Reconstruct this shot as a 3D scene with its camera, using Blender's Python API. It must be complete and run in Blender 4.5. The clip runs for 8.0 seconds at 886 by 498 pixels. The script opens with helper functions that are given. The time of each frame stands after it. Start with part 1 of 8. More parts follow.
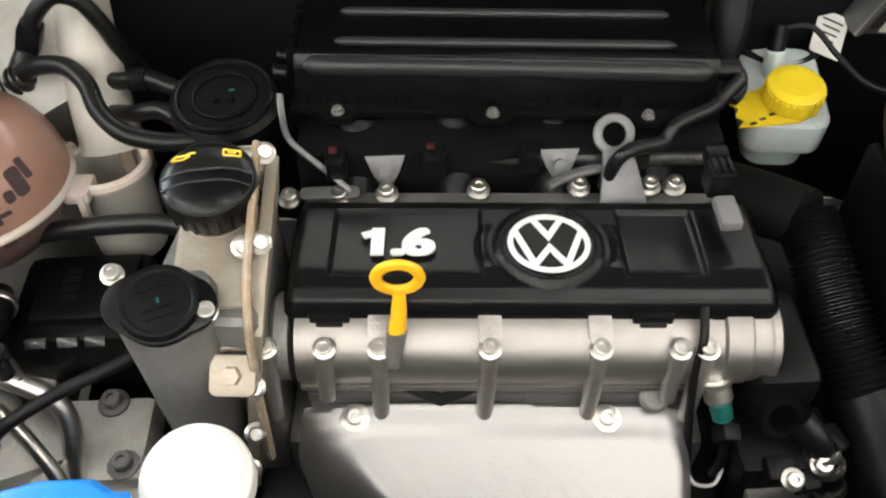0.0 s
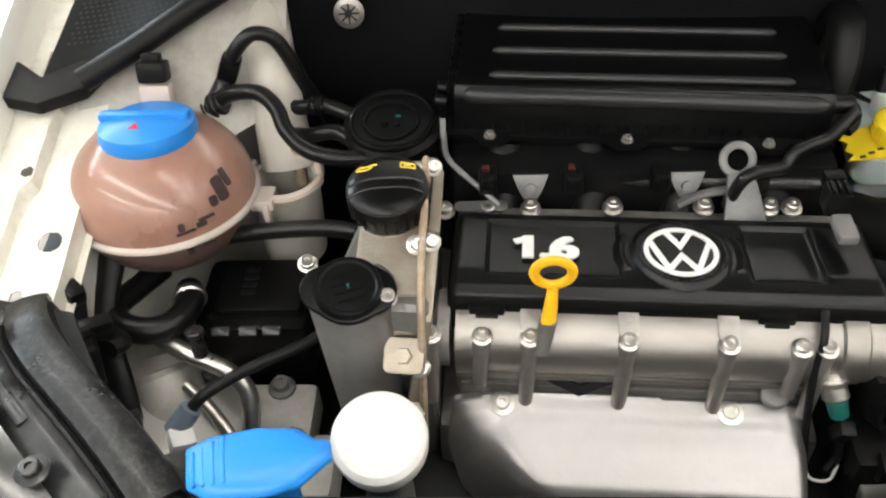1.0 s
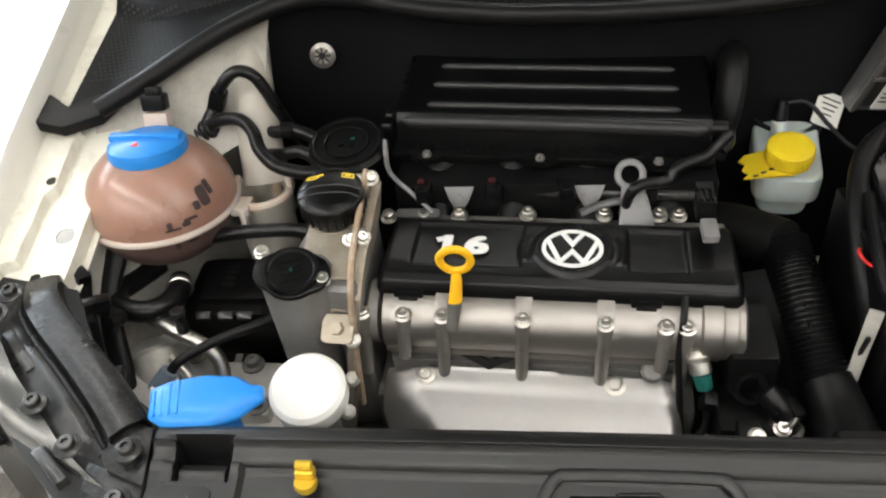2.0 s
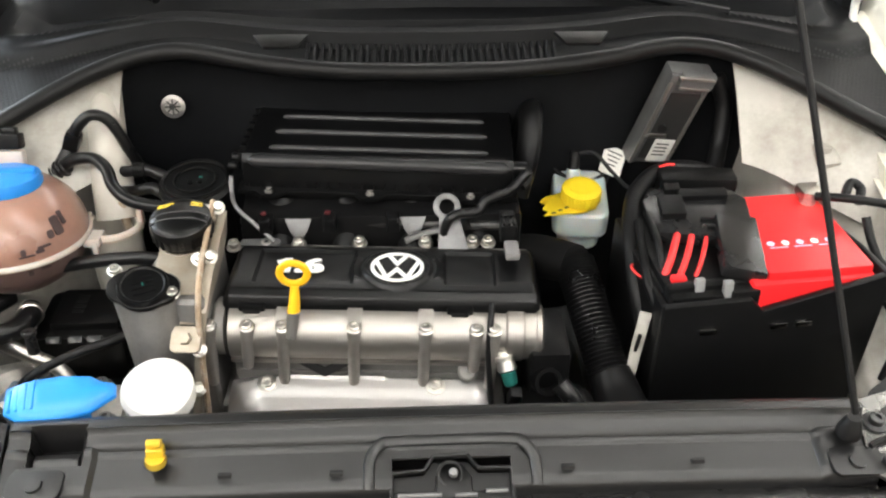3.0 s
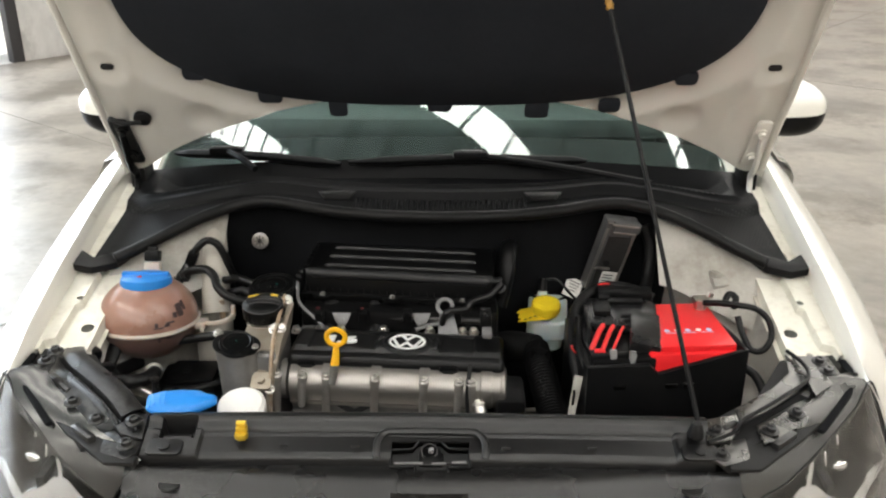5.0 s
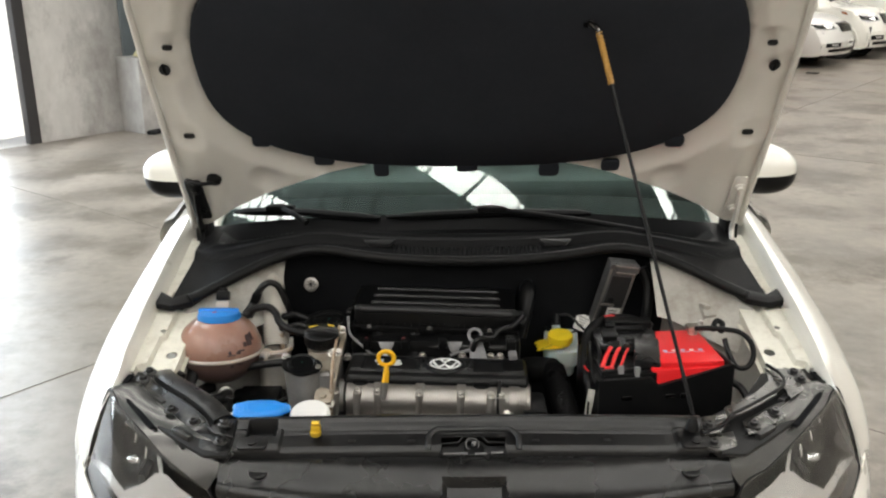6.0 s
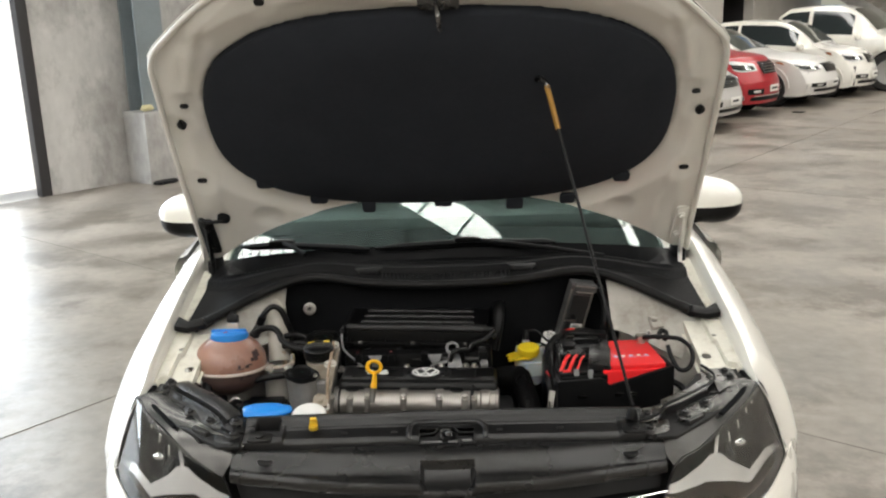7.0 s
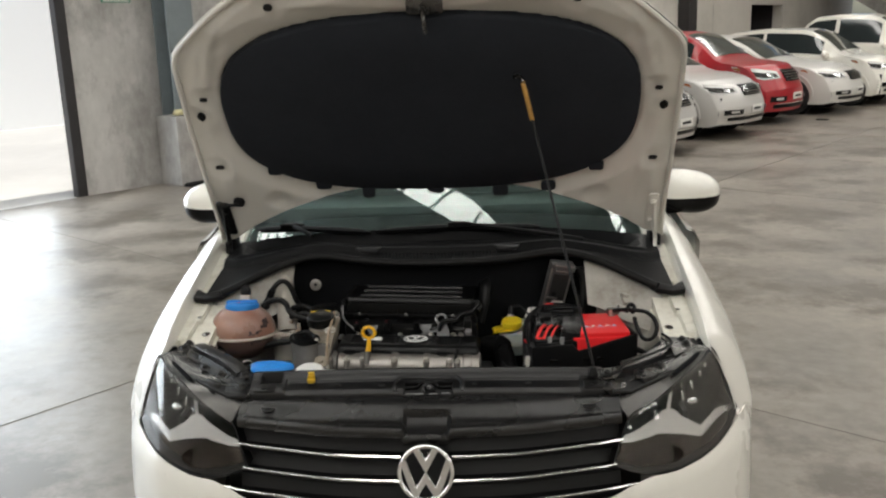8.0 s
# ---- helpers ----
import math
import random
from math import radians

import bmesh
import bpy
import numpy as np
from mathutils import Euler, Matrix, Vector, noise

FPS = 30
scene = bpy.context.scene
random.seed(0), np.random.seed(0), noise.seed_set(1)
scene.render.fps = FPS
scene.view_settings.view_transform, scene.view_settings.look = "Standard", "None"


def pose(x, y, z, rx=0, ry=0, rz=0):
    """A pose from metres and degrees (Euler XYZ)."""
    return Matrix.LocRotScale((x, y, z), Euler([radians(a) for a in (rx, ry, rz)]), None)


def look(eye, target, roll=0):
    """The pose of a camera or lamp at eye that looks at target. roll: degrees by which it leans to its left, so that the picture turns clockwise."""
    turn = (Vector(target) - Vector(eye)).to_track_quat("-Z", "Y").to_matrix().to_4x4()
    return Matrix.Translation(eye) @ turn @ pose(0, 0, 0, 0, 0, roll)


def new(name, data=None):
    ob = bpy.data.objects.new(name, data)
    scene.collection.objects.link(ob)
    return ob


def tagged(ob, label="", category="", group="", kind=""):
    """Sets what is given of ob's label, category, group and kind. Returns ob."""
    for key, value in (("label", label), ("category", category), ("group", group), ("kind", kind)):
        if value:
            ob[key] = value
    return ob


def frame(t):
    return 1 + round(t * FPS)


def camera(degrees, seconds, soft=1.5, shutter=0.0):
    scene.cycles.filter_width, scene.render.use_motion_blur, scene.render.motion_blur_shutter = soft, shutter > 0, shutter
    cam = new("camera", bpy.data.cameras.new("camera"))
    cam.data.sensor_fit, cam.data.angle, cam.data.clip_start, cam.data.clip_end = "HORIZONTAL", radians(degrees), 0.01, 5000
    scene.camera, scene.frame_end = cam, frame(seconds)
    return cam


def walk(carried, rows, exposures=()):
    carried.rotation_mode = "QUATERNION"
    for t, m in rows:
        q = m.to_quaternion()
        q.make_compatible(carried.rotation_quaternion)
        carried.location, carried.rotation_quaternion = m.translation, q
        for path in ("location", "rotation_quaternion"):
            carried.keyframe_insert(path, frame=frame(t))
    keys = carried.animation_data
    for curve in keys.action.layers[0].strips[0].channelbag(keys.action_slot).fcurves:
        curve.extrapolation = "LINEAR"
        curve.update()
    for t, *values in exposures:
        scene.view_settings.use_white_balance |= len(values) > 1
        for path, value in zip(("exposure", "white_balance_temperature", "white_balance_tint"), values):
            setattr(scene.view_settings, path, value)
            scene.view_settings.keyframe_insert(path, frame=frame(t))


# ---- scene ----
cam = camera(53.4, 8.0, 2.2)
PATH = [
    (0, (-0.138, 0.014, 1.361), (-0.116, 1.324, -0.15), -1.6),
    (0.5, (-0.2, -0.04, 1.381), (-0.211, 1.314, -0.091), -2.1),
    (1, (-0.205, -0.083, 1.403), (-0.333, 1.324, -0.013), -4.4),
    (1.2, (-0.189, -0.107, 1.416), (-0.376, 1.322, 0.029), -5.6),
    (2.3, (-0.034, -0.269, 1.475), (-0.302, 1.238, 0.188), -6.9),
    (2.5, (-0.031, -0.294, 1.476), (-0.206, 1.252, 0.219), -4.7),
    (3, (-0.035, -0.38, 1.485), (0.041, 1.239, 0.312), 0.4),
    (3.5, (-0.058, -0.495, 1.499), (0.241, 1.178, 0.446), 4.0),
    (4, (-0.045, -0.594, 1.518), (0.276, 1.125, 0.548), 3.8),
    (4.5, (0.013, -0.735, 1.537), (0.145, 1.055, 0.655), 1.7),
    (5, (0.039, -0.882, 1.579), (0.001, 0.967, 0.817), -0.1),
    (5.2, (0.036, -0.927, 1.592), (-0.04, 0.935, 0.866), -0.7),
    (6.3, (-0.046, -1.262, 1.618), (-0.046, 0.658, 1.059), -0.8),
    (6.5, (-0.046, -1.312, 1.635), (-0.04, 0.613, 1.094), -1.0),
    (7, (0.026, -1.46, 1.64), (-0.001, 0.477, 1.144), -1.8),
    (7.5, (0.109, -1.614, 1.631), (0.046, 0.324, 1.139), -1.9),
    (8, (0.133, -1.706, 1.624), (0.039, 0.235, 1.148), -1.8),
]
walk(cam, [(t, look(eye, target, roll)) for t, eye, target, roll in PATH],
     exposures=[(0, 0.52), (1, 0.42), (2.3, 0.24), (2.5, 0.22), (3, 0.84), (3.5, 0.62), (4, 0.20), (4.5, 0.18), (5, 0.0), (6.5, -0.26), (7, -0.27), (7.5, -0.67), (8, -0.74)])

# ---------- light ----------
U = Vector((0.62, 0.785, 0.0)).normalized()      # the long wall's direction
V = Vector((0.785, -0.62, 0.0)).normalized()     # from the long wall into the hall
GATE = Vector((-4.25, 7.65, 0.0))                # foot of the gate post
CEIL = 6.8

world = bpy.data.worlds.new("sky")
scene.world = world
world.use_nodes = True
_wt = world.node_tree
_sky = _wt.nodes.new("ShaderNodeTexSky")
_sky.sky_type, _sky.sun_disc = "NISHITA", False
_sky.sun_elevation, _sky.sun_rotation = radians(59), radians(232)
_wt.links.new(_sky.outputs[0], _wt.nodes["Background"].inputs[0])
_wt.nodes["Background"].inputs[1].default_value = 0.12

sun = new("sun", bpy.data.lights.new("sun", "SUN"))
sun.data.energy, sun.data.angle, sun.data.color = 5.0, radians(0.5), (1.0, 0.95, 0.88)
sun.matrix_world = look(V * 0.5 - U * 7 + Vector((0, 0, 12)), (0, 0, 0))


def hall(a, b, z=0.0):
    """A point of the hall: a metres along the long wall from the gate post, b metres out from it."""
    return GATE + U * a + V * b + Vector((0, 0, z))


def area(name, at, aim, sx, sy, power, color=(1, 1, 1), along=None):
    ob = new(name, bpy.data.lights.new(name, "AREA"))
    ob.data.shape, ob.data.size, ob.data.size_y, ob.data.energy, ob.data.color = "RECTANGLE", sx, sy, power, color
    zed = (Vector(at) - Vector(aim)).normalized()
    xed = (along - zed * along.dot(zed)).normalized()
    yed = zed.cross(xed)
    ob.matrix_world = Matrix.Translation(at) @ Matrix((xed, yed, zed)).transposed().to_4x4()
    return ob


SKYLIGHTS = [(-16.0, 1.0), (-12.0, 1.0), (-8.0, 0.9), (-3.55, 0.42), (-1.50, 0.46), (2.4, 0.6), (6.0, 0.8), (9.5, 0.8), (13.0, 0.8), (16.5, 0.8), (20.0, 0.8)]
for a, w in SKYLIGHTS:
    p = hall(a, 12.0, CEIL + 0.11)
    area("skylight_lamp", p, p - Vector((0, 0, 1)), 23.0, w, 1040 * w, (1.0, 0.962, 0.915), V)
p = hall(-4.0, -0.1, 2.4)
area("gate_lamp", p, p + V, 7.4, 4.4, 950, (0.84, 0.93, 1.0), U)

# ---------- materials ----------
def mat(name, color, rough=0.5, metal=0.0, var=0.15, scale=8.0, bump=0.0, bscale=200.0, coat=0.0, dirt=None, dirt_amount=0.0,
        dirt_scale=5.0, rvar=0.1, trans=0.0, ior=1.45, emit=0.0, sub=0.0, aniso=(1, 1, 1), random_tint=0.0, spec=0.5):
    m = bpy.data.materials.new(name)
    m.use_nodes = True
    nt = m.node_tree
    n, l = nt.nodes, nt.links
    b = n["Principled BSDF"]
    tc = n.new("ShaderNodeTexCoord")
    mp = n.new("ShaderNodeMapping")
    mp.inputs["Scale"].default_value = aniso
    l.new(tc.outputs["Object"], mp.inputs[0])

    def tex(s, detail=4.0, r=0.6):
        t = n.new("ShaderNodeTexNoise")
        t.inputs["Scale"].default_value, t.inputs["Detail"].default_value, t.inputs["Roughness"].default_value = s, detail, r
        l.new(mp.outputs[0], t.inputs["Vector"])
        return t

    big, fine = tex(scale), tex(scale * 9)
    add = n.new("ShaderNodeMath")
    add.operation = "MULTIPLY_ADD"
    l.new(fine.outputs["Fac"], add.inputs[0])
    add.inputs[1].default_value = 0.45
    l.new(big.outputs["Fac"], add.inputs[2])
    ramp = n.new("ShaderNodeMapRange")
    ramp.inputs["From Min"].default_value, ramp.inputs["From Max"].default_value = 0.35, 1.1
    ramp.inputs["To Min"].default_value, ramp.inputs["To Max"].default_value = 1 - var, 1 + var
    l.new(add.outputs[0], ramp.inputs["Value"])
    mul = n.new("ShaderNodeVectorMath")
    mul.operation = "SCALE"
    mul.inputs[0].default_value = color[:3]
    l.new(ramp.outputs[0], mul.inputs["Scale"])
    out = mul.outputs[0]
    if random_tint:
        info = n.new("ShaderNodeObjectInfo")
        rr = n.new("ShaderNodeMapRange")
        rr.inputs["To Min"].default_value, rr.inputs["To Max"].default_value = 1 - random_tint, 1 + random_tint
        l.new(info.outputs["Random"], rr.inputs["Value"])
        m2 = n.new("ShaderNodeVectorMath")
        m2.operation = "SCALE"
        l.new(out, m2.inputs[0])
        l.new(rr.outputs[0], m2.inputs["Scale"])
        out = m2.outputs[0]
    if dirt:
        dn = tex(dirt_scale, 8.0, 0.7)
        dr = n.new("ShaderNodeMapRange")
        dr.inputs["From Min"].default_value, dr.inputs["From Max"].default_value = 0.48, 0.72
        dr.inputs["To Max"].default_value = dirt_amount
        l.new(dn.outputs["Fac"], dr.inputs["Value"])
        mix = n.new("ShaderNodeMix")
        mix.data_type = "RGBA"
        l.new(dr.outputs[0], mix.inputs["Factor"])
        l.new(out, mix.inputs["A"])
        mix.inputs["B"].default_value = (*dirt, 1)
        out = mix.outputs["Result"]
    l.new(out, b.inputs["Base Color"])
    b.inputs["Metallic"].default_value = metal
    rr = n.new("ShaderNodeMapRange")
    rr.inputs["To Min"].default_value, rr.inputs["To Max"].default_value = max(0.0, rough - rvar), min(1.0, rough + rvar)
    l.new(big.outputs["Fac"], rr.inputs["Value"])
    l.new(rr.outputs[0], b.inputs["Roughness"])
    b.inputs["Coat Weight"].default_value = coat
    b.inputs["Coat Roughness"].default_value = 0.06
    b.inputs["Transmission Weight"].default_value = trans
    b.inputs["IOR"].default_value = ior
    b.inputs["Specular IOR Level"].default_value = spec
    if sub:
        b.inputs["Subsurface Weight"].default_value = sub
        b.inputs["Subsurface Radius"].default_value = (0.05, 0.03, 0.02)
        b.inputs["Subsurface Scale"].default_value = 0.5
    if emit:
        b.inputs["Emission Color"].default_value = (*color[:3], 1)
        b.inputs["Emission Strength"].default_value = emit
    if bump:
        bt = tex(bscale, 3.0)
        bp = n.new("ShaderNodeBump")
        bp.inputs["Strength"].default_value, bp.inputs["Distance"].default_value = bump, 0.001
        l.new(bt.outputs["Fac"], bp.inputs["Height"])
        l.new(bp.outputs[0], b.inputs["Normal"])
    return m


M_WHITE = mat("white_paint", (0.80, 0.78, 0.715), 0.28, var=0.03, coat=1.0, scale=3, rvar=0.05)
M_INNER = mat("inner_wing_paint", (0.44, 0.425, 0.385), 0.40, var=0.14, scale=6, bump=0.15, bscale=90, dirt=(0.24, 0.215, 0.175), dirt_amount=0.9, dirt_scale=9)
M_HOODIN = mat("hood_inner_paint", (0.70, 0.675, 0.62), 0.42, var=0.05, scale=3, coat=0.3)
M_BLACK = mat("black_plastic", (0.0050, 0.0051, 0.0054), 0.34, var=0.25, scale=12, bump=0.2, bscale=900, dirt=(0.013, 0.0126, 0.0118), dirt_amount=0.35, dirt_scale=14, spec=0.18)
M_COVER = mat("satin_black_cover", (0.0030, 0.0031, 0.0033), 0.30, var=0.12, scale=10, bump=0.06, bscale=1200, spec=0.32, rvar=0.04)
M_PANEL = mat("grained_grey_black_plastic", (0.0055, 0.0055, 0.0057), 0.30, var=0.14, scale=7, bump=0.25, bscale=1300, dirt=(0.009, 0.0088, 0.0085), dirt_amount=0.35, dirt_scale=5, spec=0.6, rvar=0.05)
M_TRIM = mat("grey_grille_cover_plastic", (0.0075, 0.0074, 0.0073), 0.28, var=0.12, scale=5, bump=0.3, bscale=1300, dirt=(0.012, 0.0118, 0.0114), dirt_amount=0.3, dirt_scale=4, spec=0.68)
M_RUBBER = mat("black_rubber", (0.0065, 0.0065, 0.0068), 0.42, var=0.25, scale=20, bump=0.2, bscale=500, spec=0.25)
M_HOSE = mat("hose_rubber", (0.006, 0.006, 0.0063), 0.30, var=0.25, scale=20, bump=0.15, bscale=600, spec=0.35)
M_FELT = mat("black_felt", (0.0075, 0.008, 0.009), 0.9, var=0.35, scale=15, bump=0.8, bscale=700, spec=0.1)
# near-black for dark parts, and painted shade in holes, gaps and wells
M_DARK = mat("dark_parts_and_bay_shade", (0.006, 0.006, 0.0062), 0.65, var=0.4, scale=6, bump=0.5, bscale=60)
M_ALU = mat("cast_aluminium", (0.41, 0.388, 0.362), 0.40, 0.85, var=0.13, scale=14, bump=0.55, bscale=420, dirt=(0.16, 0.13, 0.10), dirt_amount=0.5, dirt_scale=13)
M_ALUC = mat("turned_aluminium", (0.34, 0.320, 0.296), 0.38, 0.9, var=0.07, scale=10, bump=0.25, bscale=500, dirt=(0.25, 0.21, 0.17), dirt_amount=0.3, dirt_scale=9, aniso=(1, 3, 3))
M_SHIELD = mat("aluminium_heat_shield", (0.40, 0.39, 0.38), 0.42, 0.9, var=0.06, scale=9, bump=0.5, bscale=50, dirt=(0.42, 0.38, 0.34), dirt_amount=0.3, dirt_scale=8)
M_GREYCAST = mat("dull_grey_casting", (0.20, 0.194, 0.185), 0.46, 0.45, var=0.18, scale=16, bump=0.7, bscale=380, dirt=(0.09, 0.075, 0.06), dirt_amount=0.5, dirt_scale=12)
M_TANALU = mat("stained_tan_aluminium", (0.37, 0.33, 0.27), 0.42, 0.45, var=0.16, scale=18, bump=0.5, bscale=350, dirt=(0.24, 0.16, 0.09), dirt_amount=0.55, dirt_scale=16)
M_GLOSSRIB = mat("glossy_black_rib", (0.020, 0.020, 0.021), 0.30, var=0.1, spec=0.42, rvar=0.03)
M_STEEL = mat("zinc_steel", (0.62, 0.60, 0.56), 0.32, 1.0, var=0.15, scale=60, bump=0.2, bscale=600, dirt=(0.20, 0.14, 0.08), dirt_amount=0.35, dirt_scale=40)
M_CHROME = mat("chrome", (0.88, 0.88, 0.88), 0.17, 1.0, var=0.03, rvar=0.03)
M_DULLPLATE = mat("dull_grey_plate", (0.17, 0.17, 0.172), 0.42, 0.5, var=0.18, scale=30, bump=0.4, bscale=400, dirt=(0.06, 0.055, 0.05), dirt_amount=0.5, dirt_scale=25)
M_RUST = mat("rusty_steel", (0.40, 0.30, 0.21), 0.6, 0.35, var=0.4, scale=60, bump=0.6, bscale=500, dirt=(0.58, 0.54, 0.48), dirt_amount=0.8, dirt_scale=45)
M_YELLOW = mat("orange_yellow_plastic", (0.86, 0.46, 0.015), 0.38, var=0.07, scale=25)
M_YCAP = mat("yellow_plastic", (0.84, 0.62, 0.025), 0.4, var=0.07, scale=25, bump=0.1, bscale=500)
M_BLUE = mat("blue_plastic", (0.02, 0.23, 0.68), 0.34, var=0.08, scale=15)
M_WCAP = mat("white_plastic", (0.72, 0.71, 0.68), 0.55, var=0.04, scale=15, bump=0.15, bscale=300)
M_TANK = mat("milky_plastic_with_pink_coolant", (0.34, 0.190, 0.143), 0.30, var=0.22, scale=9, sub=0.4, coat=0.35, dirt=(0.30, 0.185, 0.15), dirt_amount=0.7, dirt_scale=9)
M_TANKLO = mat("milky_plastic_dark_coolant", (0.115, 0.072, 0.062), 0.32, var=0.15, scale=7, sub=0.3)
M_SEAM = mat("milky_plastic_seam", (0.55, 0.47, 0.41), 0.35, var=0.06, scale=20, sub=0.3)
M_RESV = mat("milky_translucent_plastic", (0.62, 0.68, 0.66), 0.36, var=0.07, scale=12, sub=0.3)
M_RED = mat("red_plastic", (0.74, 0.018, 0.022), 0.38, var=0.07, scale=14)
M_REDW = mat("red_cable", (0.70, 0.03, 0.03), 0.45, var=0.1, scale=30)
M_GREEN = mat("green_plug", (0.010, 0.10, 0.085), 0.4, var=0.1, scale=40)
M_LABEL = mat("white_label", (0.74, 0.73, 0.69), 0.55, var=0.06, scale=40)
M_INK = mat("print_black", (0.03, 0.03, 0.03), 0.6)
M_INKPALE = mat("print_pale_blue", (0.45, 0.50, 0.70), 0.5)
M_INKYELLOW = mat("print_yellow", (0.75, 0.55, 0.05), 0.5)
M_INKBROWN = mat("print_dark_brown", (0.05, 0.03, 0.03), 0.5)
M_SILVER = mat("silver_lettering", (0.82, 0.82, 0.81), 0.4, 0.15, var=0.03)
M_FRAME = mat("black_painted_steel", (0.014, 0.014, 0.0145), 0.30, 0.1, var=0.4, scale=20, coat=0.2, bump=0.3, bscale=150, dirt=(0.10, 0.097, 0.09), dirt_amount=0.5, dirt_scale=30)
M_FRAMEL = mat("worn_dull_steel", (0.15, 0.147, 0.142), 0.27, 1.0, var=0.14, scale=18, bump=0.05, bscale=120, dirt=(0.05, 0.05, 0.05), dirt_amount=0.12, dirt_scale=24)
M_CLEAR = mat("clear_lens", (0.96, 0.97, 0.97), 0.02, trans=1.0, ior=1.45, var=0.0, rvar=0.01)
M_GLASS = mat("green_tinted_glass", (0.50, 0.66, 0.62), 0.02, trans=1.0, ior=1.5, var=0.0, rvar=0.01)
M_TINT = mat("dark_car_glass", (0.02, 0.026, 0.028), 0.05, var=0.1, coat=0.5, rvar=0.03)
M_CABIN = mat("dark_cabin_trim", (0.085, 0.090, 0.088), 0.7, var=0.2)
M_TYRE = mat("tyre_rubber", (0.02, 0.02, 0.02), 0.75, var=0.2, bump=0.4, bscale=120)
M_RIM = mat("alloy_rim", (0.5, 0.5, 0.5), 0.35, 0.8, var=0.1)
M_AMBER = mat("amber_lens", (0.30, 0.10, 0.03), 0.25, var=0.2)


# ---------- mesh tools ----------
REST = {}


def thing(name, at, label, category, group="", kind=""):
    ob = new(name)
    ob.empty_display_size = 0.05
    ob.matrix_basis = Matrix.Translation(at)
    REST[ob.name] = Matrix.Translation(at)
    return tagged(ob, label, category, group, kind)


def sharpen(bm, angle=0.55):
    for f in bm.faces:
        f.smooth = True
    for e in bm.edges:
        if len(e.link_faces) == 2 and e.calc_face_angle(0.0) > angle:
            e.smooth = False


def mesh_of(name, bm, material, angle=0.55):
    bmesh.ops.recalc_face_normals(bm, faces=bm.faces)
    sharpen(bm, angle)
    me = bpy.data.meshes.new(name)
    bm.to_mesh(me)
    bm.free()
    me.materials.append(material)
    return me


def place(name, me, parent, m=None, label=""):
    ob = new(name, me)
    if parent is not None:
        ob.parent = parent
        ob.matrix_parent_inverse = REST.get(parent.name, Matrix()).inverted()
    if m is not None:
        ob.matrix_basis = m
        REST[ob.name] = m.copy()
    return tagged(ob, label)


def part(name, bm, material, parent, label="", angle=0.55):
    return place(name, mesh_of(name, bm, material, angle), parent, None, label)


def solo(name, bm, material, label, category, group="", kind="", angle=0.55):
    return tagged(place(name, mesh_of(name, bm, material, angle), None), label, category, group, kind)


def bevel(bm, width, angle=0.6, seg=2, geom=None):
    edges = [e for e in (geom or bm.edges) if len(e.link_faces) == 2 and e.calc_face_angle(0.0) > angle]
    if edges and width > 0:
        bmesh.ops.bevel(bm, geom=edges, offset=width, segments=seg, profile=0.6, affect="EDGES", clamp_overlap=True)


def box(bm, at, size, bev=0.0, rot=(0, 0, 0), seg=2, taper=(1, 1)):
    """A rounded box; taper narrows its top."""
    b = bmesh.new()
    bmesh.ops.create_cube(b, size=1.0)
    for v in b.verts:
        k = (taper[0], taper[1]) if v.co.z > 0 else (1, 1)
        v.co = Vector((v.co.x * size[0] * k[0], v.co.y * size[1] * k[1], v.co.z * size[2]))
    bevel(b, bev, 0.5, seg)
    join(bm, b, pose(*at, *rot))
    return bm


def join(bm, other, m=None):
    me = bpy.data.meshes.new("joining")
    if m is not None:
        bmesh.ops.transform(other, matrix=m, verts=other.verts)
    other.to_mesh(me)
    other.free()
    bm.from_mesh(me)
    bpy.data.meshes.remove(me)


def axis(p, q):
    p, q = Vector(p), Vector(q)
    return Matrix.Translation(p) @ (q - p).to_track_quat("Z", "Y").to_matrix().to_4x4(), (q - p).length


def lathe(bm, profile, m=None, seg=24, squash=(1, 1), close=False):
    """Turns a profile of (radius, height) round the z axis of m."""
    b = bmesh.new()
    rings = []
    for r, z in profile:
        if r < 1e-6:
            rings.append([b.verts.new((0, 0, z))])
        else:
            rings.append([b.verts.new((r * squash[0] * math.cos(2 * math.pi * i / seg), r * squash[1] * math.sin(2 * math.pi * i / seg), z)) for i in range(seg)])
    for a, c in zip(rings, rings[1:] + (rings[:1] if close else [])):
        for i in range(seg):
            j = (i + 1) % seg
            if len(a) == 1 and len(c) == 1:
                continue
            if len(a) == 1:
                b.faces.new((a[0], c[i], c[j]))
            elif len(c) == 1:
                b.faces.new((a[i], a[j], c[0]))
            else:
                b.faces.new((a[i], a[j], c[j], c[i]))
    join(bm, b, m)
    return bm


def rod(bm, p, q, r, r2=None, seg=16, bev=0.0):
    m, length = axis(p, q)
    r2 = r if r2 is None else r2
    if bev:
        lathe(bm, [(0, 0), (r - bev, 0), (r, bev), (r2, length - bev), (r2 - bev, length), (0, length)], m, seg)
    else:
        lathe(bm, [(0, 0), (r, 0), (r2, length), (0, length)], m, seg)
    return bm


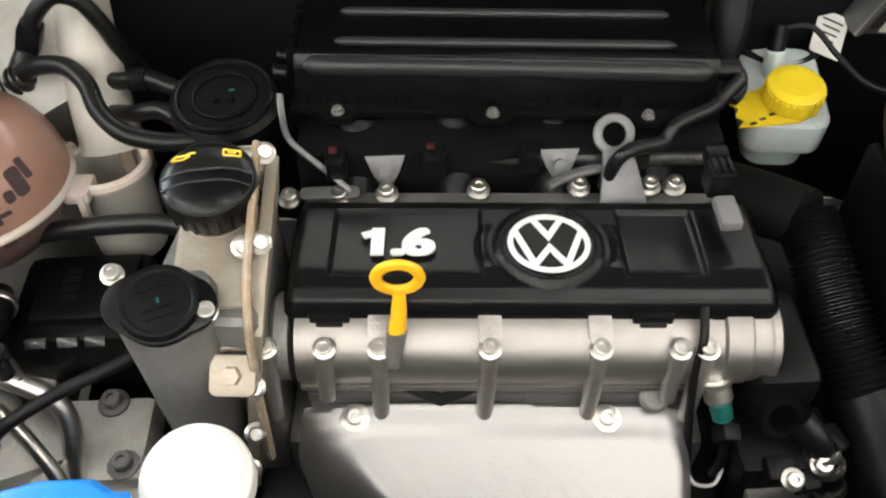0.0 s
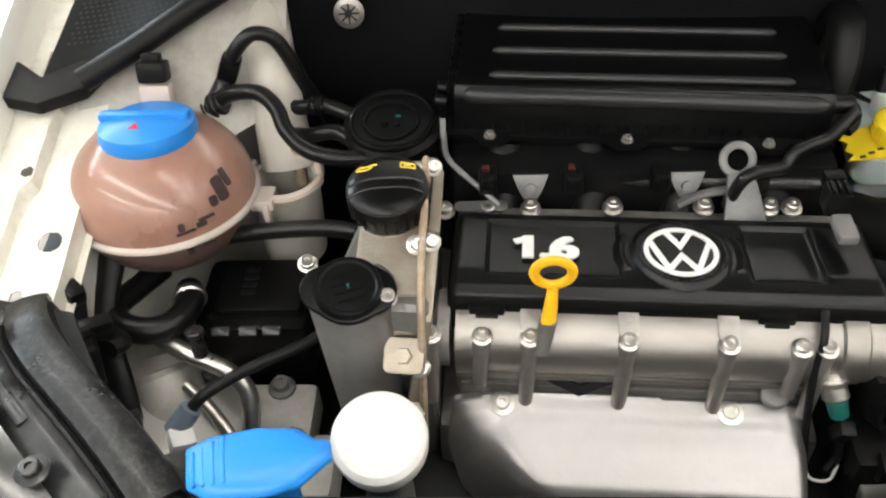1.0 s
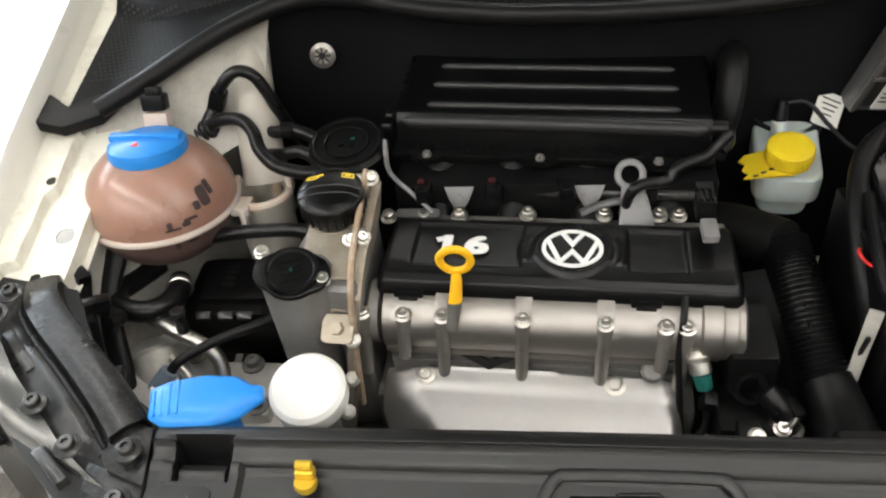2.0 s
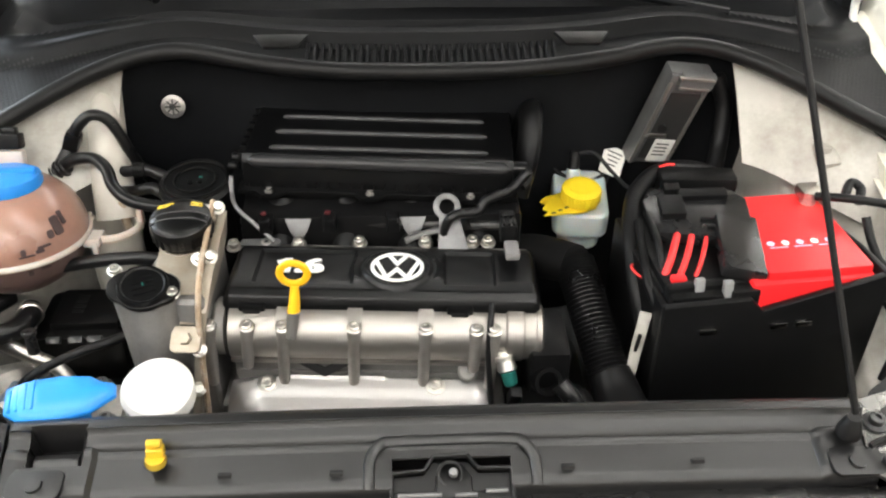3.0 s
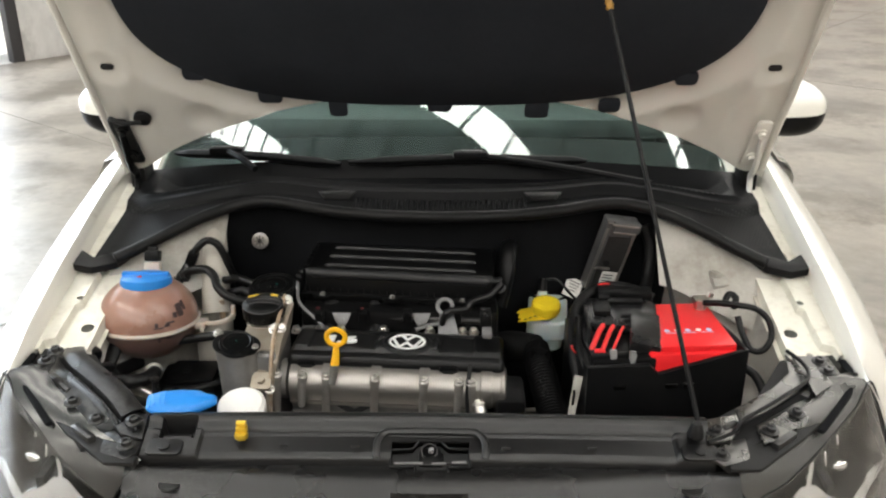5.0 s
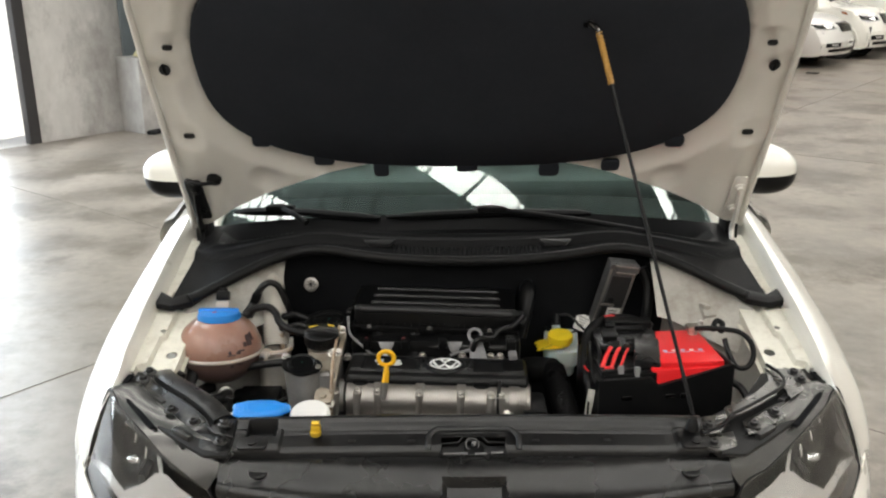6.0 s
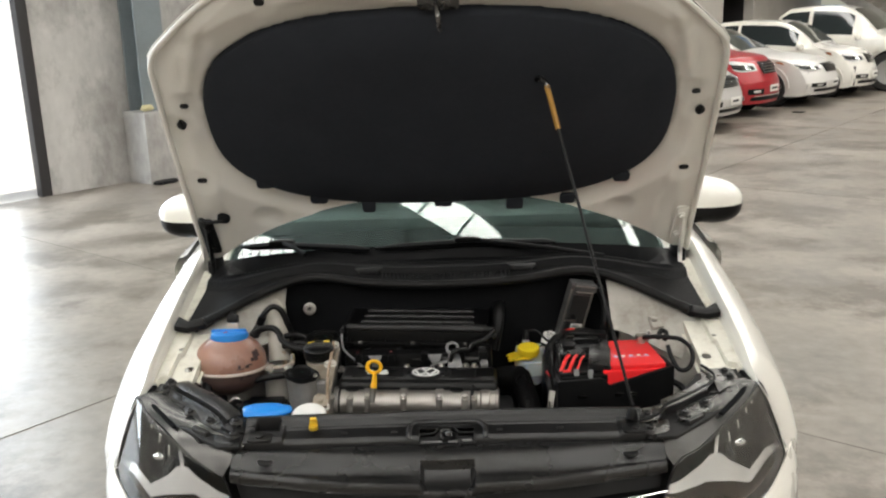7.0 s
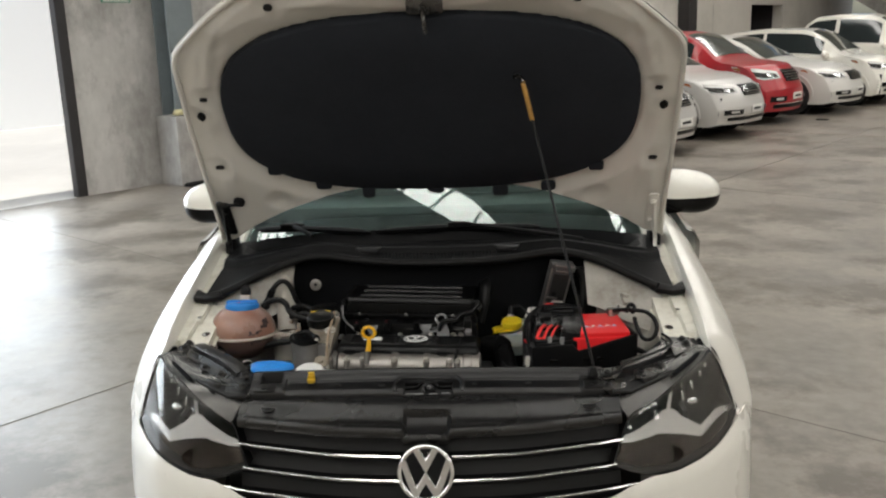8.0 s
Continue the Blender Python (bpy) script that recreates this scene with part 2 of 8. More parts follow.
def spline(points, n):
    """n points on a smooth line through the points."""
    p = [Vector(q) for q in points]
    p = [p[0] * 2 - p[1]] + p + [p[-1] * 2 - p[-2]]
    out = []
    segs = len(p) - 3
    for k in range(n):
        t = k / (n - 1) * segs
        i = min(int(t), segs - 1)
        f = t - i
        a, b, c, d = p[i:i + 4]
        out.append(0.5 * ((2 * b) + (c - a) * f + (2 * a - 5 * b + 4 * c - d) * f * f + (3 * b - a - 3 * c + d) * f ** 3))
    return out


def tube(bm, points, radius, n=40, seg=12, caps=True, flat=1.0):
    """A round tube along a smooth line; radius: a number or a function of 0..1."""
    line = spline(points, n)
    b = bmesh.new()
    up = Vector((0.13, 0.2, 1)).normalized()
    rings = []
    for k, p in enumerate(line):
        d = (line[min(k + 1, n - 1)] - line[max(k - 1, 0)]).normalized()
        s = d.cross(up)
        s = s.normalized() if s.length > 0.05 else d.cross(Vector((0, 1, 0))).normalized()
        u2 = s.cross(d)
        up = u2
        r = radius(k / (n - 1)) if callable(radius) else radius
        rings.append([b.verts.new(p + r * (math.cos(2 * math.pi * i / seg) * s + flat * math.sin(2 * math.pi * i / seg) * u2)) for i in range(seg)])
    for a, c in zip(rings, rings[1:]):
        for i in range(seg):
            j = (i + 1) % seg
            b.faces.new((a[i], a[j], c[j], c[i]))
    if caps:
        b.faces.new(rings[0])
        b.faces.new(rings[-1][::-1])
    join(bm, b)
    return bm


def sheet(bm, fn, nu, nv, thick=0.0, skip=None):
    """A surface fn(u, v), u and v in 0..1, thickened along its normals; skip(u, v) leaves out a cell."""
    b = bmesh.new()
    P = [[Vector(fn(i / nu, j / nv)) for j in range(nv + 1)] for i in range(nu + 1)]
    g = [[b.verts.new(P[i][j]) for j in range(nv + 1)] for i in range(nu + 1)]
    for i in range(nu):
        for j in range(nv):
            if not (skip and skip((i + 0.5) / nu, (j + 0.5) / nv)):
                try:
                    b.faces.new((g[i][j], g[i + 1][j], g[i + 1][j + 1], g[i][j + 1]))
                except ValueError:
                    pass
    loose = [v for v in b.verts if not v.link_faces]
    bmesh.ops.delete(b, geom=loose, context="VERTS")
    if thick:
        b.normal_update()
        bmesh.ops.solidify(b, geom=b.faces[:], thickness=thick)
    join(bm, b)
    return bm


def prism(bm, outline, depth, m=None, bev=0.0, seg=2, holes=()):
    """A flat shape (outline in x, y) with a thickness, from z 0 to depth of m."""
    b = bmesh.new()
    lo = [b.verts.new((x, y, 0)) for x, y in outline]
    f = b.faces.new(lo)
    r = bmesh.ops.extrude_face_region(b, geom=[f])
    for v in r["geom"]:
        if isinstance(v, bmesh.types.BMVert):
            v.co.z += depth
    bmesh.ops.recalc_face_normals(b, faces=b.faces)
    bevel(b, bev, 0.7, seg)
    join(bm, b, m)
    return bm


def rounded(w, h, r, n=5):
    """The outline of a rounded rectangle round 0, 0."""
    out = []
    for cx, cy, a0 in ((w / 2 - r, h / 2 - r, 0), (-w / 2 + r, h / 2 - r, 90), (-w / 2 + r, -h / 2 + r, 180), (w / 2 - r, -h / 2 + r, 270)):
        for k in range(n + 1):
            a = radians(a0 + 90 * k / n)
            out.append((cx + r * math.cos(a), cy + r * math.sin(a)))
    return out


def ring(bm, R, r, m=None, seg=32, rs=10, squash=(1, 1), flat=1.0):
    prof = [(R + r * math.cos(2 * math.pi * k / rs), flat * r * math.sin(2 * math.pi * k / rs)) for k in range(rs)]
    return lathe(bm, prof, m, seg, squash, close=True)


def interp(table, x):
    """Straight-line look-up; the first number of each row is x."""
    if x <= table[0][0]:
        return table[0][1:]
    for a, b in zip(table, table[1:]):
        if x <= b[0]:
            f = (x - a[0]) / (b[0] - a[0])
            return tuple(p + (q - p) * f for p, q in zip(a[1:], b[1:]))
    return table[-1][1:]


def smooth(table, x):
    """Like interp, but rounded between the rows."""
    h = 0.04 * (table[-1][0] - table[0][0])
    a, b, c = interp(table, x - h), interp(table, x), interp(table, x + h)
    return tuple((p + 2 * q + r) / 4 for p, q, r in zip(a, b, c))


def bolt_mesh(name, r, h, material, collar=1.5):
    """A flanged hexagon bolt head standing on z 0."""
    bm = bmesh.new()
    lathe(bm, [(0, 0), (r * collar, 0), (r * collar, h * 0.2), (r * 1.15, h * 0.3), (r, h * 0.32), (r, h * 0.9), (r * 0.85, h), (r * 0.45, h), (r * 0.4, h * 0.75), (0, h * 0.75)], None, 12)
    return mesh_of(name, bm, material)


def text_mesh(s, size, depth, material, name="lettering"):
    cu = bpy.data.curves.new("text", "FONT")
    cu.body, cu.size, cu.extrude, cu.align_x, cu.align_y = s, size, depth / 2, "CENTER", "CENTER"
    cu.offset, cu.space_character = size * 0.008, 0.92
    tmp = new("text", cu)
    me = bpy.data.meshes.new_from_object(tmp.evaluated_get(bpy.context.evaluated_depsgraph_get()))
    me.name = name
    bpy.data.objects.remove(tmp)
    bpy.data.curves.remove(cu)
    me.materials.clear()
    me.materials.append(material)
    return me


def aim(at, normal, spin=0.0):
    """The pose of something at a place with its z axis along normal."""
    return Matrix.Translation(at) @ Vector(normal).to_track_quat("Z", "Y").to_matrix().to_4x4() @ pose(0, 0, 0, 0, 0, spin)


def stroke(points, half):
    """The outline of a mitred line of one width, both ends cut square."""
    p = [Vector(q) for q in points]
    n = [Vector((-(b - a).y, (b - a).x)).normalized() for a, b in zip(p, p[1:])]
    off = [n[0]] + [(a + b) / (1 + a.dot(b)) for a, b in zip(n, n[1:])] + [n[-1]]
    return [tuple(q + o * half) for q, o in zip(p, off)] + [tuple(q - o * half) for q, o in reversed(list(zip(p, off)))]


def badge(name, R, depth, m, material, parent, label, bold=0.078):
    """A ring crossed by two plain zigzag bars."""
    b = bmesh.new()
    w = 0.125 * R
    lathe(b, [(R, 0), (R, depth * 0.8), (R - w * 0.35, depth), (R - w * 0.75, depth), (R - w * 1.1, depth * 0.8), (R - w * 1.1, 0)], m, 48, close=True)
    ob = part(name, b, material, parent, label)
    for pts in (((-0.37, 0.86), (0.0, 0.21), (0.37, 0.86)), ((-0.82, 0.42), (-0.38, -0.76), (0.0, -0.17), (0.38, -0.76), (0.82, 0.42))):
        b = bmesh.new()
        prism(b, [(x * R, y * R) for x, y in stroke(pts, bold)], depth * 0.95, m, depth * 0.15, 1)
        part("zigzag_bar", b, material, ob)
    return ob


# ---------- hall ----------
M_FLOOR = mat("power_floated_concrete", (0.215, 0.190, 0.160), 0.38, var=0.55, scale=1.4, bump=0.12, bscale=60, dirt=(0.115, 0.098, 0.078), dirt_amount=2.0, dirt_scale=1.3, rvar=0.16)
M_CONC = mat("cast_concrete_wall", (0.47, 0.455, 0.435), 0.8, var=0.32, scale=1.3, bump=0.4, bscale=50, dirt=(0.22, 0.205, 0.19), dirt_amount=1.3, dirt_scale=1.0, aniso=(1, 1, 0.6))
M_PALE = mat("pale_panel_wall", (0.60, 0.565, 0.51), 0.7, var=0.08, scale=0.8, bump=0.2, bscale=30, dirt=(0.36, 0.33, 0.29), dirt_amount=0.4, dirt_scale=0.7)
M_COLUMN = mat("blue_grey_steel_column", (0.20, 0.23, 0.245), 0.5, var=0.12, scale=2, dirt=(0.14, 0.15, 0.155), dirt_amount=0.4, dirt_scale=3)
M_DARKSTEEL_SHADE = mat("dark_steel_and_shade", (0.035, 0.033, 0.034), 0.5, var=0.2, scale=5)
M_ROOF = mat("ribbed_roof_sheet", (0.34, 0.37, 0.36), 0.6, 0.0, var=0.08, scale=1.5)
# emission replaces the sun's glare on this wall
M_OUT = mat("glowing_yard_wall", (0.85, 0.85, 0.84), 0.8, var=0.05, scale=0.7, emit=0.7)
M_YARD = mat("bright_yard_concrete", (0.80, 0.79, 0.75), 0.8, var=0.1, scale=0.6)
M_SIGN = mat("green_sign", (0.02, 0.22, 0.12), 0.5)


def hbox(bm, a0, a1, b0, b1, z0, z1, bev=0.0):
    """A box along the hall's axes."""
    c = hall((a0 + a1) / 2, (b0 + b1) / 2, (z0 + z1) / 2)
    return box(bm, c, (a1 - a0, b1 - b0, z1 - z0), bev, (0, 0, math.degrees(math.atan2(U.y, U.x))))


bm = bmesh.new()
sheet(bm, lambda u, v: hall(-60 + 120 * u, -60 + 120 * v, 0), 12, 12)
solo("ground", bm, M_YARD, "bright sunlit concrete yard around the hall", "ground", kind="structure")

bm = bmesh.new()
hbox(bm, -22, 3.0, 0.0, 24, -0.10, 0.004)
hbox(bm, 3.0, 30, -1.0, 24, -0.10, 0.004)
floor = solo("floor", bm, M_FLOOR, "smooth grey power-floated concrete floor with stains", "floor", kind="structure")
M_JOINT = mat("joint_sealant", (0.155, 0.14, 0.12), 0.8)
for k, a in enumerate((-16.1, -11.1, -6.1, -1.1, 3.9, 8.9, 13.9)):
    bm = bmesh.new()
    hbox(bm, a, a + 0.004, 0.3, 23.8, 0.0, 0.0055)
    part("floor_joint", bm, M_JOINT, floor)
for b in (5.39, 11.4, 17.4):
    bm = bmesh.new()
    hbox(bm, -21.8, 29.8, b, b + 0.004, 0.0, 0.0065)
    part("floor_joint", bm, M_JOINT, floor)

# long wall: concrete next to the gate, pale panels behind the parked cars
bm = bmesh.new()
hbox(bm, 0.06, 2.7, -0.30, 0.0, 0, CEIL)
hbox(bm, 2.7, 3.0, -1.30, 0.0, 0, CEIL)
solo("wall_long", bm, M_CONC, "bare grey cast concrete wall beside the gate", "wall", kind="structure")
bm = bmesh.new()
hbox(bm, 3.0, 20.8, -1.30, -1.0, 0, CEIL)
hbox(bm, 23.2, 30.0, -1.30, -1.0, 0, CEIL)
hbox(bm, 20.8, 23.2, -1.30, -1.0, 2.15, CEIL)
wall_panels = solo("wall_panels", bm, M_PALE, "pale panelled hall wall behind the parked cars", "wall", kind="structure")
for k in range(8):
    bm = bmesh.new()
    hbox(bm, 6.0 + 1.75 * k, 6.0 + 1.75 * k + 0.012, -1.0, -0.994, 0.0, CEIL)
    part("panel_joint", bm, M_CONC, wall_panels)
for z in (1.3, 2.6, 3.9, 5.2):
    bm = bmesh.new()
    hbox(bm, 3.0, 20.0, -1.0, -0.995, z, z + 0.012)
    part("panel_joint", bm, M_CONC, wall_panels)
# recess faces coloured near-black for the darkness inside the doorway
bm = bmesh.new()
hbox(bm, 20.8, 23.2, -2.6, -2.5, 0, 2.4)
hbox(bm, 20.7, 20.8, -2.5, -1.3, 0, 2.4)
hbox(bm, 23.2, 23.3, -2.5, -1.3, 0, 2.4)
hbox(bm, 20.7, 23.3, -2.6, -1.3, 2.4, 2.5)
solo("door_recess", bm, M_DARKSTEEL_SHADE, "doorway recess painted near-black as if unlit", "doorway", kind="structure")

# lintel and rest of the wall beyond the gate
bm = bmesh.new()
hbox(bm, -8.0, 0.06, -0.30, 0.0, 4.7, CEIL)
hbox(bm, -22.0, -8.0, -0.30, 0.0, 0.0, CEIL)
solo("wall_gate", bm, M_CONC, "concrete wall over and beyond the open gate", "wall", kind="structure")
bm = bmesh.new()
hbox(bm, -22.0, -21.7, 0.0, 24.0, 0, CEIL)
solo("wall_west", bm, M_PALE, "plain pale end wall of the hall", "wall", kind="structure")
bm = bmesh.new()
hbox(bm, 29.7, 30.0, 0.0, 24.0, 0, CEIL)
solo("wall_east", bm, M_PALE, "plain pale end wall of the hall", "wall", kind="structure")
bm = bmesh.new()
hbox(bm, -22.0, 30.0, 24.0, 24.3, 0, CEIL)
solo("wall_south", bm, M_PALE, "plain pale side wall of the hall", "wall", kind="structure")

# gate post, steel column on a concrete foot
bm = bmesh.new()
hbox(bm, -0.06, 0.055, -0.10, 0.012, 0, 4.7, 0.008)
solo("gate_post", bm, M_DARKSTEEL_SHADE, "dark steel post of the open gate", "post", kind="structure")
bm = bmesh.new()
hbox(bm, 0.98, 1.55, 0.004, 0.42, 0, 0.80, 0.020)
solo("concrete_plinth", bm, M_CONC, "low cast concrete plinth round a column's foot", "plinth")
bm = bmesh.new()
for a0, a1, b0, b1 in ((1.06, 1.40, 0.03, 0.05), (1.06, 1.40, 0.29, 0.31), (1.22, 1.24, 0.05, 0.29)):
    hbox(bm, a0, a1, b0, b1, 0.80, CEIL - 0.01)
solo("steel_column", bm, M_COLUMN, "blue-grey steel column standing on a concrete plinth", "column")
bm = bmesh.new()
rnd = random.Random(5)
for k in range(14):
    tube(bm, [hall(1.0 + rnd.uniform(0, .12), 0.33 + rnd.uniform(0, .07), 0.815 + rnd.uniform(0, .05)) for _ in range(4)], 0.012, 14, 7)
solo("crumpled_rag", bm, mat("pale_yellow_rag", (0.55, 0.50, 0.30), 0.9, var=0.3, scale=40), "crumpled pale yellow rag lying on the concrete plinth", "rag")
bm = bmesh.new()
rnd = random.Random(8)
for k in range(9):
    tube(bm, [hall(0.95 + rnd.uniform(0, .3), 0.47 + rnd.uniform(0, .08), 0.02 + rnd.uniform(0, .02)) for _ in range(4)], 0.016, 14, 7)
solo("dark_rag", bm, M_RUBBER, "dark rag lying on the floor beside the plinth", "rag")
bm = bmesh.new()
hbox(bm, 0.47, 0.82, 0.002, 0.012, 2.06, 2.26, 0.002)
sign = solo("exit_sign", bm, M_SIGN, "small green sign on the concrete wall", "sign")
bm = bmesh.new()
hbox(bm, 0.49, 0.80, 0.012, 0.0135, 2.07, 2.085)
part("bar", bm, M_LABEL, sign)
bm = bmesh.new()
hbox(bm, 16.2, 16.65, -0.99, -0.70, 0, CEIL - 0.01, 0.004)
solo("dark_column", bm, M_DARKSTEEL_SHADE, "dark steel column at the pale wall", "column")

# stairs at the far wall
stair = thing("staircase", hall(26.6, 1.5, 0), "pale concrete stairs coming down from the far wall", "stairs")
for k in range(18):
    bm = bmesh.new()
    b0 = -0.95 + 0.29 * k
    hbox(bm, 26.1, 27.3, b0, b0 + 0.31, 3.10 - 0.175 * k, 3.10 - 0.175 * k + 0.175)
    part("step", bm, M_PALE, stair)
bm = bmesh.new()
r = math.degrees(math.atan2(V.y, V.x))
c = hall(26.0, 1.65, 1.62)
join(bm, box(bmesh.new(), (0, 0, 0), (6.0, 0.16, 0.34)), Matrix.Translation(c) @ pose(0, 0, 0, 0, 0, r) @ pose(0, 0, 0, 0, 31.1, 0))
part("stringer", bm, M_CONC, stair)
bm = bmesh.new()
hbox(bm, 10.83, 10.97, 4.22, 4.40, 0.004, 0.022, 0.006)
solo("floor_scrap", bm, M_RUBBER, "small dark scrap lying on the concrete floor", "scrap")

# ceiling with open skylight strips, purlins and rafters
bm = bmesh.new()
edges = [-22.0]
for a, w in SKYLIGHTS:
    edges += [a - w / 2, a + w / 2]
edges.append(30.0)
for k in range(0, len(edges), 2):
    hbox(bm, edges[k], edges[k + 1], -0.3 if edges[k + 1] < 2.5 else -1.3, 24.3, CEIL, CEIL + 0.12)
for a, w in SKYLIGHTS:
    hbox(bm, a - w / 2, a + w / 2, -0.3 if a < 2.0 else -1.3, 0.5, CEIL, CEIL + 0.12)
    hbox(bm, a - w / 2, a + w / 2, 23.5, 24.3, CEIL, CEIL + 0.12)
for k in range(40):
    hbox(bm, -21.9, 29.9, 0.25 + 0.6 * k, 0.29 + 0.6 * k, CEIL - 0.08, CEIL - 0.003)
solo("ceiling", bm, M_ROOF, "grey ribbed roof with purlins and long skylight strips", "ceiling", kind="structure")

# opaque sheets added above the skylight lamps to block direct sun
M_SKYSHEET = mat("opaque_skylight_sheet", (0.8, 0.82, 0.8), 0.5)
for a, w in SKYLIGHTS:
    bm = bmesh.new()
    hbox(bm, a - w / 2, a + w / 2, 0.5, 23.5, CEIL + 0.13, CEIL + 0.135)
    solo("skylight_sheet", bm, M_SKYSHEET, "unseen opaque sheet keeping the sun out of a skylight", "skylight", kind="structure")

# yard wall beyond the gate; its emission stands in for sun glare
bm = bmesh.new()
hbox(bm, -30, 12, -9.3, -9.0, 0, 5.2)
solo("backdrop", bm, M_OUT, "white yard wall made to glow beyond the open gate", "backdrop", kind="structure")

# ---------- the car with its hood open ----------
M_PAD = mat("charcoal_felt_pad", (0.024, 0.027, 0.033), 0.95, var=0.2, scale=9, bump=0.5, bscale=500, spec=0.15)
M_COWL = mat("matt_black_cowl_plastic", (0.0065, 0.0068, 0.0075), 0.42, var=0.2, scale=8, bump=0.2, bscale=900, dirt=(0.011, 0.011, 0.0105), dirt_amount=0.4, dirt_scale=6, spec=0.1)
car = thing("car", (0, 2.0, 0), "white compact sedan with its hood propped open", "car")

PLAN = [(0.0, -0.035), (0.2, -0.022), (0.42, 0.03), (0.55, 0.09), (0.66, 0.175), (0.73, 0.26), (0.782, 0.345), (0.818, 0.45), (0.840, 0.58), (0.848, 0.75), (0.85, 1.0)]


def front_y(x, z=0.65):
    """How far back the nose lies at x and height z."""
    return smooth(PLAN, abs(x))[0] + 0.5 * max(0.0, z - 0.65) + 0.25 * max(0.0, 0.45 - z)


def side_x(y):
    """Half the width at y, along the flank."""
    return smooth([(b, a) for a, b in PLAN[3:]], y)[0]


def edge(y):
    """The fender's upper edge along the hood gap: half width and height."""
    return interp([(0.28, 0.664, 0.868), (0.40, 0.671, 0.912), (0.55, 0.676, 0.953), (0.75, 0.681, 1.0), (0.95, 0.688, 1.038), (1.15, 0.70, 1.05)], y)


def fender_fn(s):
    def fn(u, v):
        y = 0.298 + 0.907 * u
        xe, ze = edge(y)
        xw = side_x(y)
        zr = 0.80 + 0.21 * (y - 0.12)          # the flange below the edge
        w = v * 5
        if w < 1:
            return (s * (xe - 0.012 + 0.006 * w), y, zr - 0.01 + (ze - zr + 0.0) * w)
        if w < 3.5:
            t = (w - 1) / 2.5
            a, c, b = (xe, ze), (xe + 0.66 * (xw - xe), ze - 0.026), (xw, 0.70)
            x = (1 - t) ** 2 * a[0] + 2 * t * (1 - t) * c[0] + t * t * b[0]
            z = (1 - t) ** 2 * a[1] + 2 * t * (1 - t) * c[1] + t * t * b[1]
            k = min(1.0, (y - 0.298) / 0.11) ** 0.75
            lamp_x = interp([(0.70, 0.739), (0.722, 0.733), (0.778, 0.715), (0.836, 0.691), (0.875, 0.668)], z)[0]
            return (s * (lamp_x + (x - lamp_x) * k), y, z)
        t = (w - 3.5) / 1.5
        k = min(1.0, (y - 0.298) / 0.11) ** 0.75
        return (s * (0.739 + (xw - 0.739) * k + 0.006 * math.sin(t * 3.1) - 0.03 * t * t), y, 0.70 - 0.42 * t)
    return fn


def arch(u, v):
    y, w = 0.298 + 0.907 * u, v * 5
    z = 0.70 - 0.42 * (w - 3.5) / 1.5
    return w > 3.5 and (y - 0.79) ** 2 + (z - 0.30) ** 2 < 0.335 ** 2


for s in (-1, 1):
    bm = bmesh.new()
    sheet(bm, fender_fn(s), 64, 60, -0.0012 * s, arch)
    part("fender", bm, M_WHITE, car, "glossy white front fender", 0.9)

# bumper under grille and headlights
HL_OUT = [(0.402, 0.701, 0.786), (0.437, 0.684, 0.796), (0.487, 0.669, 0.812), (0.557, 0.666, 0.841), (0.622, 0.670, 0.859), (0.665, 0.678, 0.875), (0.689, 0.685, 0.830), (0.715, 0.694, 0.772), (0.733, 0.712, 0.724)]


def bumper_top(x):
    x = abs(x)
    if x < 0.40:
        return 0.60 + 0.10 * x
    return interp([(0.40, 0.640), (0.437, 0.655)] + [(a, b - 0.004) for a, b, c in HL_OUT[2:-1]] + [(0.745, 0.700), (0.81, 0.700)], x)[0]


def bumper_fn(u, v):
    x = -0.80 + 1.60 * u
    z = 0.22 + (bumper_top(x) - 0.22) * v
    bulge = 0.02 * math.sin(v * 3.1)
    return (x * (1 + 0.012 * math.sin(v * 3.1)), front_y(x, z) - bulge, z)


bm = bmesh.new()
sheet(bm, bumper_fn, 110, 24, 0.003)
part("front_bumper", bm, M_WHITE, car, "glossy white front bumper", 0.9)

# grille: black backing, chrome strips, badge
bm = bmesh.new()
sheet(bm, lambda u, v: (-0.425 + 0.85 * u, front_y(-0.425 + 0.85 * u, 0.60 + 0.20 * v) + 0.045, 0.60 + 0.20 * v), 40, 8, 0.004)
grille = part("grille", bm, M_DARK, car, "black front grille with chrome strips")
for k, z in enumerate((0.743, 0.698, 0.655)):
    for s in (-1, 1):
        bm = bmesh.new()
        x0, x1 = 0.055, (0.426, 0.411, 0.455)[k]
        pts = [(s * (x0 + (x1 - x0) * i / 8), front_y(x0 + (x1 - x0) * i / 8, z) + 0.004, z + 0.004 * (i / 8) ** 2) for i in range(9)]
        tube(bm, pts, 0.0042, 40, 8, flat=0.8)
        part("chrome_strip", bm, M_CHROME, grille, "bright chrome strip")
    bm = bmesh.new()
    sheet(bm, lambda u, v: (-0.42 + 0.84 * u, front_y(-0.42 + 0.84 * u, z) + 0.008 + 0.032 * v, z - 0.010 + 0.004 * v), 40, 2, 0.004)
    part("slat", bm, M_BLACK, grille)
nrm = Vector((0, -1, 0.32))
badge("badge", 0.060, 0.008, aim((0, -0.012, 0.722), nrm), M_CHROME, grille, "round chrome badge", 0.12)
bm = bmesh.new()
lathe(bm, [(0, 0), (0.058, 0), (0.058, 0.012), (0, 0.012)], aim((0, -0.002, 0.722), nrm), 40)
part("badge_backing", bm, M_BLACK, grille)

# grey cover over the grille
bm = bmesh.new()


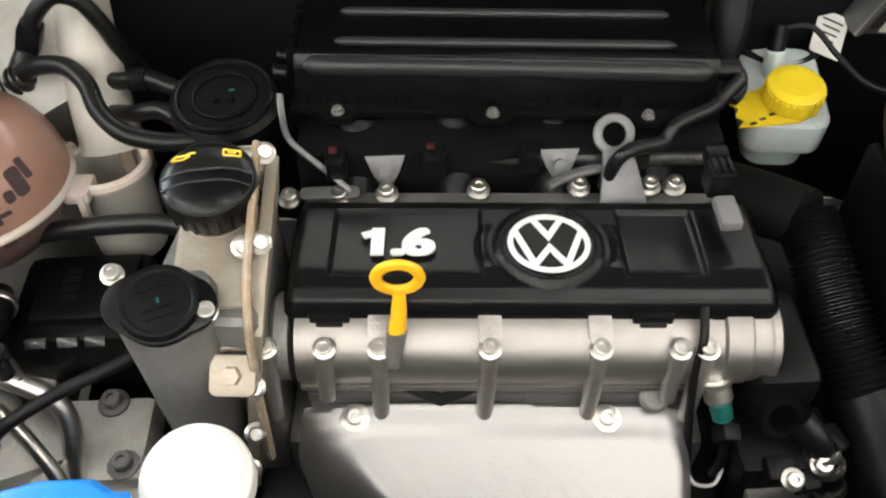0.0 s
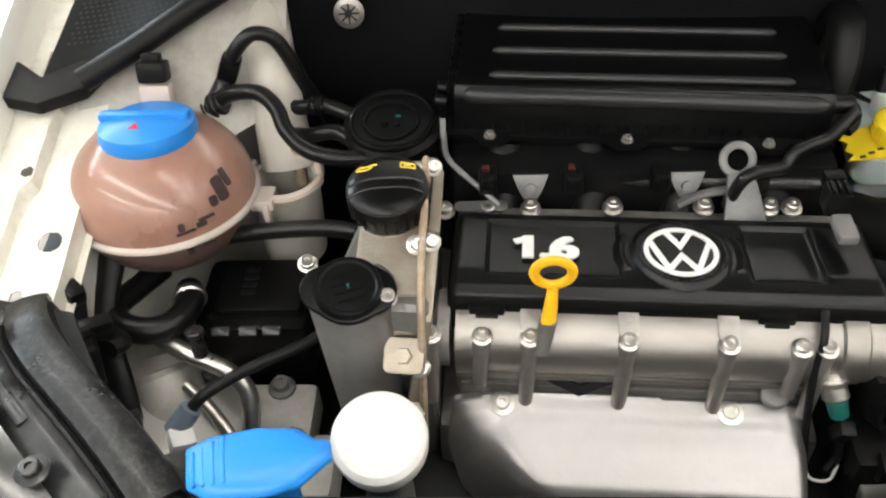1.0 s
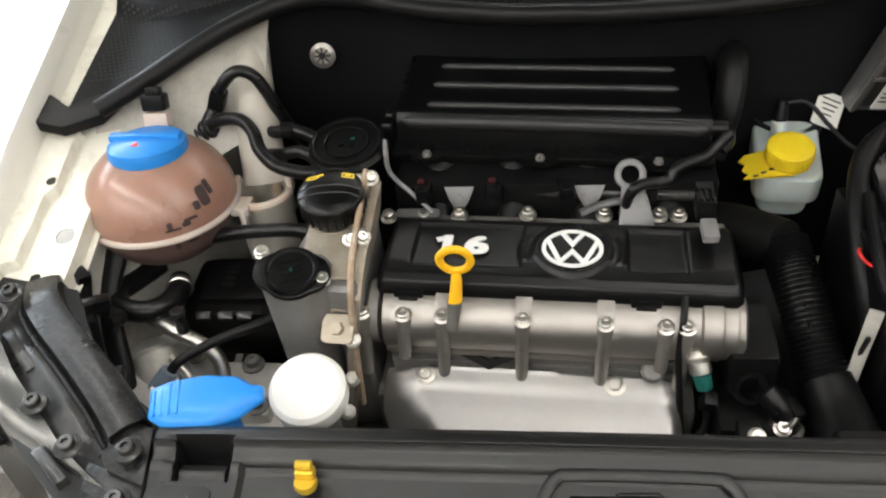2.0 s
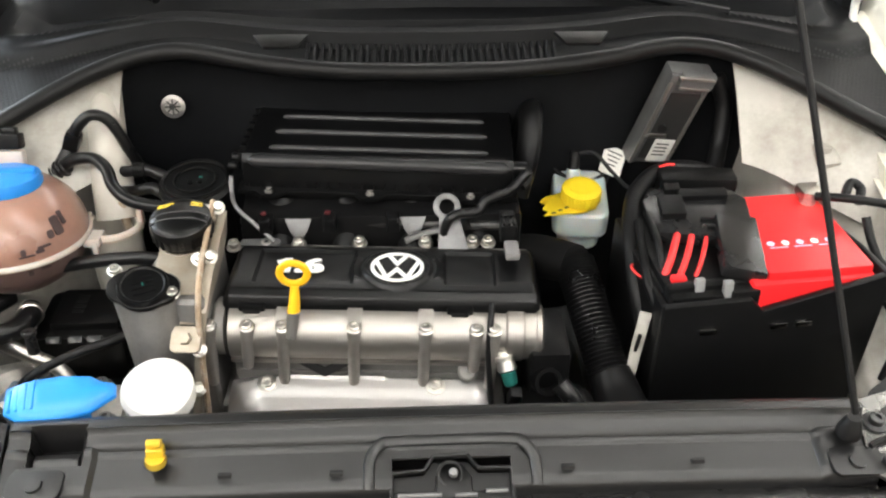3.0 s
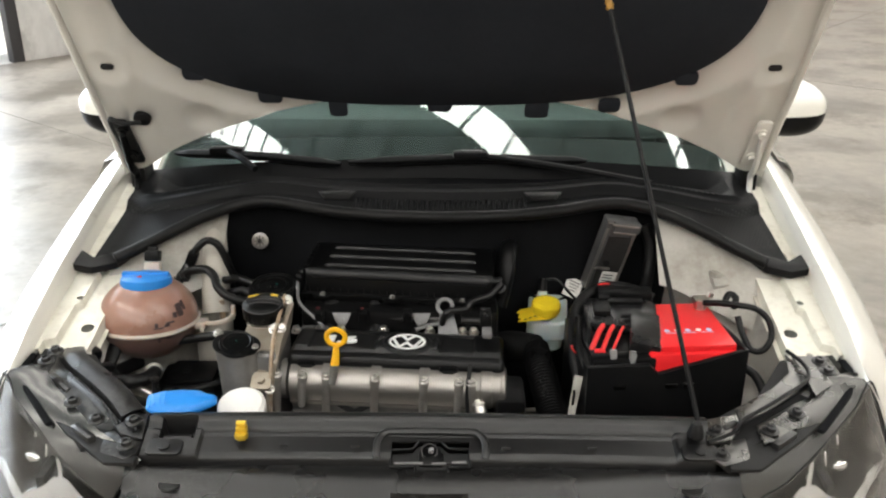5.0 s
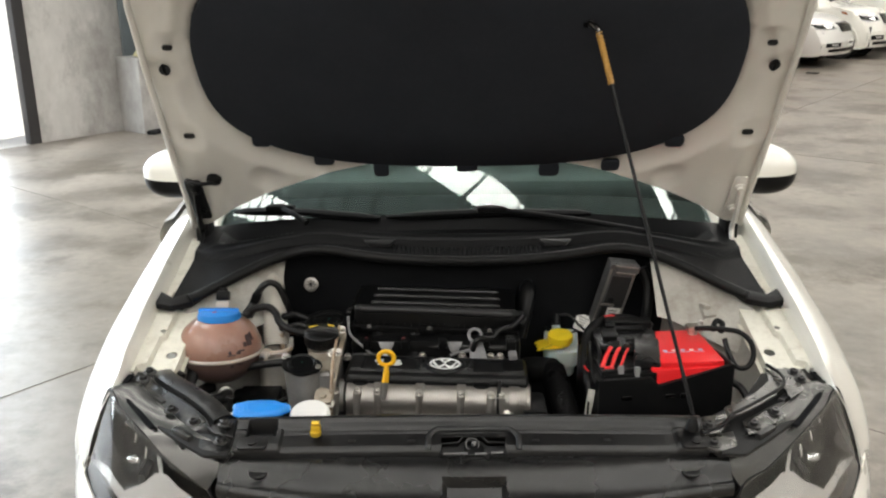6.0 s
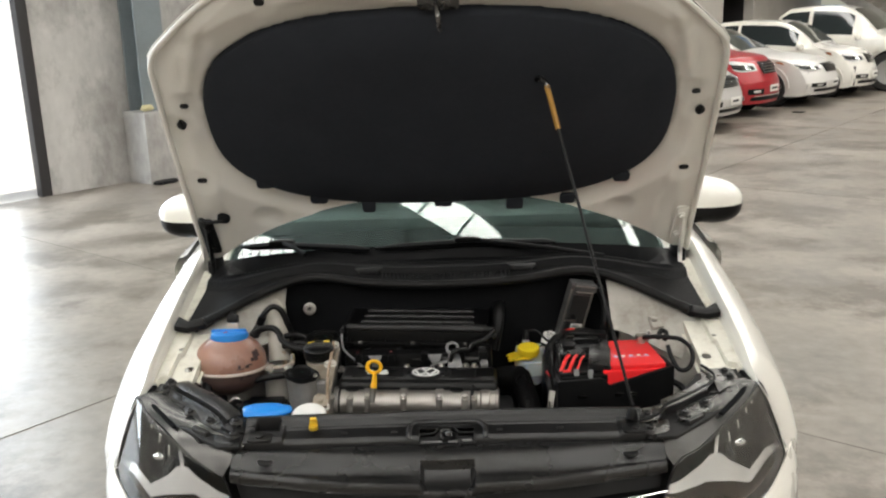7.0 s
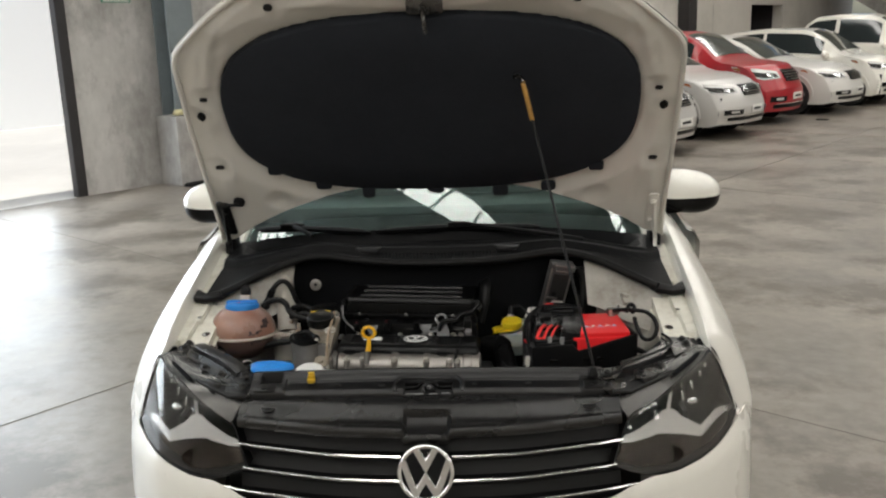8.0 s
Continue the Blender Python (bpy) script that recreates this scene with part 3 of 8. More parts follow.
def cover_fn(u, v):
    x = -0.425 + 0.85 * u
    yb = 0.142 - 0.05 * abs(x) ** 2
    yf = front_y(x, 0.785) - 0.006
    y = yb + (yf - yb) * min(1, v / 0.8)
    z = 0.826 - 0.022 * min(1, v / 0.8) ** 1.5 + 0.006 * math.sin(min(1, v / 0.8) * 6.2)
    if v > 0.8:
        t = (v - 0.8) / 0.2
        z -= 0.020 * t
        y -= 0.004 * math.sin(t * 3.1)
    if abs(x) < 0.047 and v > 0.38:
        z -= 0.016
        y += 0.004
    return (x, y, z)


sheet(bm, cover_fn, 110, 22, 0.003)
cover = part("grille_cover", bm, M_TRIM, car, "grey plastic cover above the grille", 0.7)
for s in (-1, 1):
    bm = bmesh.new()
    ring(bm, 0.0135, 0.0022, pose(s * 0.357, 0.106, 0.8205, 6, 0, 0), 28, 8)
    lathe(bm, [(0, 0.0005), (0.0125, 0.0005), (0.0125, -0.004), (0, -0.004)], pose(s * 0.357, 0.106, 0.8215, 6, 0, 0), 24)
    part("screw_plug", bm, M_PANEL, cover)

M_BEZEL = mat("satin_silver_plastic", (0.58, 0.57, 0.55), 0.22, 0.7, var=0.08, scale=20)
M_TURN = mat("brown_tinted_reflector", (0.034, 0.024, 0.018), 0.16, 0.7, var=0.3, scale=40)
M_SPECK = mat("speckled_black_paint", (0.009, 0.009, 0.0094), 0.30, 0.2, var=0.4, scale=30, coat=0.08, bump=0.5, bscale=260, dirt=(0.20, 0.195, 0.185), dirt_amount=0.2, dirt_scale=170)
M_SHELF = mat("satin_grey_lamp_plastic", (0.11, 0.108, 0.104), 0.25, 0.8, var=0.18, scale=8)
M_SMOKE = mat("smoked_mirror_plastic", (0.032, 0.031, 0.030), 0.14, 0.85, var=0.25, scale=30, rvar=0.04)

# headlights
def lamp_fn(s, off=0.0, lo=0.0, hi=1.0, x0=0.402, x1=0.733):
    def fn(u, v):
        x = x0 + (x1 - x0) * u
        zb, zt = interp(HL_OUT, x)
        w = lo + (hi - lo) * v
        z = zb + (zt - zb) * w
        x += 0.042 * w * (1 - u)
        return (s * x, front_y(x, z) + off - 0.006 * math.sin(u * 3.1) * math.sin(v * 3.1), z)
    return fn


for s in (-1, 1):
    bm = bmesh.new()
    sheet(bm, lamp_fn(s), 30, 16, 0.003 * s)
    lens = part("headlight", bm, M_CLEAR, car, "clear headlight lens with a smoky rim", 0.9)
    lens.visible_shadow = False
    bm = bmesh.new()
    sheet(bm, lamp_fn(s, 0.085), 16, 8, 0.003)
    sheet(bm, lambda u, v: [a + (b - a) * v for a, b in zip(lamp_fn(s, 0.004)(u, 1.0), lamp_fn(s, 0.085)(u, 1.0))], 16, 4, 0.003)
    sheet(bm, lambda u, v: [a + (b - a) * v for a, b in zip(lamp_fn(s, 0.004)(u, 0.0), lamp_fn(s, 0.085)(u, 0.0))], 16, 4, 0.003)
    sheet(bm, lambda u, v: [a + (b - a) * v for a, b in zip(lamp_fn(s, 0.004)(0.0, u), lamp_fn(s, 0.085)(0.0, u))], 8, 4, 0.003)
    sheet(bm, lambda u, v: [a + (b - a) * v for a, b in zip(lamp_fn(s, 0.004)(1.0, u), lamp_fn(s, 0.085)(1.0, u))], 8, 4, 0.003)
    part("housing", bm, M_BLACK, lens, "black lamp housing")
    LOW = [(0, 0.36), (0.20, 0.42), (0.30, 0.44), (0.50, 0.30), (0.66, 0.16), (0.80, 0.20), (0.90, 0.26), (1.0, 0.30)]
    HIGH = [(0, 0.48), (0.20, 0.64), (0.33, 0.72), (0.42, 0.64), (0.50, 0.49), (0.66, 0.28), (0.78, 0.30), (0.90, 0.37), (1.0, 0.45)]

    def which(u, v):
        a, b = interp(LOW, u)[0], interp(HIGH, u)[0]
        if v < a:
            return 2, min(1.0, (a - v) * 4, u * 8, v * 6 + 0.2)
        if v < b or u < 0.02:
            return -1, 0.0
        if v > 0.95:
            return 4, 0.5
        if abs(u - 0.37 - 0.05 * (v - 0.6)) < 0.016:
            return -1, 0.0
        return (0 if u > 0.37 else 1), min(1.0, (v - b) * 5, abs(u - 0.37) * 6, (1.0 - u) * 8)

    def inner(u, v, deep=True):
        k, d = which(u, v)
        off = 0.018 + 0.010 * math.sin(v * 3.1)
        if deep and k in (0, 1, 2):
            off += (0.045, 0.034, 0.024)[k] * min(1.0, d / 0.30)
        return lamp_fn(s, off)(u, v)
    for k, nm, material, lab in ((-1, "silver_bezel", M_BEZEL, "satin silver lamp bezel"), (0, "main_bowl", M_SMOKE, "dark main lamp bowl"), (1, "inner_bowl", M_SMOKE, "dark inner lamp bowl"), (2, "turn_bowl", M_TURN, "dark brown-tinted turn-signal bowl")):
        bm = bmesh.new()
        sheet(bm, lambda u, v: inner(u, v, k >= 0), 230, 150, 0.0, lambda u, v: which(u, v)[0] != k)
        part(nm, bm, material, lens, lab, 0.5)
    bm = bmesh.new()
    sheet(bm, lamp_fn(s, 0.012, 0.90, 1.0), 24, 3, 0.003)
    part("lamp_top", bm, M_SHELF, lens, "smoke-grey lamp top")
    bm = bmesh.new()

    def shelf_fn(u, v):
        a = Vector(lamp_fn(s, 0.0)(u, 1.0))
        x, y, z = interp([(0, 0.400, 0.092, 0.842), (0.15, 0.437, 0.126, 0.847), (0.35, 0.497, 0.180, 0.856), (0.62, 0.573, 0.243, 0.866), (0.85, 0.632, 0.290, 0.874), (1.0, 0.660, 0.325, 0.876)], u)
        f = a.lerp(Vector((s * x, max(y, a.y + 0.02), max(z, a.z + 0.004))), v)
        f.z += 0.004 * math.sin(v * 3.1)
        return f
    sheet(bm, shelf_fn, 30, 8, 0.003)
    part("lamp_shelf", bm, M_SHELF, lens, "satin grey lamp shelf", 0.9)
    c = Vector(lamp_fn(s, 0.040)(0.60, 0.56))
    bm = bmesh.new()
    b2 = bmesh.new()
    bmesh.ops.create_icosphere(b2, subdivisions=2, radius=0.0105)
    join(bm, b2, aim(c, (s * 0.25, -1, 0.30)) @ Matrix.Diagonal((1.35, 0.9, 0.7, 1)))
    part("bulb_shield", bm, M_CHROME, lens, "bright faceted bulb shield", 0.1)
    # chrome bars modelled in place of skylight streaks reflected in the bowl
    bm = bmesh.new()
    for k in range(3):
        q = Vector(lamp_fn(s, 0.050)(0.52 + 0.085 * k, 0.66 + 0.05 * k))
        join(bm, box(bmesh.new(), (0, 0, 0), (0.004, 0.022 - 0.003 * k, 0.003), 0.001), aim(q, (s * 0.3, -1, 0.35)))
    part("reflector_fins", bm, M_CHROME, lens, "bright upright bars shaped as skylight reflection streaks")
    bm = bmesh.new()
    c = Vector(lamp_fn(s, 0.030)(0.32, 0.18))
    lathe(bm, [(0.0, 0.0), (0.022, 0.004), (0.032, 0.018), (0.034, 0.024)], aim(c, (s * 0.1, -1, 0.3)), 24, (1.5, 0.7))
    part("turn_lamp", bm, M_TURN, lens, "brown-tinted turn-signal reflector")
    bm = bmesh.new()
    pts = [lamp_fn(s, -0.001)(t, 0.0) for t in (0, .2, .4, .6, .8, 1.0)] + [lamp_fn(s, -0.001)(t, 1.0) for t in (0.97, .8, .65, .4, .2, 0.0)]
    tube(bm, pts + pts[:1], 0.0012, 90, 7, False)
    part("seal_rim", bm, M_RUBBER, lens)

# black front crossmember (lock carrier) behind the grille cover
bm = bmesh.new()
SLAM = [(0.0, 0.213, 0.79), (0.10, 0.214, 0.861), (0.15, 0.212, 0.867), (0.20, 0.208, 0.869), (0.27, 0.200, 0.869), (0.31, 0.197, 0.866), (0.42, 0.184, 0.859), (0.46, 0.180, 0.8605), (0.50, 0.176, 0.857), (0.80, 0.148, 0.850), (0.88, 0.142, 0.846), (0.93, 0.140, 0.834), (1.0, 0.140, 0.812)]


def slam_fn(u, v):
    x = -0.408 + 0.803 * u
    y, z = interp(SLAM, v)
    sag = 1 - 0.10 * (x / 0.4) ** 2
    z -= 0.006 * max(0.0, min(1.0, min(x + 0.330, 0.347 - x) / 0.003)) * max(0.0, min(1.0, (v - 0.41) / 0.02))
    z += 0.0025 * max(0.0, 1 - abs(v - 0.30) / 0.02)
    dx, dy = min(x + 0.392, -0.338 - x), min(y - 0.164, 0.205 - y)
    z -= 0.032 * max(0.0, min(1.0, min(dx, dy) / 0.004))
    if dx > 0.008 and 0.006 < dy and y < 0.186:
        z += 0.020
    return (x, y, z - 0.008 * (x / 0.4) ** 2 * 0.5)


def latch_gap(u, v):
    x = -0.408 + 0.803 * u
    return abs(x) < 0.056 and 0.60 < v < 0.90


sheet(bm, slam_fn, 198, 60, 0.003, latch_gap)
slam = part("front_crossmember", bm, M_PANEL, car, "black plastic-covered front crossmember", 0.6)
bm = bmesh.new()
fr = [(-0.076, 0.139, 0.843), (-0.076, 0.146, 0.849), (-0.075, 0.163, 0.855), (-0.066, 0.176, 0.859), (-0.048, 0.1795, 0.860), (0.050, 0.1795, 0.860), (0.067, 0.175, 0.859), (0.076, 0.162, 0.855), (0.077, 0.146, 0.849), (0.077, 0.139, 0.843)]
tube(bm, [(x, y, z) for x, y, z in fr], 0.0052, 110, 10, flat=0.75)
part("latch_frame", bm, M_PANEL, slam, "raised moulded latch surround")
bm = bmesh.new()
slot = [(-0.056, 0.130), (-0.056, 0.1535), (-0.026, 0.1555), (-0.017, 0.1675), (0.014, 0.1680), (0.024, 0.1565), (0.055, 0.1560), (0.055, 0.130), (0.024, 0.130), (0.024, 0.116), (-0.022, 0.116), (-0.022, 0.130)]
rim_pts = [(x, y, 0.852 - 0.45 * (0.168 - y)) for x, y in slot]
prism(bm, slot[::-1], 0.004, Matrix.Translation((0, 0, 0.8265)) @ Matrix(((1, 0, 0, 0), (0, 1, 0, 0), (0, 0.25, 1, -0.03), (0, 0, 0, 1))))
part("latch_tray", bm, M_DARK, slam, "dark hood latch opening")
bm = bmesh.new()
for p, q in zip(rim_pts, rim_pts[1:] + rim_pts[:1]):
    rod(bm, p, q, 0.0022, None, 8)
part("latch_rim", bm, M_COVER, slam, "glossy black rim of the latch opening")
bm = bmesh.new()
prism(bm, [(-0.016, -0.018), (0.018, -0.018), (0.018, 0.004), (0.010, 0.016), (-0.008, 0.016), (-0.016, 0.004)], 0.008, pose(0, 0.150, 0.834, 14, 0, 0), 0.003)
latch = part("hood_latch", bm, M_COVER, slam, "glossy black hood latch")
bm = bmesh.new()
ring(bm, 0.011, 0.0016, aim((-0.002, 0.152, 0.845), (0.1, -0.6, 0.8)), 24, 6)
part("latch_claw", bm, M_FRAME, latch)
bm = bmesh.new()
for xa, xb, y in ((-0.050, -0.010, 0.134), (0.002, 0.022, 0.1335), (0.030, 0.050, 0.137)):
    rod(bm, (xa, y, 0.838), (xb, y + 0.0005, 0.838), 0.0022, None, 10)
part("latch_bar", bm, M_DULLPLATE, slam, "dull steel latch bar")
bm = bmesh.new()
rod(bm, (0.001, 0.152, 0.844), (0.001, 0.150, 0.851), 0.0042, None, 14, 0.001)
part("latch_pin", bm, M_DULLPLATE, slam, "dull steel latch pin")
for x, y in ((-0.205, 0.149), (-0.105, 0.148), (0.105, 0.148), (0.225, 0.150)):
    bm = bmesh.new()
    box(bm, (x, y, 0.8555), (0.012, 0.005, 0.004), 0.001, (-18, 0, 0))
    part("slot", bm, M_DARK, slam)
for s in (-1, 1):
    bm = bmesh.new()
    prism(bm, rounded(0.050, 0.030, 0.008), 0.005, pose(s * 0.374, 0.148, 0.848, 8, 0, 0), 0.0015)
    lathe(bm, [(0, 0.005), (0.008, 0.005), (0.008, 0.008), (0, 0.009)], pose(s * 0.374, 0.147, 0.848, 8, 0, 0), 14)
    part("crossmember_end", bm, M_PANEL, slam)
bm = bmesh.new()
lathe(bm, [(0, 0), (0.012, 0), (0.0115, 0.006), (0.0085, 0.016), (0.006, 0.021), (0, 0.021)], pose(0.373, 0.172, 0.862), 18)
part("rod_grommet", bm, M_RUBBER, slam, "black rubber prop-rod grommet")

# side rails from the crossmember to the flanges, with their bolts
ME_BOLT = bolt_mesh("dark_bolt", 0.0075, 0.009, M_FRAME, 1.7)
PLATES = (("inner_plate", 0.864, [(0.394, 0.214), (0.449, 0.232), (0.444, 0.200), (0.424, 0.173), (0.386, 0.158)]),
          ("lower_plate", 0.855, [(0.387, 0.164), (0.447, 0.185), (0.444, 0.140), (0.402, 0.122), (0.387, 0.135)]),
          ("middle_plate", 0.865, [(0.468, 0.203), (0.545, 0.263), (0.572, 0.278), (0.586, 0.268), (0.541, 0.212), (0.501, 0.183), (0.466, 0.159)]),
          ("outer_plate", 0.881, [(0.572, 0.372), (0.632, 0.375), (0.634, 0.324), (0.607, 0.294), (0.574, 0.266), (0.574, 0.312)]),
          ("upper_strip", 0.882, [(0.562, 0.375), (0.574, 0.340), (0.571, 0.304), (0.551, 0.275), (0.485, 0.220), (0.440, 0.189), (0.441, 0.223), (0.510, 0.276), (0.552, 0.322)]))
for s in (-1, 1):
    # base plate coloured near-black as the shade in the rail's gaps
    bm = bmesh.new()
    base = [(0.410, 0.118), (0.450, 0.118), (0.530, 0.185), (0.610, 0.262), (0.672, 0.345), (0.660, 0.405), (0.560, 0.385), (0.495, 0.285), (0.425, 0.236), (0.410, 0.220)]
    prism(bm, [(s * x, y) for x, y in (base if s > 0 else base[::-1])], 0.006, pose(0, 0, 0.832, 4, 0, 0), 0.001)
    rail = part("side_rail", bm, M_DARK, car, "near-black plate for the shade between rail plates")
    if s < 0:
        bm = bmesh.new()
        mid = spline([(-0.600, 0.392, 0.872), (-0.584, 0.360, 0.880), (-0.560, 0.331, 0.882), (-0.526, 0.299, 0.882), (-0.492, 0.267, 0.880), (-0.463, 0.238, 0.876), (-0.438, 0.210, 0.868)], 41)

        def strip_fn(u, v):
            k = min(39, int(u * 40))
            d = (mid[k + 1] - mid[k]).normalized()
            n = Vector((d.y, -d.x, 0)).normalized()
            p = mid[k].lerp(mid[k + 1], u * 40 - k)
            w = (v - 0.5) * 2
            return p + n * 0.021 * w * (1 - 0.12 * w * w) + Vector((0, 0, -0.004 * w * w - 0.018 * max(0.0, abs(w) - 0.78) / 0.22))
        sheet(bm, strip_fn, 40, 18, 0.002)
        part("upper_strip", bm, M_SPECK, rail, "speckled glossy black rail strip", 0.9)
        bm = bmesh.new()

        def apron_fn(u, v):
            p = Vector(strip_fn(u, 1.0))
            k = min(39, int(u * 40))
            d = (mid[k + 1] - mid[k]).normalized()
            n = Vector((d.y, -d.x, 0)).normalized()
            return p + n * (0.002 + 0.060 * v) + Vector((0, 0, 0.008 - 0.020 * v + 0.004 * math.exp(-((v - 0.06) / 0.05) ** 2)))
        sheet(bm, apron_fn, 40, 14, 0.002)
        part("lamp_apron", bm, M_FRAME, rail, "smooth satin black apron plate", 0.9)
        bm = bmesh.new()
        tube(bm, [apron_fn(k / 12, 0.05) for k in range(13)], 0.0034, 50, 8)
        part("edge_bead", bm, M_HOSE, rail, "thin glossy black edge bead")
    for nm, z, outline in (PLATES if s > 0 else PLATES[:2]):
        bm = bmesh.new()
        out = 0.0 if s > 0 else 0.022 * max(0.0, min(1.0, (0.56 - outline[0][0]) / 0.12))
        c = sum((Vector((s * (x + out), y)) for x, y in outline), Vector((0, 0))) / len(outline)
        pts = [(s * (x + out) - c.x, y - c.y) for x, y in outline]
        prism(bm, pts if s > 0 else pts[::-1], 0.005, pose(c.x, c.y, z - 0.010, 5, s * 3, 0), 0.0015)
        part(nm, bm, M_FRAMEL if s > 0 else M_SPECK, rail, "worn grey steel plate" if s > 0 else "worn glossy black plate")
    for w, p, d in ((0.030, (0.430, 0.204, 0.850), 35), (0.05, (0.500, 0.176, 0.848), 40), (0.07, (0.585, 0.300, 0.855), 45)):
        bm = bmesh.new()
        box(bm, (s * p[0], p[1], p[2]), (w, 0.012, 0.022), 0.003, (0, 0, s * d))
        part("web", bm, M_FRAME, rail)
    if s > 0:
        bm = bmesh.new()
        tube(bm, [(0.386, 0.154, 0.864), (0.424, 0.170, 0.870), (0.444, 0.186, 0.882), (0.487, 0.216, 0.886), (0.553, 0.271, 0.888), (0.574, 0.303, 0.888), (0.577, 0.340, 0.887), (0.566, 0.376, 0.887)], 0.0032, 60, 8)
        part("edge_seal", bm, M_RUBBER, car, "thin black rubber edge seal")
    for x, y, z in ((0.406, 0.186, 0.8645), (0.403, 0.143, 0.8545), (0.483, 0.188, 0.865), (0.535, 0.232, 0.866), (0.612, 0.357, 0.882), (0.616, 0.330, 0.880)):
        place("bolt", ME_BOLT, rail, pose(s * (x + (0.022 if s < 0 and x < 0.45 else 0.0)), y, z - (0.005 if s > 0 else -0.003), 5, 0, 40 * x))
    bm = bmesh.new()
    tube(bm, [(s * 0.56, 0.200, 0.852), (s * 0.60, 0.245, 0.862), (s * 0.632, 0.285, 0.868), (s * 0.652, 0.325, 0.872), (s * 0.655, 0.37, 0.872)], 0.006, 30, 8, flat=0.6)
    part("foam_strip", bm, M_FELT, rail, "ragged black foam strip")

# painted flange along each fender, with holes
M_FLANGE = mat("cream_flange_paint", (0.72, 0.70, 0.61), 0.40, var=0.08, scale=12, coat=0.2, dirt=(0.42, 0.38, 0.30), dirt_amount=0.6, dirt_scale=26)
def flange_z(y):
    return 0.868 + 0.21 * (y - 0.414)


HOLES = [(0.600, 0.455, 0.011), (0.635, 0.52, 0.006), (0.615, 0.40, 0.006), (0.630, 0.66, 0.007), (0.615, 0.75, 0.009), (0.637, 0.83, 0.006)]
for s in (-1, 1):
    bm = bmesh.new()

    def fl_fn(u, v):
        y = 0.385 + 0.53 * u
        x = 0.572 + 0.10 * v + 0.02 * (y - 0.4)
        zz = flange_z(y)
        lap = interp([(0.385, 0.80), (0.405, 0.80), (0.412, 0.62), (0.50, 0.60), (0.51, 0.52), (0.60, 0.50), (0.61, 0.74), (0.67, 0.74), (0.68, 0.42), (0.78, 0.40), (0.79, 0.62), (0.95, 0.60)], y)[0]
        zz += 0.013 * max(0.0, min(1.0, (v - lap) / 0.03))
        zz += 0.0015 * math.sin(y * 70) * max(0.0, 0.4 - v)
        if v < 0.08:
            zz -= 0.02
        return (s * x, y, zz)

    def holed(u, v):
        y = 0.385 + 0.53 * u
        x = 0.572 + 0.10 * v + 0.02 * (y - 0.4)
        return any((x - a) ** 2 + (y - b) ** 2 < r * r for a, b, r in HOLES) or (0.21 * 2 < u < 0.50 and v > 0.93)
    sheet(bm, fl_fn, 330, 66, -0.0015 * s, holed)
    part("fender_flange", bm, M_FLANGE, car, "off-white painted flange with punched holes", 0.5)

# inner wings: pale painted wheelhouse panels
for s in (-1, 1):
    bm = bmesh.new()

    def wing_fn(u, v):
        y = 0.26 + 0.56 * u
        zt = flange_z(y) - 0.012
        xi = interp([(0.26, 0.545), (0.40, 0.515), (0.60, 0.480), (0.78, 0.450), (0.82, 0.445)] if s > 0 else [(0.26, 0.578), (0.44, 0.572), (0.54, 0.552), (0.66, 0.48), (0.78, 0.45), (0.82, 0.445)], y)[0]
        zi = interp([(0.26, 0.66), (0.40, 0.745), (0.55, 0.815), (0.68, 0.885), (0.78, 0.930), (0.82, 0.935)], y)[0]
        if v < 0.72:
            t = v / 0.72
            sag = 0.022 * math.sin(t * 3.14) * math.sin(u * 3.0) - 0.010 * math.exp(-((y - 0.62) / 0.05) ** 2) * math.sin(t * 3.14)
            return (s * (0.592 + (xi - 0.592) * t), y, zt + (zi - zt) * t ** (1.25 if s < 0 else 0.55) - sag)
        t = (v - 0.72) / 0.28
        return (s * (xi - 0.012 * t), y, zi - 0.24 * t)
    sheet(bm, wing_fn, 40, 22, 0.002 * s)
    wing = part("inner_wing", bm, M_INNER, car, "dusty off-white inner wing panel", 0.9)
bm = bmesh.new()
box(bm, (0.520, 0.618, 0.902), (0.03, 0.035, 0.014), 0.004, (30, 0, 10))
box(bm, (0.514, 0.622, 0.912), (0.018, 0.02, 0.01), 0.003, (0, 12, 20))
part("bracket", bm, M_INNER, car)

# added near-black tray under everything: paints the bay's shade, stops light leaks
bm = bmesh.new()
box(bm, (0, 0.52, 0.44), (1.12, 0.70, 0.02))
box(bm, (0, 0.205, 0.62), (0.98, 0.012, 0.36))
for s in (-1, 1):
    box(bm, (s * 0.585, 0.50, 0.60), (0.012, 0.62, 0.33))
part("bay_floor", bm, M_DARK, car, "near-black tray added for the bay's shade")

# firewall, cowl, seal
SEAL = [(0.0, 0.698, 0.988), (0.12, 0.700, 0.990), (0.22, 0.710, 0.996), (0.32, 0.740, 1.004), (0.38, 0.742, 1.001), (0.46, 0.705, 0.983), (0.54, 0.655, 0.953), (0.60, 0.612, 0.930)]
BACK = [(0.0, 0.872, 1.050), (0.3, 0.882, 1.042), (0.5, 0.915, 1.020), (0.60, 0.945, 1.002), (0.66, 0.975, 0.990)]
bm = bmesh.new()


def fire_fn(u, v):
    x = -0.60 + 1.20 * u
    y, z = smooth(SEAL, abs(x))
    return (x, y + 0.035 + 0.025 * v, z - 0.012 - 0.45 * v)


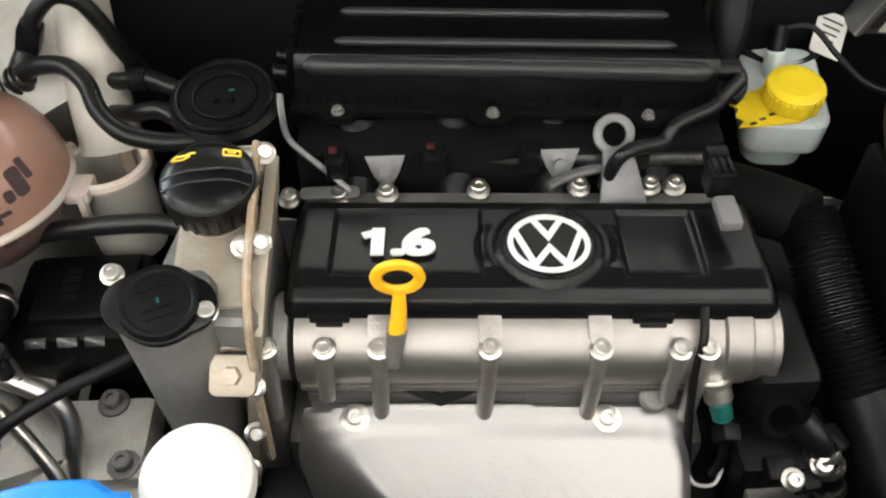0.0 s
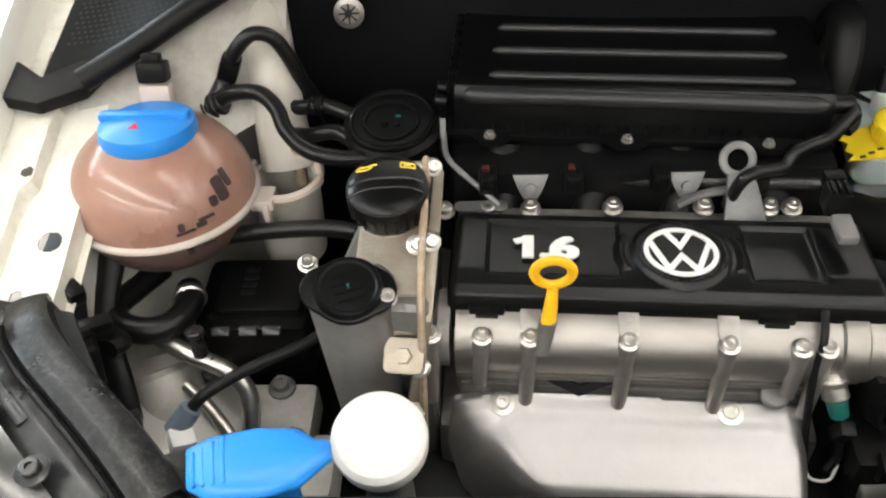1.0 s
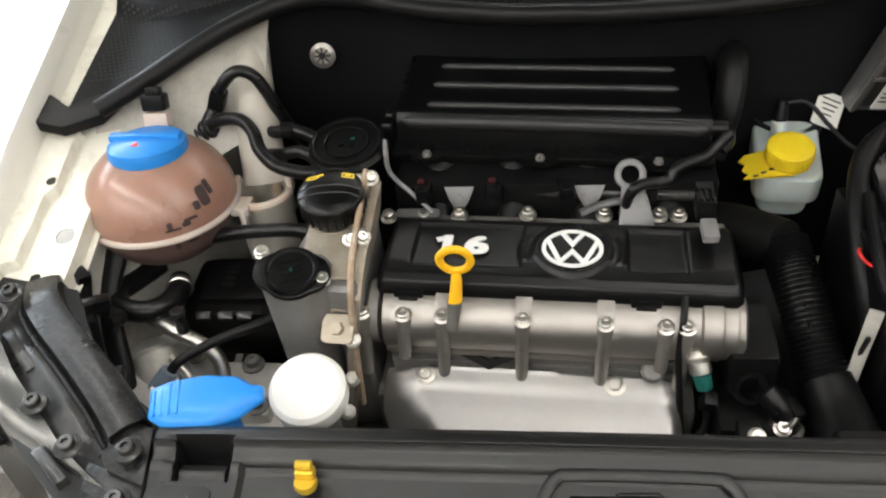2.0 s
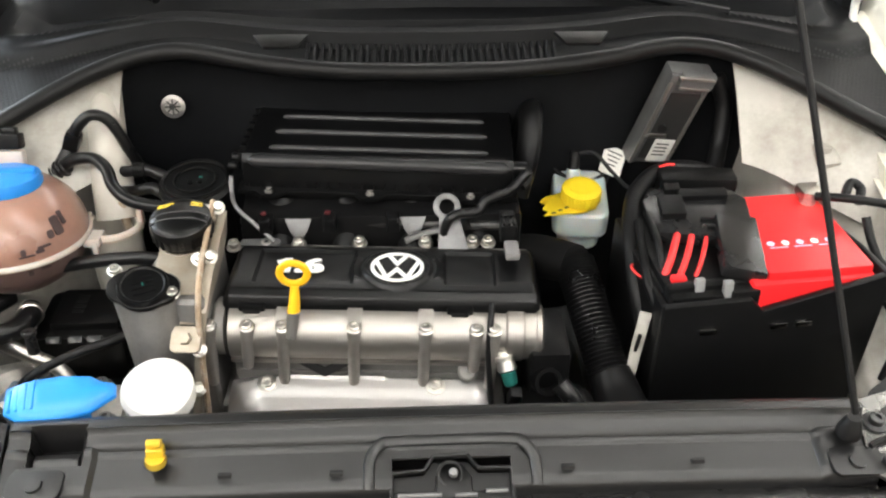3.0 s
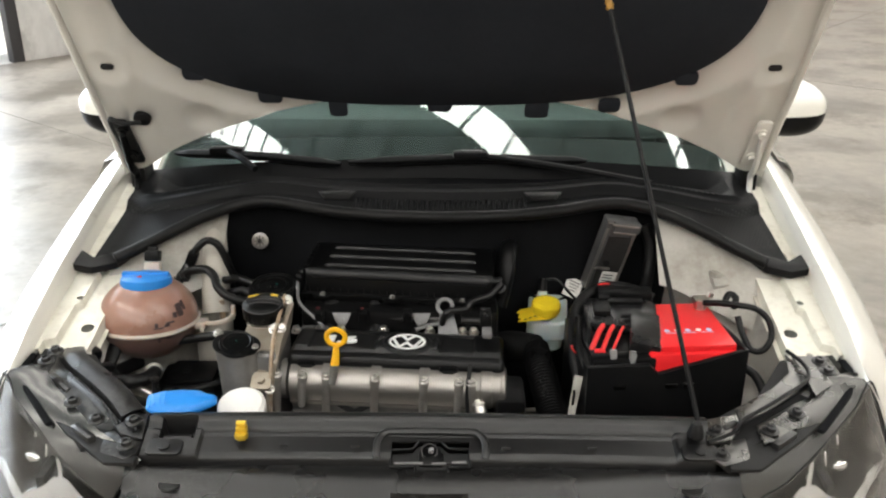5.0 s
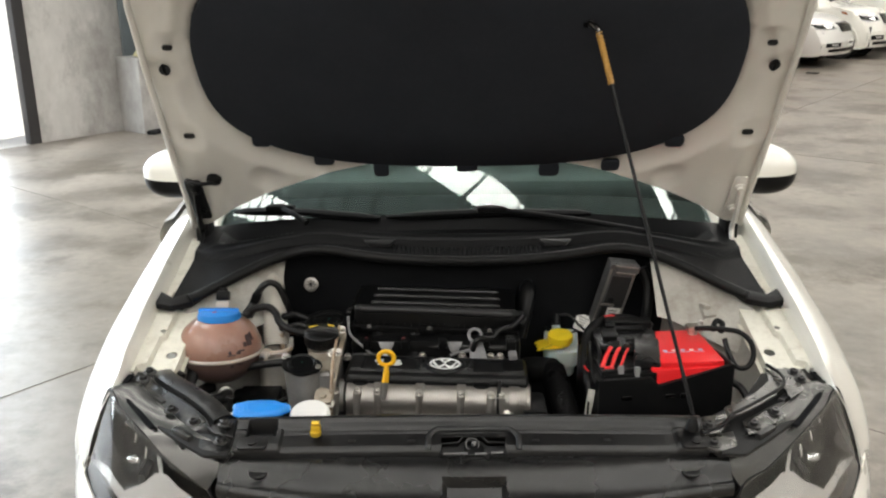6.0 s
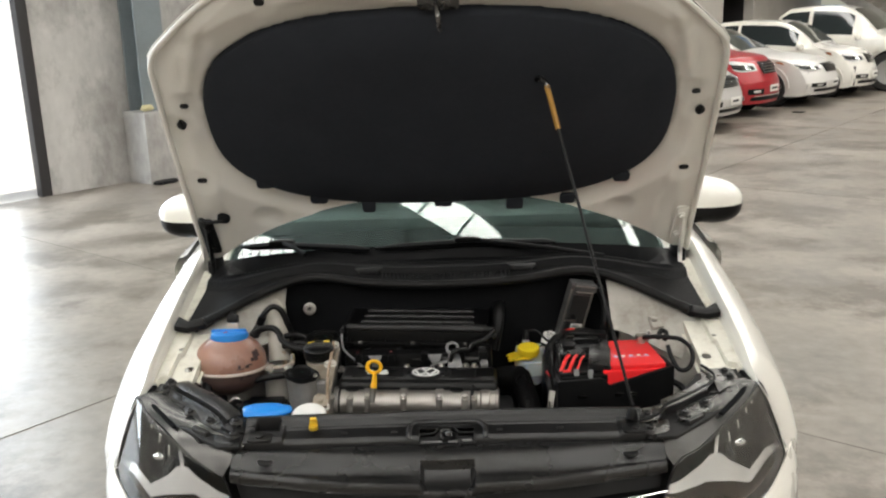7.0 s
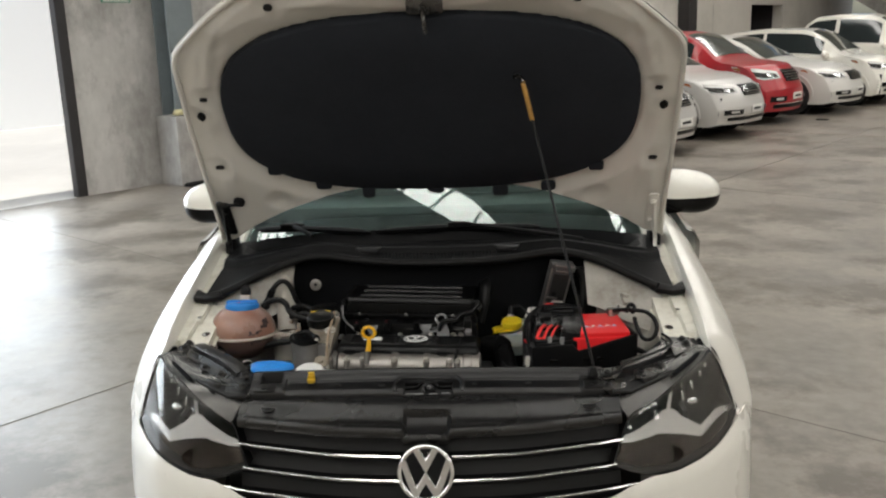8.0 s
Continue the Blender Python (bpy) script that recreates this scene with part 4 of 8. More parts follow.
sheet(bm, fire_fn, 60, 14, 0.01)
firewall = part("firewall", bm, M_FELT, car, "black felt-covered firewall", 0.9)
bm = bmesh.new()
lathe(bm, [(0, 0.002), (0.0165, 0.0), (0.0165, 0.002), (0.011, 0.004), (0.010, 0.0025), (0, 0.0025)], aim((-0.362, 0.7535, 0.9205), (0.05, -1, 0.25)), 24)
part("fastener", bm, M_ALU, firewall, "bright star-shaped press-on washer")
part("fastener_core", rod(bmesh.new(), (-0.362, 0.7505, 0.9215), (-0.362, 0.747, 0.9225), 0.004), M_DARK, firewall)
for k in range(8):
    a = radians(45 * k)
    m = aim((-0.362, 0.7535, 0.9205), (0.05, -1, 0.25)) @ pose(0, 0, 0.0035, 0, 0, 45 * k) @ pose(0.0075, 0, 0)
    b2 = bmesh.new()
    join(b2, box(bmesh.new(), (0, 0, 0), (0.007, 0.0018, 0.0016), 0.0003), m)
    part("fastener_slit", b2, M_DARK, firewall)

for s in (-1, 1):
    bm = bmesh.new()

    def side_fn(u, v):
        x = 0.415 + 0.20 * u
        y, z = smooth(SEAL, x)
        return (s * x, y + 0.022 - 0.115 * v + 0.004 * math.sin(9 * u), z - 0.004 - 0.105 * v ** 1.2)
    sheet(bm, side_fn, 24, 12, 0.003 * s)
    part("bulkhead_side", bm, M_INNER, car, "dusty off-white bulkhead corner", 0.9)
bm = bmesh.new()


def cowl_fn(u, v):
    x = -0.645 + 1.29 * u
    y0, z0 = smooth(SEAL, abs(x))
    y1, z1 = smooth(BACK, abs(x))
    y0 -= 0.004
    t = v
    y = y0 + (y1 - y0) * t
    z = z0 + 0.004 + (z1 - z0 - 0.004) * t
    k = 0.045 if abs(x) < 0.45 else 0.16
    lo = max(0.0, (0.30 if abs(x) < 0.40 else 0.30 + 1.2 * (abs(x) - 0.40)))
    z += 0.022 * (1 if t > lo else max(0.0, 1 - (lo - t) / 0.05)) * (1 - t * 0.6)
    if abs(x) < 0.60:
        z -= 0.032 * max(0.0, min(1.0, (t - lo - 0.14) / 0.10)) * max(0.0, min(1.0, (1.0 - t) / 0.10)) * min(1.0, (0.60 - abs(x)) / 0.04)
        z += 0.006 * max(0.0, 1 - abs(t - lo - 0.10) / 0.03)
    return (x, y, z)


sheet(bm, cowl_fn, 110, 70, 0.003)
cowl = part("cowl_panel", bm, M_COWL, car, "black plastic cowl panel under the windshield", 0.6)
for s in (-1, 1):
    bm = bmesh.new()
    prism(bm, [(-0.036, 0.004), (-0.022, -0.018), (0.022, -0.018), (0.036, 0.004)], 0.004, pose(s * 0.197, 0.718, 1.033, 22, 0, 0), 0.001)
    part("tab", bm, M_TRIM, cowl, "grey moulded tab")
    # field of small drain holes at the cowl's ends
    rows = bmesh.new()
    for j in range(36):
        for i in range(30):
            x, y = s * (0.400 + 0.0066 * j + 0.0033 * (i % 2)), 0.670 + 0.0074 * i
            y0, y1 = smooth(SEAL, abs(x))[0], smooth(BACK, abs(x))[0]
            t = (y - y0) / (y1 - y0)
            if abs(x) < 0.632 and 0.12 < t < min(0.62, 0.24 + 1.4 * (abs(x) - 0.40)):
                p, q = Vector(cowl_fn((x + 0.645) / 1.29, t)), Vector(cowl_fn((x + 0.645) / 1.29, t + 0.02))
                d = (q - p).normalized() * 0.0023
                rows.faces.new([rows.verts.new(p + Vector((0.0021 * math.cos(a), d.y * math.sin(a), d.z * math.sin(a) + 0.0012))) for a in (0.0, 1.05, 2.09, 3.14, 4.19, 5.24)])
    tagged(part("drain_mesh", rows, M_DARK, cowl), kind="stuff")
    bm = bmesh.new()
    flap = [(0.580, 0.646), (0.598, 0.604), (0.636, 0.580), (0.684, 0.588), (0.700, 0.640), (0.668, 0.634), (0.642, 0.616), (0.612, 0.640)]
    prism(bm, [(s * x, y) for x, y in (flap if s > 0 else flap[::-1])], 0.014, Matrix.Translation((0, 0, 0.926)) @ Matrix(((1, 0, 0, 0), (0, 1, 0, 0), (s * 0.10, 0.16, 1, -0.16 * 0.61 - 0.10 * 0.63), (0, 0, 0, 1))), 0.003)
    part("hood_stop", bm, M_RUBBER, car, "black rubber hood stop block")
bm = bmesh.new()
tube(bm, [(x, smooth(SEAL, abs(x))[0] - 0.008, smooth(SEAL, abs(x))[1] + 0.008) for x in [-0.60 + 0.05 * k for k in range(25)]], lambda t: 0.0115, 160, 12)
part("cowl_seal", bm, M_RUBBER, car, "black rubber bulkhead seal", 0.9)

b = bmesh.new()
box(b, (0, 0, 0), (0.0045, 0.042, 0.006), 0.001)
ME_LOUVRE = mesh_of("louvre", b, M_COWL)
for k in range(34):
    x = -0.165 + 0.010 * k
    u = (x + 0.645) / 1.29
    p, q = Vector(cowl_fn(u, 0.06)), Vector(cowl_fn(u, 0.24))
    d = (q - p).normalized()
    place("louvre", ME_LOUVRE, cowl, Matrix.Translation((p + q) / 2 + Vector((0, 0, 0.004))) @ pose(0, 0, 0, math.degrees(math.asin(d.z)), 0, 0))

# windshield and dark cabin behind it
def glass_fn(u, v):
    s = 2 * u - 1
    x0 = 0.655 * s
    k = abs(s) ** 2.8
    yb, zb = 0.872 + 0.10 * k, 1.050 - 0.058 * k
    x1 = 0.53 * s
    yt, zt = 1.60 + 0.11 * k, 1.425 - 0.03 * k
    bow = 0.03 * math.sin(v * math.pi)
    return (x0 + (x1 - x0) * v, yb + 0.012 + (yt - yb) * v, zb - 0.010 + (zt - zb) * v + bow)


bm = bmesh.new()
sheet(bm, glass_fn, 40, 24, 0.004)
shield = part("windshield", bm, M_GLASS, car, "tinted windshield reflecting the skylights", 0.9)
shield.visible_shadow = False
bm = bmesh.new()
sheet(bm, lambda u, v: [a + b for a, b in zip(glass_fn(u, 0.10 * v), (0, 0.004, -0.007))], 40, 3, 0.002)
part("glass_band", bm, M_DARK, shield, "black printed band of the glass")
bm = bmesh.new()
box(bm, (0, 1.42, 1.02), (1.26, 0.55, 0.05), 0.02, (-6, 0, 0))
box(bm, (0, 1.75, 0.80), (1.24, 0.2, 0.5), 0.03)
part("dashboard", bm, M_CABIN, car, "dark dashboard")
bm = bmesh.new()
for s in (-1, 1):
    box(bm, (s * 0.33, 2.35, 0.85), (0.48, 0.14, 0.70), 0.05, (-14, 0, 0))
    box(bm, (s * 0.33, 2.46, 1.27), (0.24, 0.10, 0.18), 0.04, (-10, 0, 0))
part("front_seats", bm, M_CABIN, car, "dark front seats")

def shell_fn(u, v):
    """Flank, shoulder, side glass and roof from the pillar to the tail."""
    y = 1.18 + 3.15 * u
    w = 0.85 - 0.09 * max(0, u - 0.55) ** 2 / 0.2
    belt = 0.95 + 0.04 * u
    roof = interp([(0.0, 1.06), (0.14, 1.42), (0.28, 1.463), (0.52, 1.455), (0.70, 1.30), (0.82, 1.07), (0.97, 1.02), (1.0, 0.85)], u)[0]
    rw = interp([(0, 0.60), (0.14, 0.54), (0.5, 0.54), (0.75, 0.55), (0.82, 0.68), (1.0, 0.66)], u)[0]
    a = abs(2 * v - 1)
    sg = -1 if v < 0.5 else 1
    if a > 0.62:
        t = (1 - a) / 0.38
        return (sg * (w - 0.05 * (1 - t) ** 2), y, 0.24 + (belt - 0.24) * t)
    if a > 0.32:
        t = (0.62 - a) / 0.30
        return (sg * (w + (rw - w) * t - 0.0), y, belt + (roof - 0.03 - belt) * t ** 0.9)
    return (sg * rw * a / 0.32, y, roof - 0.03 * (a / 0.32) ** 2)


# dark lining of the cabin
bm = bmesh.new()
sheet(bm, lambda u, v: [c * k + o for c, k, o in zip(shell_fn(0.10 + 0.70 * u, v), (0.955, 1, 0.97), (0, 0, 0.005))], 40, 40, 0.0)
part("headliner", bm, M_CABIN, car, "dark cabin lining", 0.9)

# wipers
WIPE_L = [(-0.575, 0.945, 1.046), (-0.40, 0.882, 1.060), (-0.205, 0.848, 1.053)]
ARM_L = [(-0.375, 0.815, 1.052), (-0.41, 0.850, 1.064), (-0.45, 0.893, 1.068)]
WIPE_R = [(-0.190, 0.852, 1.055), (0.06, 0.862, 1.062), (0.20, 0.869, 1.057), (0.30, 0.880, 1.053)]
ARM_R = [(0.42, 0.800, 1.030), (0.25, 0.832, 1.052), (0.06, 0.856, 1.072)]
for nm, pts, arm in (("wiper", WIPE_L, ARM_L), ("wiper", WIPE_R, ARM_R)):
    bm = bmesh.new()
    tube(bm, pts, lambda t: 0.013 * min(1, 0.4 + 6 * min(t, 1 - t)), 40, 8, flat=0.75)
    w = part(nm, bm, M_COWL, car, "black windshield wiper", 0.9)
    bm = bmesh.new()
    tube(bm, arm, 0.007, 20, 8)
    box(bm, arm[2], (0.07, 0.022, 0.014), 0.004)
    part("arm", bm, M_COWL, w)
    bm = bmesh.new()
    box(bm, (arm[2][0], arm[2][1], arm[2][2] + 0.006), (0.045, 0.012, 0.006), 0.002)
    part("arm_clip", bm, M_TRIM, w)

# hood, standing open
HD = Vector((0, -0.46, 0.644)).normalized()
HN = Vector((0, -HD.z, HD.y)) * 1.0                 # faces the camera's side (under side of the hood)
H0 = Vector((0, 0.87, 1.03))


def on_hood(x, s, lift=0.0):
    return Vector((x, 0, 0)) + H0 + HD * s + HN * lift


HW = [(-0.02, 0.655), (0.1, 0.648), (0.3, 0.642), (0.5, 0.634), (0.64, 0.625), (0.68, 0.620), (0.705, 0.602), (0.76, 0.545), (0.80, 0.500), (0.84, 0.445), (0.90, 0.345), (0.94, 0.24), (0.965, 0.0)]
LOW = [(0.0, 0.205), (0.2, 0.208), (0.33, 0.188), (0.45, 0.135), (0.56, 0.07), (0.62, 0.015), (0.66, 0.0)]
PADX, PADY = 0.537, 0.285
pad_c = 0.497


def in_pad(x, s, grow=0.0):
    t = s - pad_c
    ry = PADY if t > 0 else PADY
    return (abs(x) / (PADX + grow)) ** 2.7 + (abs(t) / (ry + grow)) ** 2.7 < 1


def hood_fn(u, v):
    sgn = 2 * u - 1
    top = 0.965
    lo = 0.0
    x = sgn
    s = None
    # width at each height; the lower edge is cut to a curve
    s = lo + (top - lo) * v
    w = interp(HW, s)[0]
    x = sgn * w
    low = smooth(LOW, abs(x))[0]
    s = max(s, low)
    edge_d = min(1.0, (1 - abs(sgn)) * w / 0.05)
    groove = 0.014 * (1 - edge_d)
    dish = -0.030 if in_pad(x, s, 0.0) else (-0.030 * max(0.0, 1 - (((abs(x) / (PADX + 0.06)) ** 2.7 + (abs(s - pad_c) / (PADY + 0.06)) ** 2.7) - 0.55) / 0.45) if in_pad(x, s, 0.06) else 0.0)
    beads = 0.005 * math.sin(s * 26) * (1 if abs(x) > 0.55 else 0.3)
    for hx, hs in ((0.575, 0.556), (0.595, 0.499), (0.591, 0.316), (0.356, 0.822), (0.52, 0.72), (0.45, 0.18)):
        d = math.hypot(abs(x) - hx, s - hs)
        beads -= 0.009 * max(0.0, 1 - (d / 0.040) ** 2)
    beads += 0.007 * max(0.0, 1 - abs(s - 0.80 - 0.10 * abs(x)) / 0.020) * (1 if abs(x) < 0.30 else 0)
    beads += 0.006 * max(0.0, 1 - abs(abs(x) + 0.35 * s - 0.77) / 0.018) * (1 if s > 0.58 else 0)
    return on_hood(x, s, 0.010 + dish - groove + beads)


bm = bmesh.new()
sheet(bm, hood_fn, 150, 110, 0.0)
bmesh.ops.remove_doubles(bm, verts=bm.verts, dist=0.0004)
hood = part("hood", bm, M_HOODIN, car, "open white hood, painted under side", 1.2)
bm = bmesh.new()


def skin_fn(u, v):
    sgn = 2 * u - 1
    s = -0.01 + 0.985 * v
    x = sgn * (interp(HW, s)[0] + 0.008)
    s = max(s, smooth(LOW, abs(x))[0] - 0.02)
    return on_hood(x, s, -0.042 - 0.03 * (1 - sgn * sgn) - 0.02 * math.sin(v * 3.1) + 0.045 * abs(sgn) ** 14)


sheet(bm, skin_fn, 60, 40, 0.002)
part("outer_skin", bm, M_WHITE, hood, "glossy white outer skin", 0.9)
bm = bmesh.new()
pts = [on_hood(sg * interp(HW, s)[0], s, 0.004) for sg, s in [(-1, 0.02 + 0.04 * k) for k in range(24)]] + [on_hood(0, 0.967, 0.004)] + [on_hood(interp(HW, 0.94 - 0.04 * k)[0], 0.94 - 0.04 * k, 0.004) for k in range(24)]
tube(bm, pts, 0.007, 150, 8)
part("hem", bm, M_HOODIN, hood, "rolled hood edge")

# insulation pad
bm = bmesh.new()
N = 96


def pad_pt(a, k=1.0):
    c, s_ = math.cos(a), math.sin(a)
    r = (abs(c) ** 2.7 + abs(s_) ** 2.7) ** (-1 / 2.7)
    low = 0.012 if s_ < -0.5 else 0.0
    return PADX * r * c * k, pad_c + (PADY) * r * s_ * k


rim = []
for lift, k in ((-0.018, 1.0), (0.006, 0.995), (0.012, 0.97), (0.014, 0.6)):
    rim.append([bm.verts.new(on_hood(*pad_pt(2 * math.pi * i / N, k), lift)) for i in range(N)])
ctr = bm.verts.new(on_hood(0, pad_c, 0.014))
for a, b in zip(rim, rim[1:]):
    for i in range(N):
        bm.faces.new((a[i], a[(i + 1) % N], b[(i + 1) % N], b[i]))
for i in range(N):
    bm.faces.new((rim[-1][i], rim[-1][(i + 1) % N], ctr))
part("insulation_pad", bm, M_PAD, hood, "black felt insulation pad", 0.9)
for x, s, w, h in ((-0.44, 0.300, 0.040, 0.03), (-0.313, 0.240, 0.044, 0.03), (-0.190, 0.210, 0.034, 0.045), (0.0, 0.215, 0.046, 0.028), (0.181, 0.205, 0.044, 0.04), (0.315, 0.217, 0.040, 0.032), (0.442, 0.290, 0.040, 0.03)):
    bm = bmesh.new()
    m = Matrix.Translation(on_hood(x, s, 0.002)) @ Matrix((Vector((1, 0, 0)), HD, HN)).transposed().to_4x4()
    prism(bm, rounded(w, h, 0.010), 0.010, m, 0.002)
    part("pad_tab", bm, M_PAD, hood)
HM = Matrix((Vector((1, 0, 0)), HD, HN)).transposed().to_4x4()
for s in (-1, 1):
    for x, t, w, h in ((0.575, 0.556, 0.020, 0.012), (0.595, 0.499, 0.022, 0.026), (0.591, 0.316, 0.024, 0.013), (0.356, 0.822, 0.022, 0.018)):
        bm = bmesh.new()
        ww, hh = w, h
        prism(bm, rounded(ww, hh, hh * 0.49), 0.004, Matrix.Translation(on_hood(s * x, t, 0.006 + (0.002 if x < 0.58 else 0.0))) @ HM, 0.001)
        part("hood_hole", bm, M_DARK, hood)
    # hinges
    bm = bmesh.new()
    tube(bm, [on_hood(s * 0.615, 0.16, 0.02), on_hood(s * 0.625, 0.06, 0.03), (s * 0.642, 0.880, 1.02), (s * 0.640, 0.865, 0.975)], 0.006, 24, 8, flat=1.6)
    prism(bm, rounded(0.03, 0.13, 0.008), 0.006, Matrix.Translation(on_hood(s * 0.612, 0.12, 0.016)) @ HM, 0.001)
    h = part("hood_hinge", bm, M_HOODIN if s > 0 else M_BLACK, car, "painted steel hood hinge" if s > 0 else "black hood hinge")
    for t in (0.085, 0.155):
        bm = bmesh.new()
        lathe(bm, [(0, 0), (0.011, 0), (0.011, 0.003), (0.007, 0.004), (0.007, 0.010), (0, 0.011)], Matrix.Translation(on_hood(s * 0.612, t, 0.022)) @ HM, 12)
        part("hinge_bolt", bm, M_HOODIN if s > 0 else M_BLACK, h)
    bm = bmesh.new()
    box(bm, (s * 0.648, 0.93, 0.985), (0.035, 0.06, 0.11), 0.010, (0, 0, 0))
    part("hinge_cover", bm, M_RUBBER, car, "black cover beside the hinge")
bm = bmesh.new()
lathe(bm, [(0, 0), (0.017, 0), (0.016, 0.008), (0.008, 0.012), (0, 0.012)], Matrix.Translation(on_hood(-0.566, 0.185, 0.012)) @ HM, 18)
tube(bm, [on_hood(-0.566, 0.185, 0.026), on_hood(-0.60, 0.190, 0.032), on_hood(-0.628, 0.185, 0.02), on_hood(-0.632, 0.10, 0.015), (-0.64, 0.87, 1.02)], 0.0045, 40, 8)
part("washer_hose_plug", bm, M_RUBBER, hood, "black plug with a washer hose")
bm = bmesh.new()
prism(bm, rounded(0.085, 0.04, 0.008), 0.006, Matrix.Translation(on_hood(0.006, 0.815, 0.012)) @ HM, 0.001)
tube(bm, [on_hood(0.0, 0.815, 0.016), on_hood(0.004, 0.812, 0.05), on_hood(0.006, 0.80, 0.062), on_hood(0.008, 0.775, 0.060)], 0.005, 20, 8)
part("hood_striker", bm, M_FRAMEL, hood, "dull steel striker with its hook")

# mirrors, cabin body
for s in (-1, 1):
    bm = bmesh.new()
    b2 = bmesh.new()
    bmesh.ops.create_uvsphere(b2, u_segments=28, v_segments=16, radius=1.0)
    for v in b2.verts:
        x, y, z = v.co
        v.co = Vector((0.10 * math.copysign(abs(x) ** 0.75, x), 0.075 * y, 0.072 * math.copysign(abs(z) ** 0.7, z) * (1 - 0.18 * x * s)))
    join(bm, b2, pose(s * (0.828 if s > 0 else 0.800), 1.26, 1.080, 0, s * 6, -s * 10))
    low = bmesh.new()
    low.from_mesh(mesh_of("mirror_tmp", bm, M_WHITE))
    bm = low
    dup = bm.copy()
    bmesh.ops.bisect_plane(bm, geom=bm.verts[:] + bm.edges[:] + bm.faces[:], plane_co=(0, 0, 1.020), plane_no=(-s * 0.06, 0, 1), clear_inner=True)
    bmesh.ops.bisect_plane(dup, geom=dup.verts[:] + dup.edges[:] + dup.faces[:], plane_co=(0, 0, 1.020), plane_no=(-s * 0.06, 0, 1), clear_outer=True)
    mir = part("side_mirror", bm, M_WHITE, car, "white side mirror with a black base")
    rod(dup, (s * 0.69, 1.26, 1.02), (s * 0.80, 1.24, 1.035), 0.022)
    part("mirror_base", dup, M_BLACK, mir)


bm = bmesh.new()
sheet(bm, shell_fn, 60, 60, 0.0, lambda u, v: u < 0.15 and abs(2 * v - 1) < 0.58)
part("body_shell", bm, M_WHITE, car, "glossy white body, roof and trunk", 0.7)
for s in (-1, 1):
    for u0, u1 in ((0.12, 0.34), (0.355, 0.60)):
        bm = bmesh.new()
        sheet(bm, lambda u, v: [c + d for c, d in zip(shell_fn(u0 + (u1 - u0) * u, 0.5 + s * (0.30 - 0.10 * v)), (s * 0.003, 0, 0.002))], 12, 8, 0.0015)
        part("side_window", bm, M_TINT, car, "dark side window")
    bm = bmesh.new()
    tube(bm, [glass_fn(0.5 + s * 0.5, v) for v in (0.0, 0.3, 0.6, 1.0)], 0.03, 24, 8)
    part("pillar", bm, M_WHITE, car, "white windshield pillar")
bm = bmesh.new()
lathe(bm, [(0.20, -0.095), (0.29, -0.09), (0.305, -0.05), (0.305, 0.05), (0.29, 0.09), (0.20, 0.095)], pose(0, 0, 0, 0, 90, 0), 32, close=True)
ME_TYRE = mesh_of("tyre", bm, M_TYRE)
bm = bmesh.new()
lathe(bm, [(0, 0.06), (0.05, 0.065), (0.07, 0.05), (0.19, 0.07), (0.205, 0.09), (0.205, -0.09), (0, -0.09)], pose(0, 0, 0, 0, 90, 0), 30)
ME_RIM = mesh_of("rim", bm, M_RIM)
for y in (0.79, 3.34):
    for s in (-1, 1):
        w = place("wheel", ME_TYRE, car, pose(s * 0.73, y, 0.305, 0, 0, 0 if s > 0 else 180), "black tyre on an alloy rim")
        rim_ob = new("rim", ME_RIM)
        rim_ob.parent = w

# prop rod
bm = bmesh.new()
A, B = Vector((0.373, 0.172, 0.888)), Vector((0.233, 0.472, 1.508))
rod(bm, A, B, 0.0034, None, 10)
prop = part("prop_rod", bm, M_RUBBER, car, "thin black steel hood prop rod")
bm = bmesh.new()
d = (B - A).normalized()
side = d.orthogonal().normalized()
oth = d.cross(side)
P0 = A + d * ((B - A).length - 0.106)
turns, n = 13, 150
coil = [P0 + d * 0.100 * k / n + (side * math.cos(k / n * turns * 6.283) + oth * math.sin(k / n * turns * 6.283)) * 0.0054 for k in range(0, n, 2)]
tube(bm, coil, 0.0016, 300, 6)
rod(bm, P0, P0 + d * 0.104, 0.0050, None, 12)
part("grip", bm, mat("ochre_plastic_grip", (0.42, 0.23, 0.05), 0.5, var=0.35, scale=60), prop, "ochre ribbed plastic grip")
bm = bmesh.new()
tube(bm, [B - d * 0.012, B, B + Vector((-0.012, 0.016, 0.010)), B + Vector((-0.018, 0.03, 0.006))], 0.0055, 16, 8)
part("hook_end", bm, M_FRAMEL, prop)

# ---------- engine ----------
engine = thing("engine", (-0.07, 0.45, 0.55), "four-cylinder engine with a black valve cover and aluminium cam housing", "engine")
X0, X1 = -0.250, 0.113
VC = [(0.0, 0.512, 0.826), (0.06, 0.511, 0.842), (0.12, 0.506, 0.850), (0.20, 0.496, 0.853), (0.62, 0.430, 0.859), (0.74, 0.412, 0.858), (0.82, 0.403, 0.853), (0.88, 0.399, 0.844), (0.94, 0.397, 0.832), (1.0, 0.397, 0.818)]
EMB = Vector((-0.053, 0.454, 0.0))


def soft_box(x, y, x0, x1, y0, y1, r):
    """1 inside a rectangle, fading to 0 over r."""
    d = min(x - x0, x1 - x, y - y0, y1 - y)
    return max(0.0, min(1.0, d / r + 0.5))


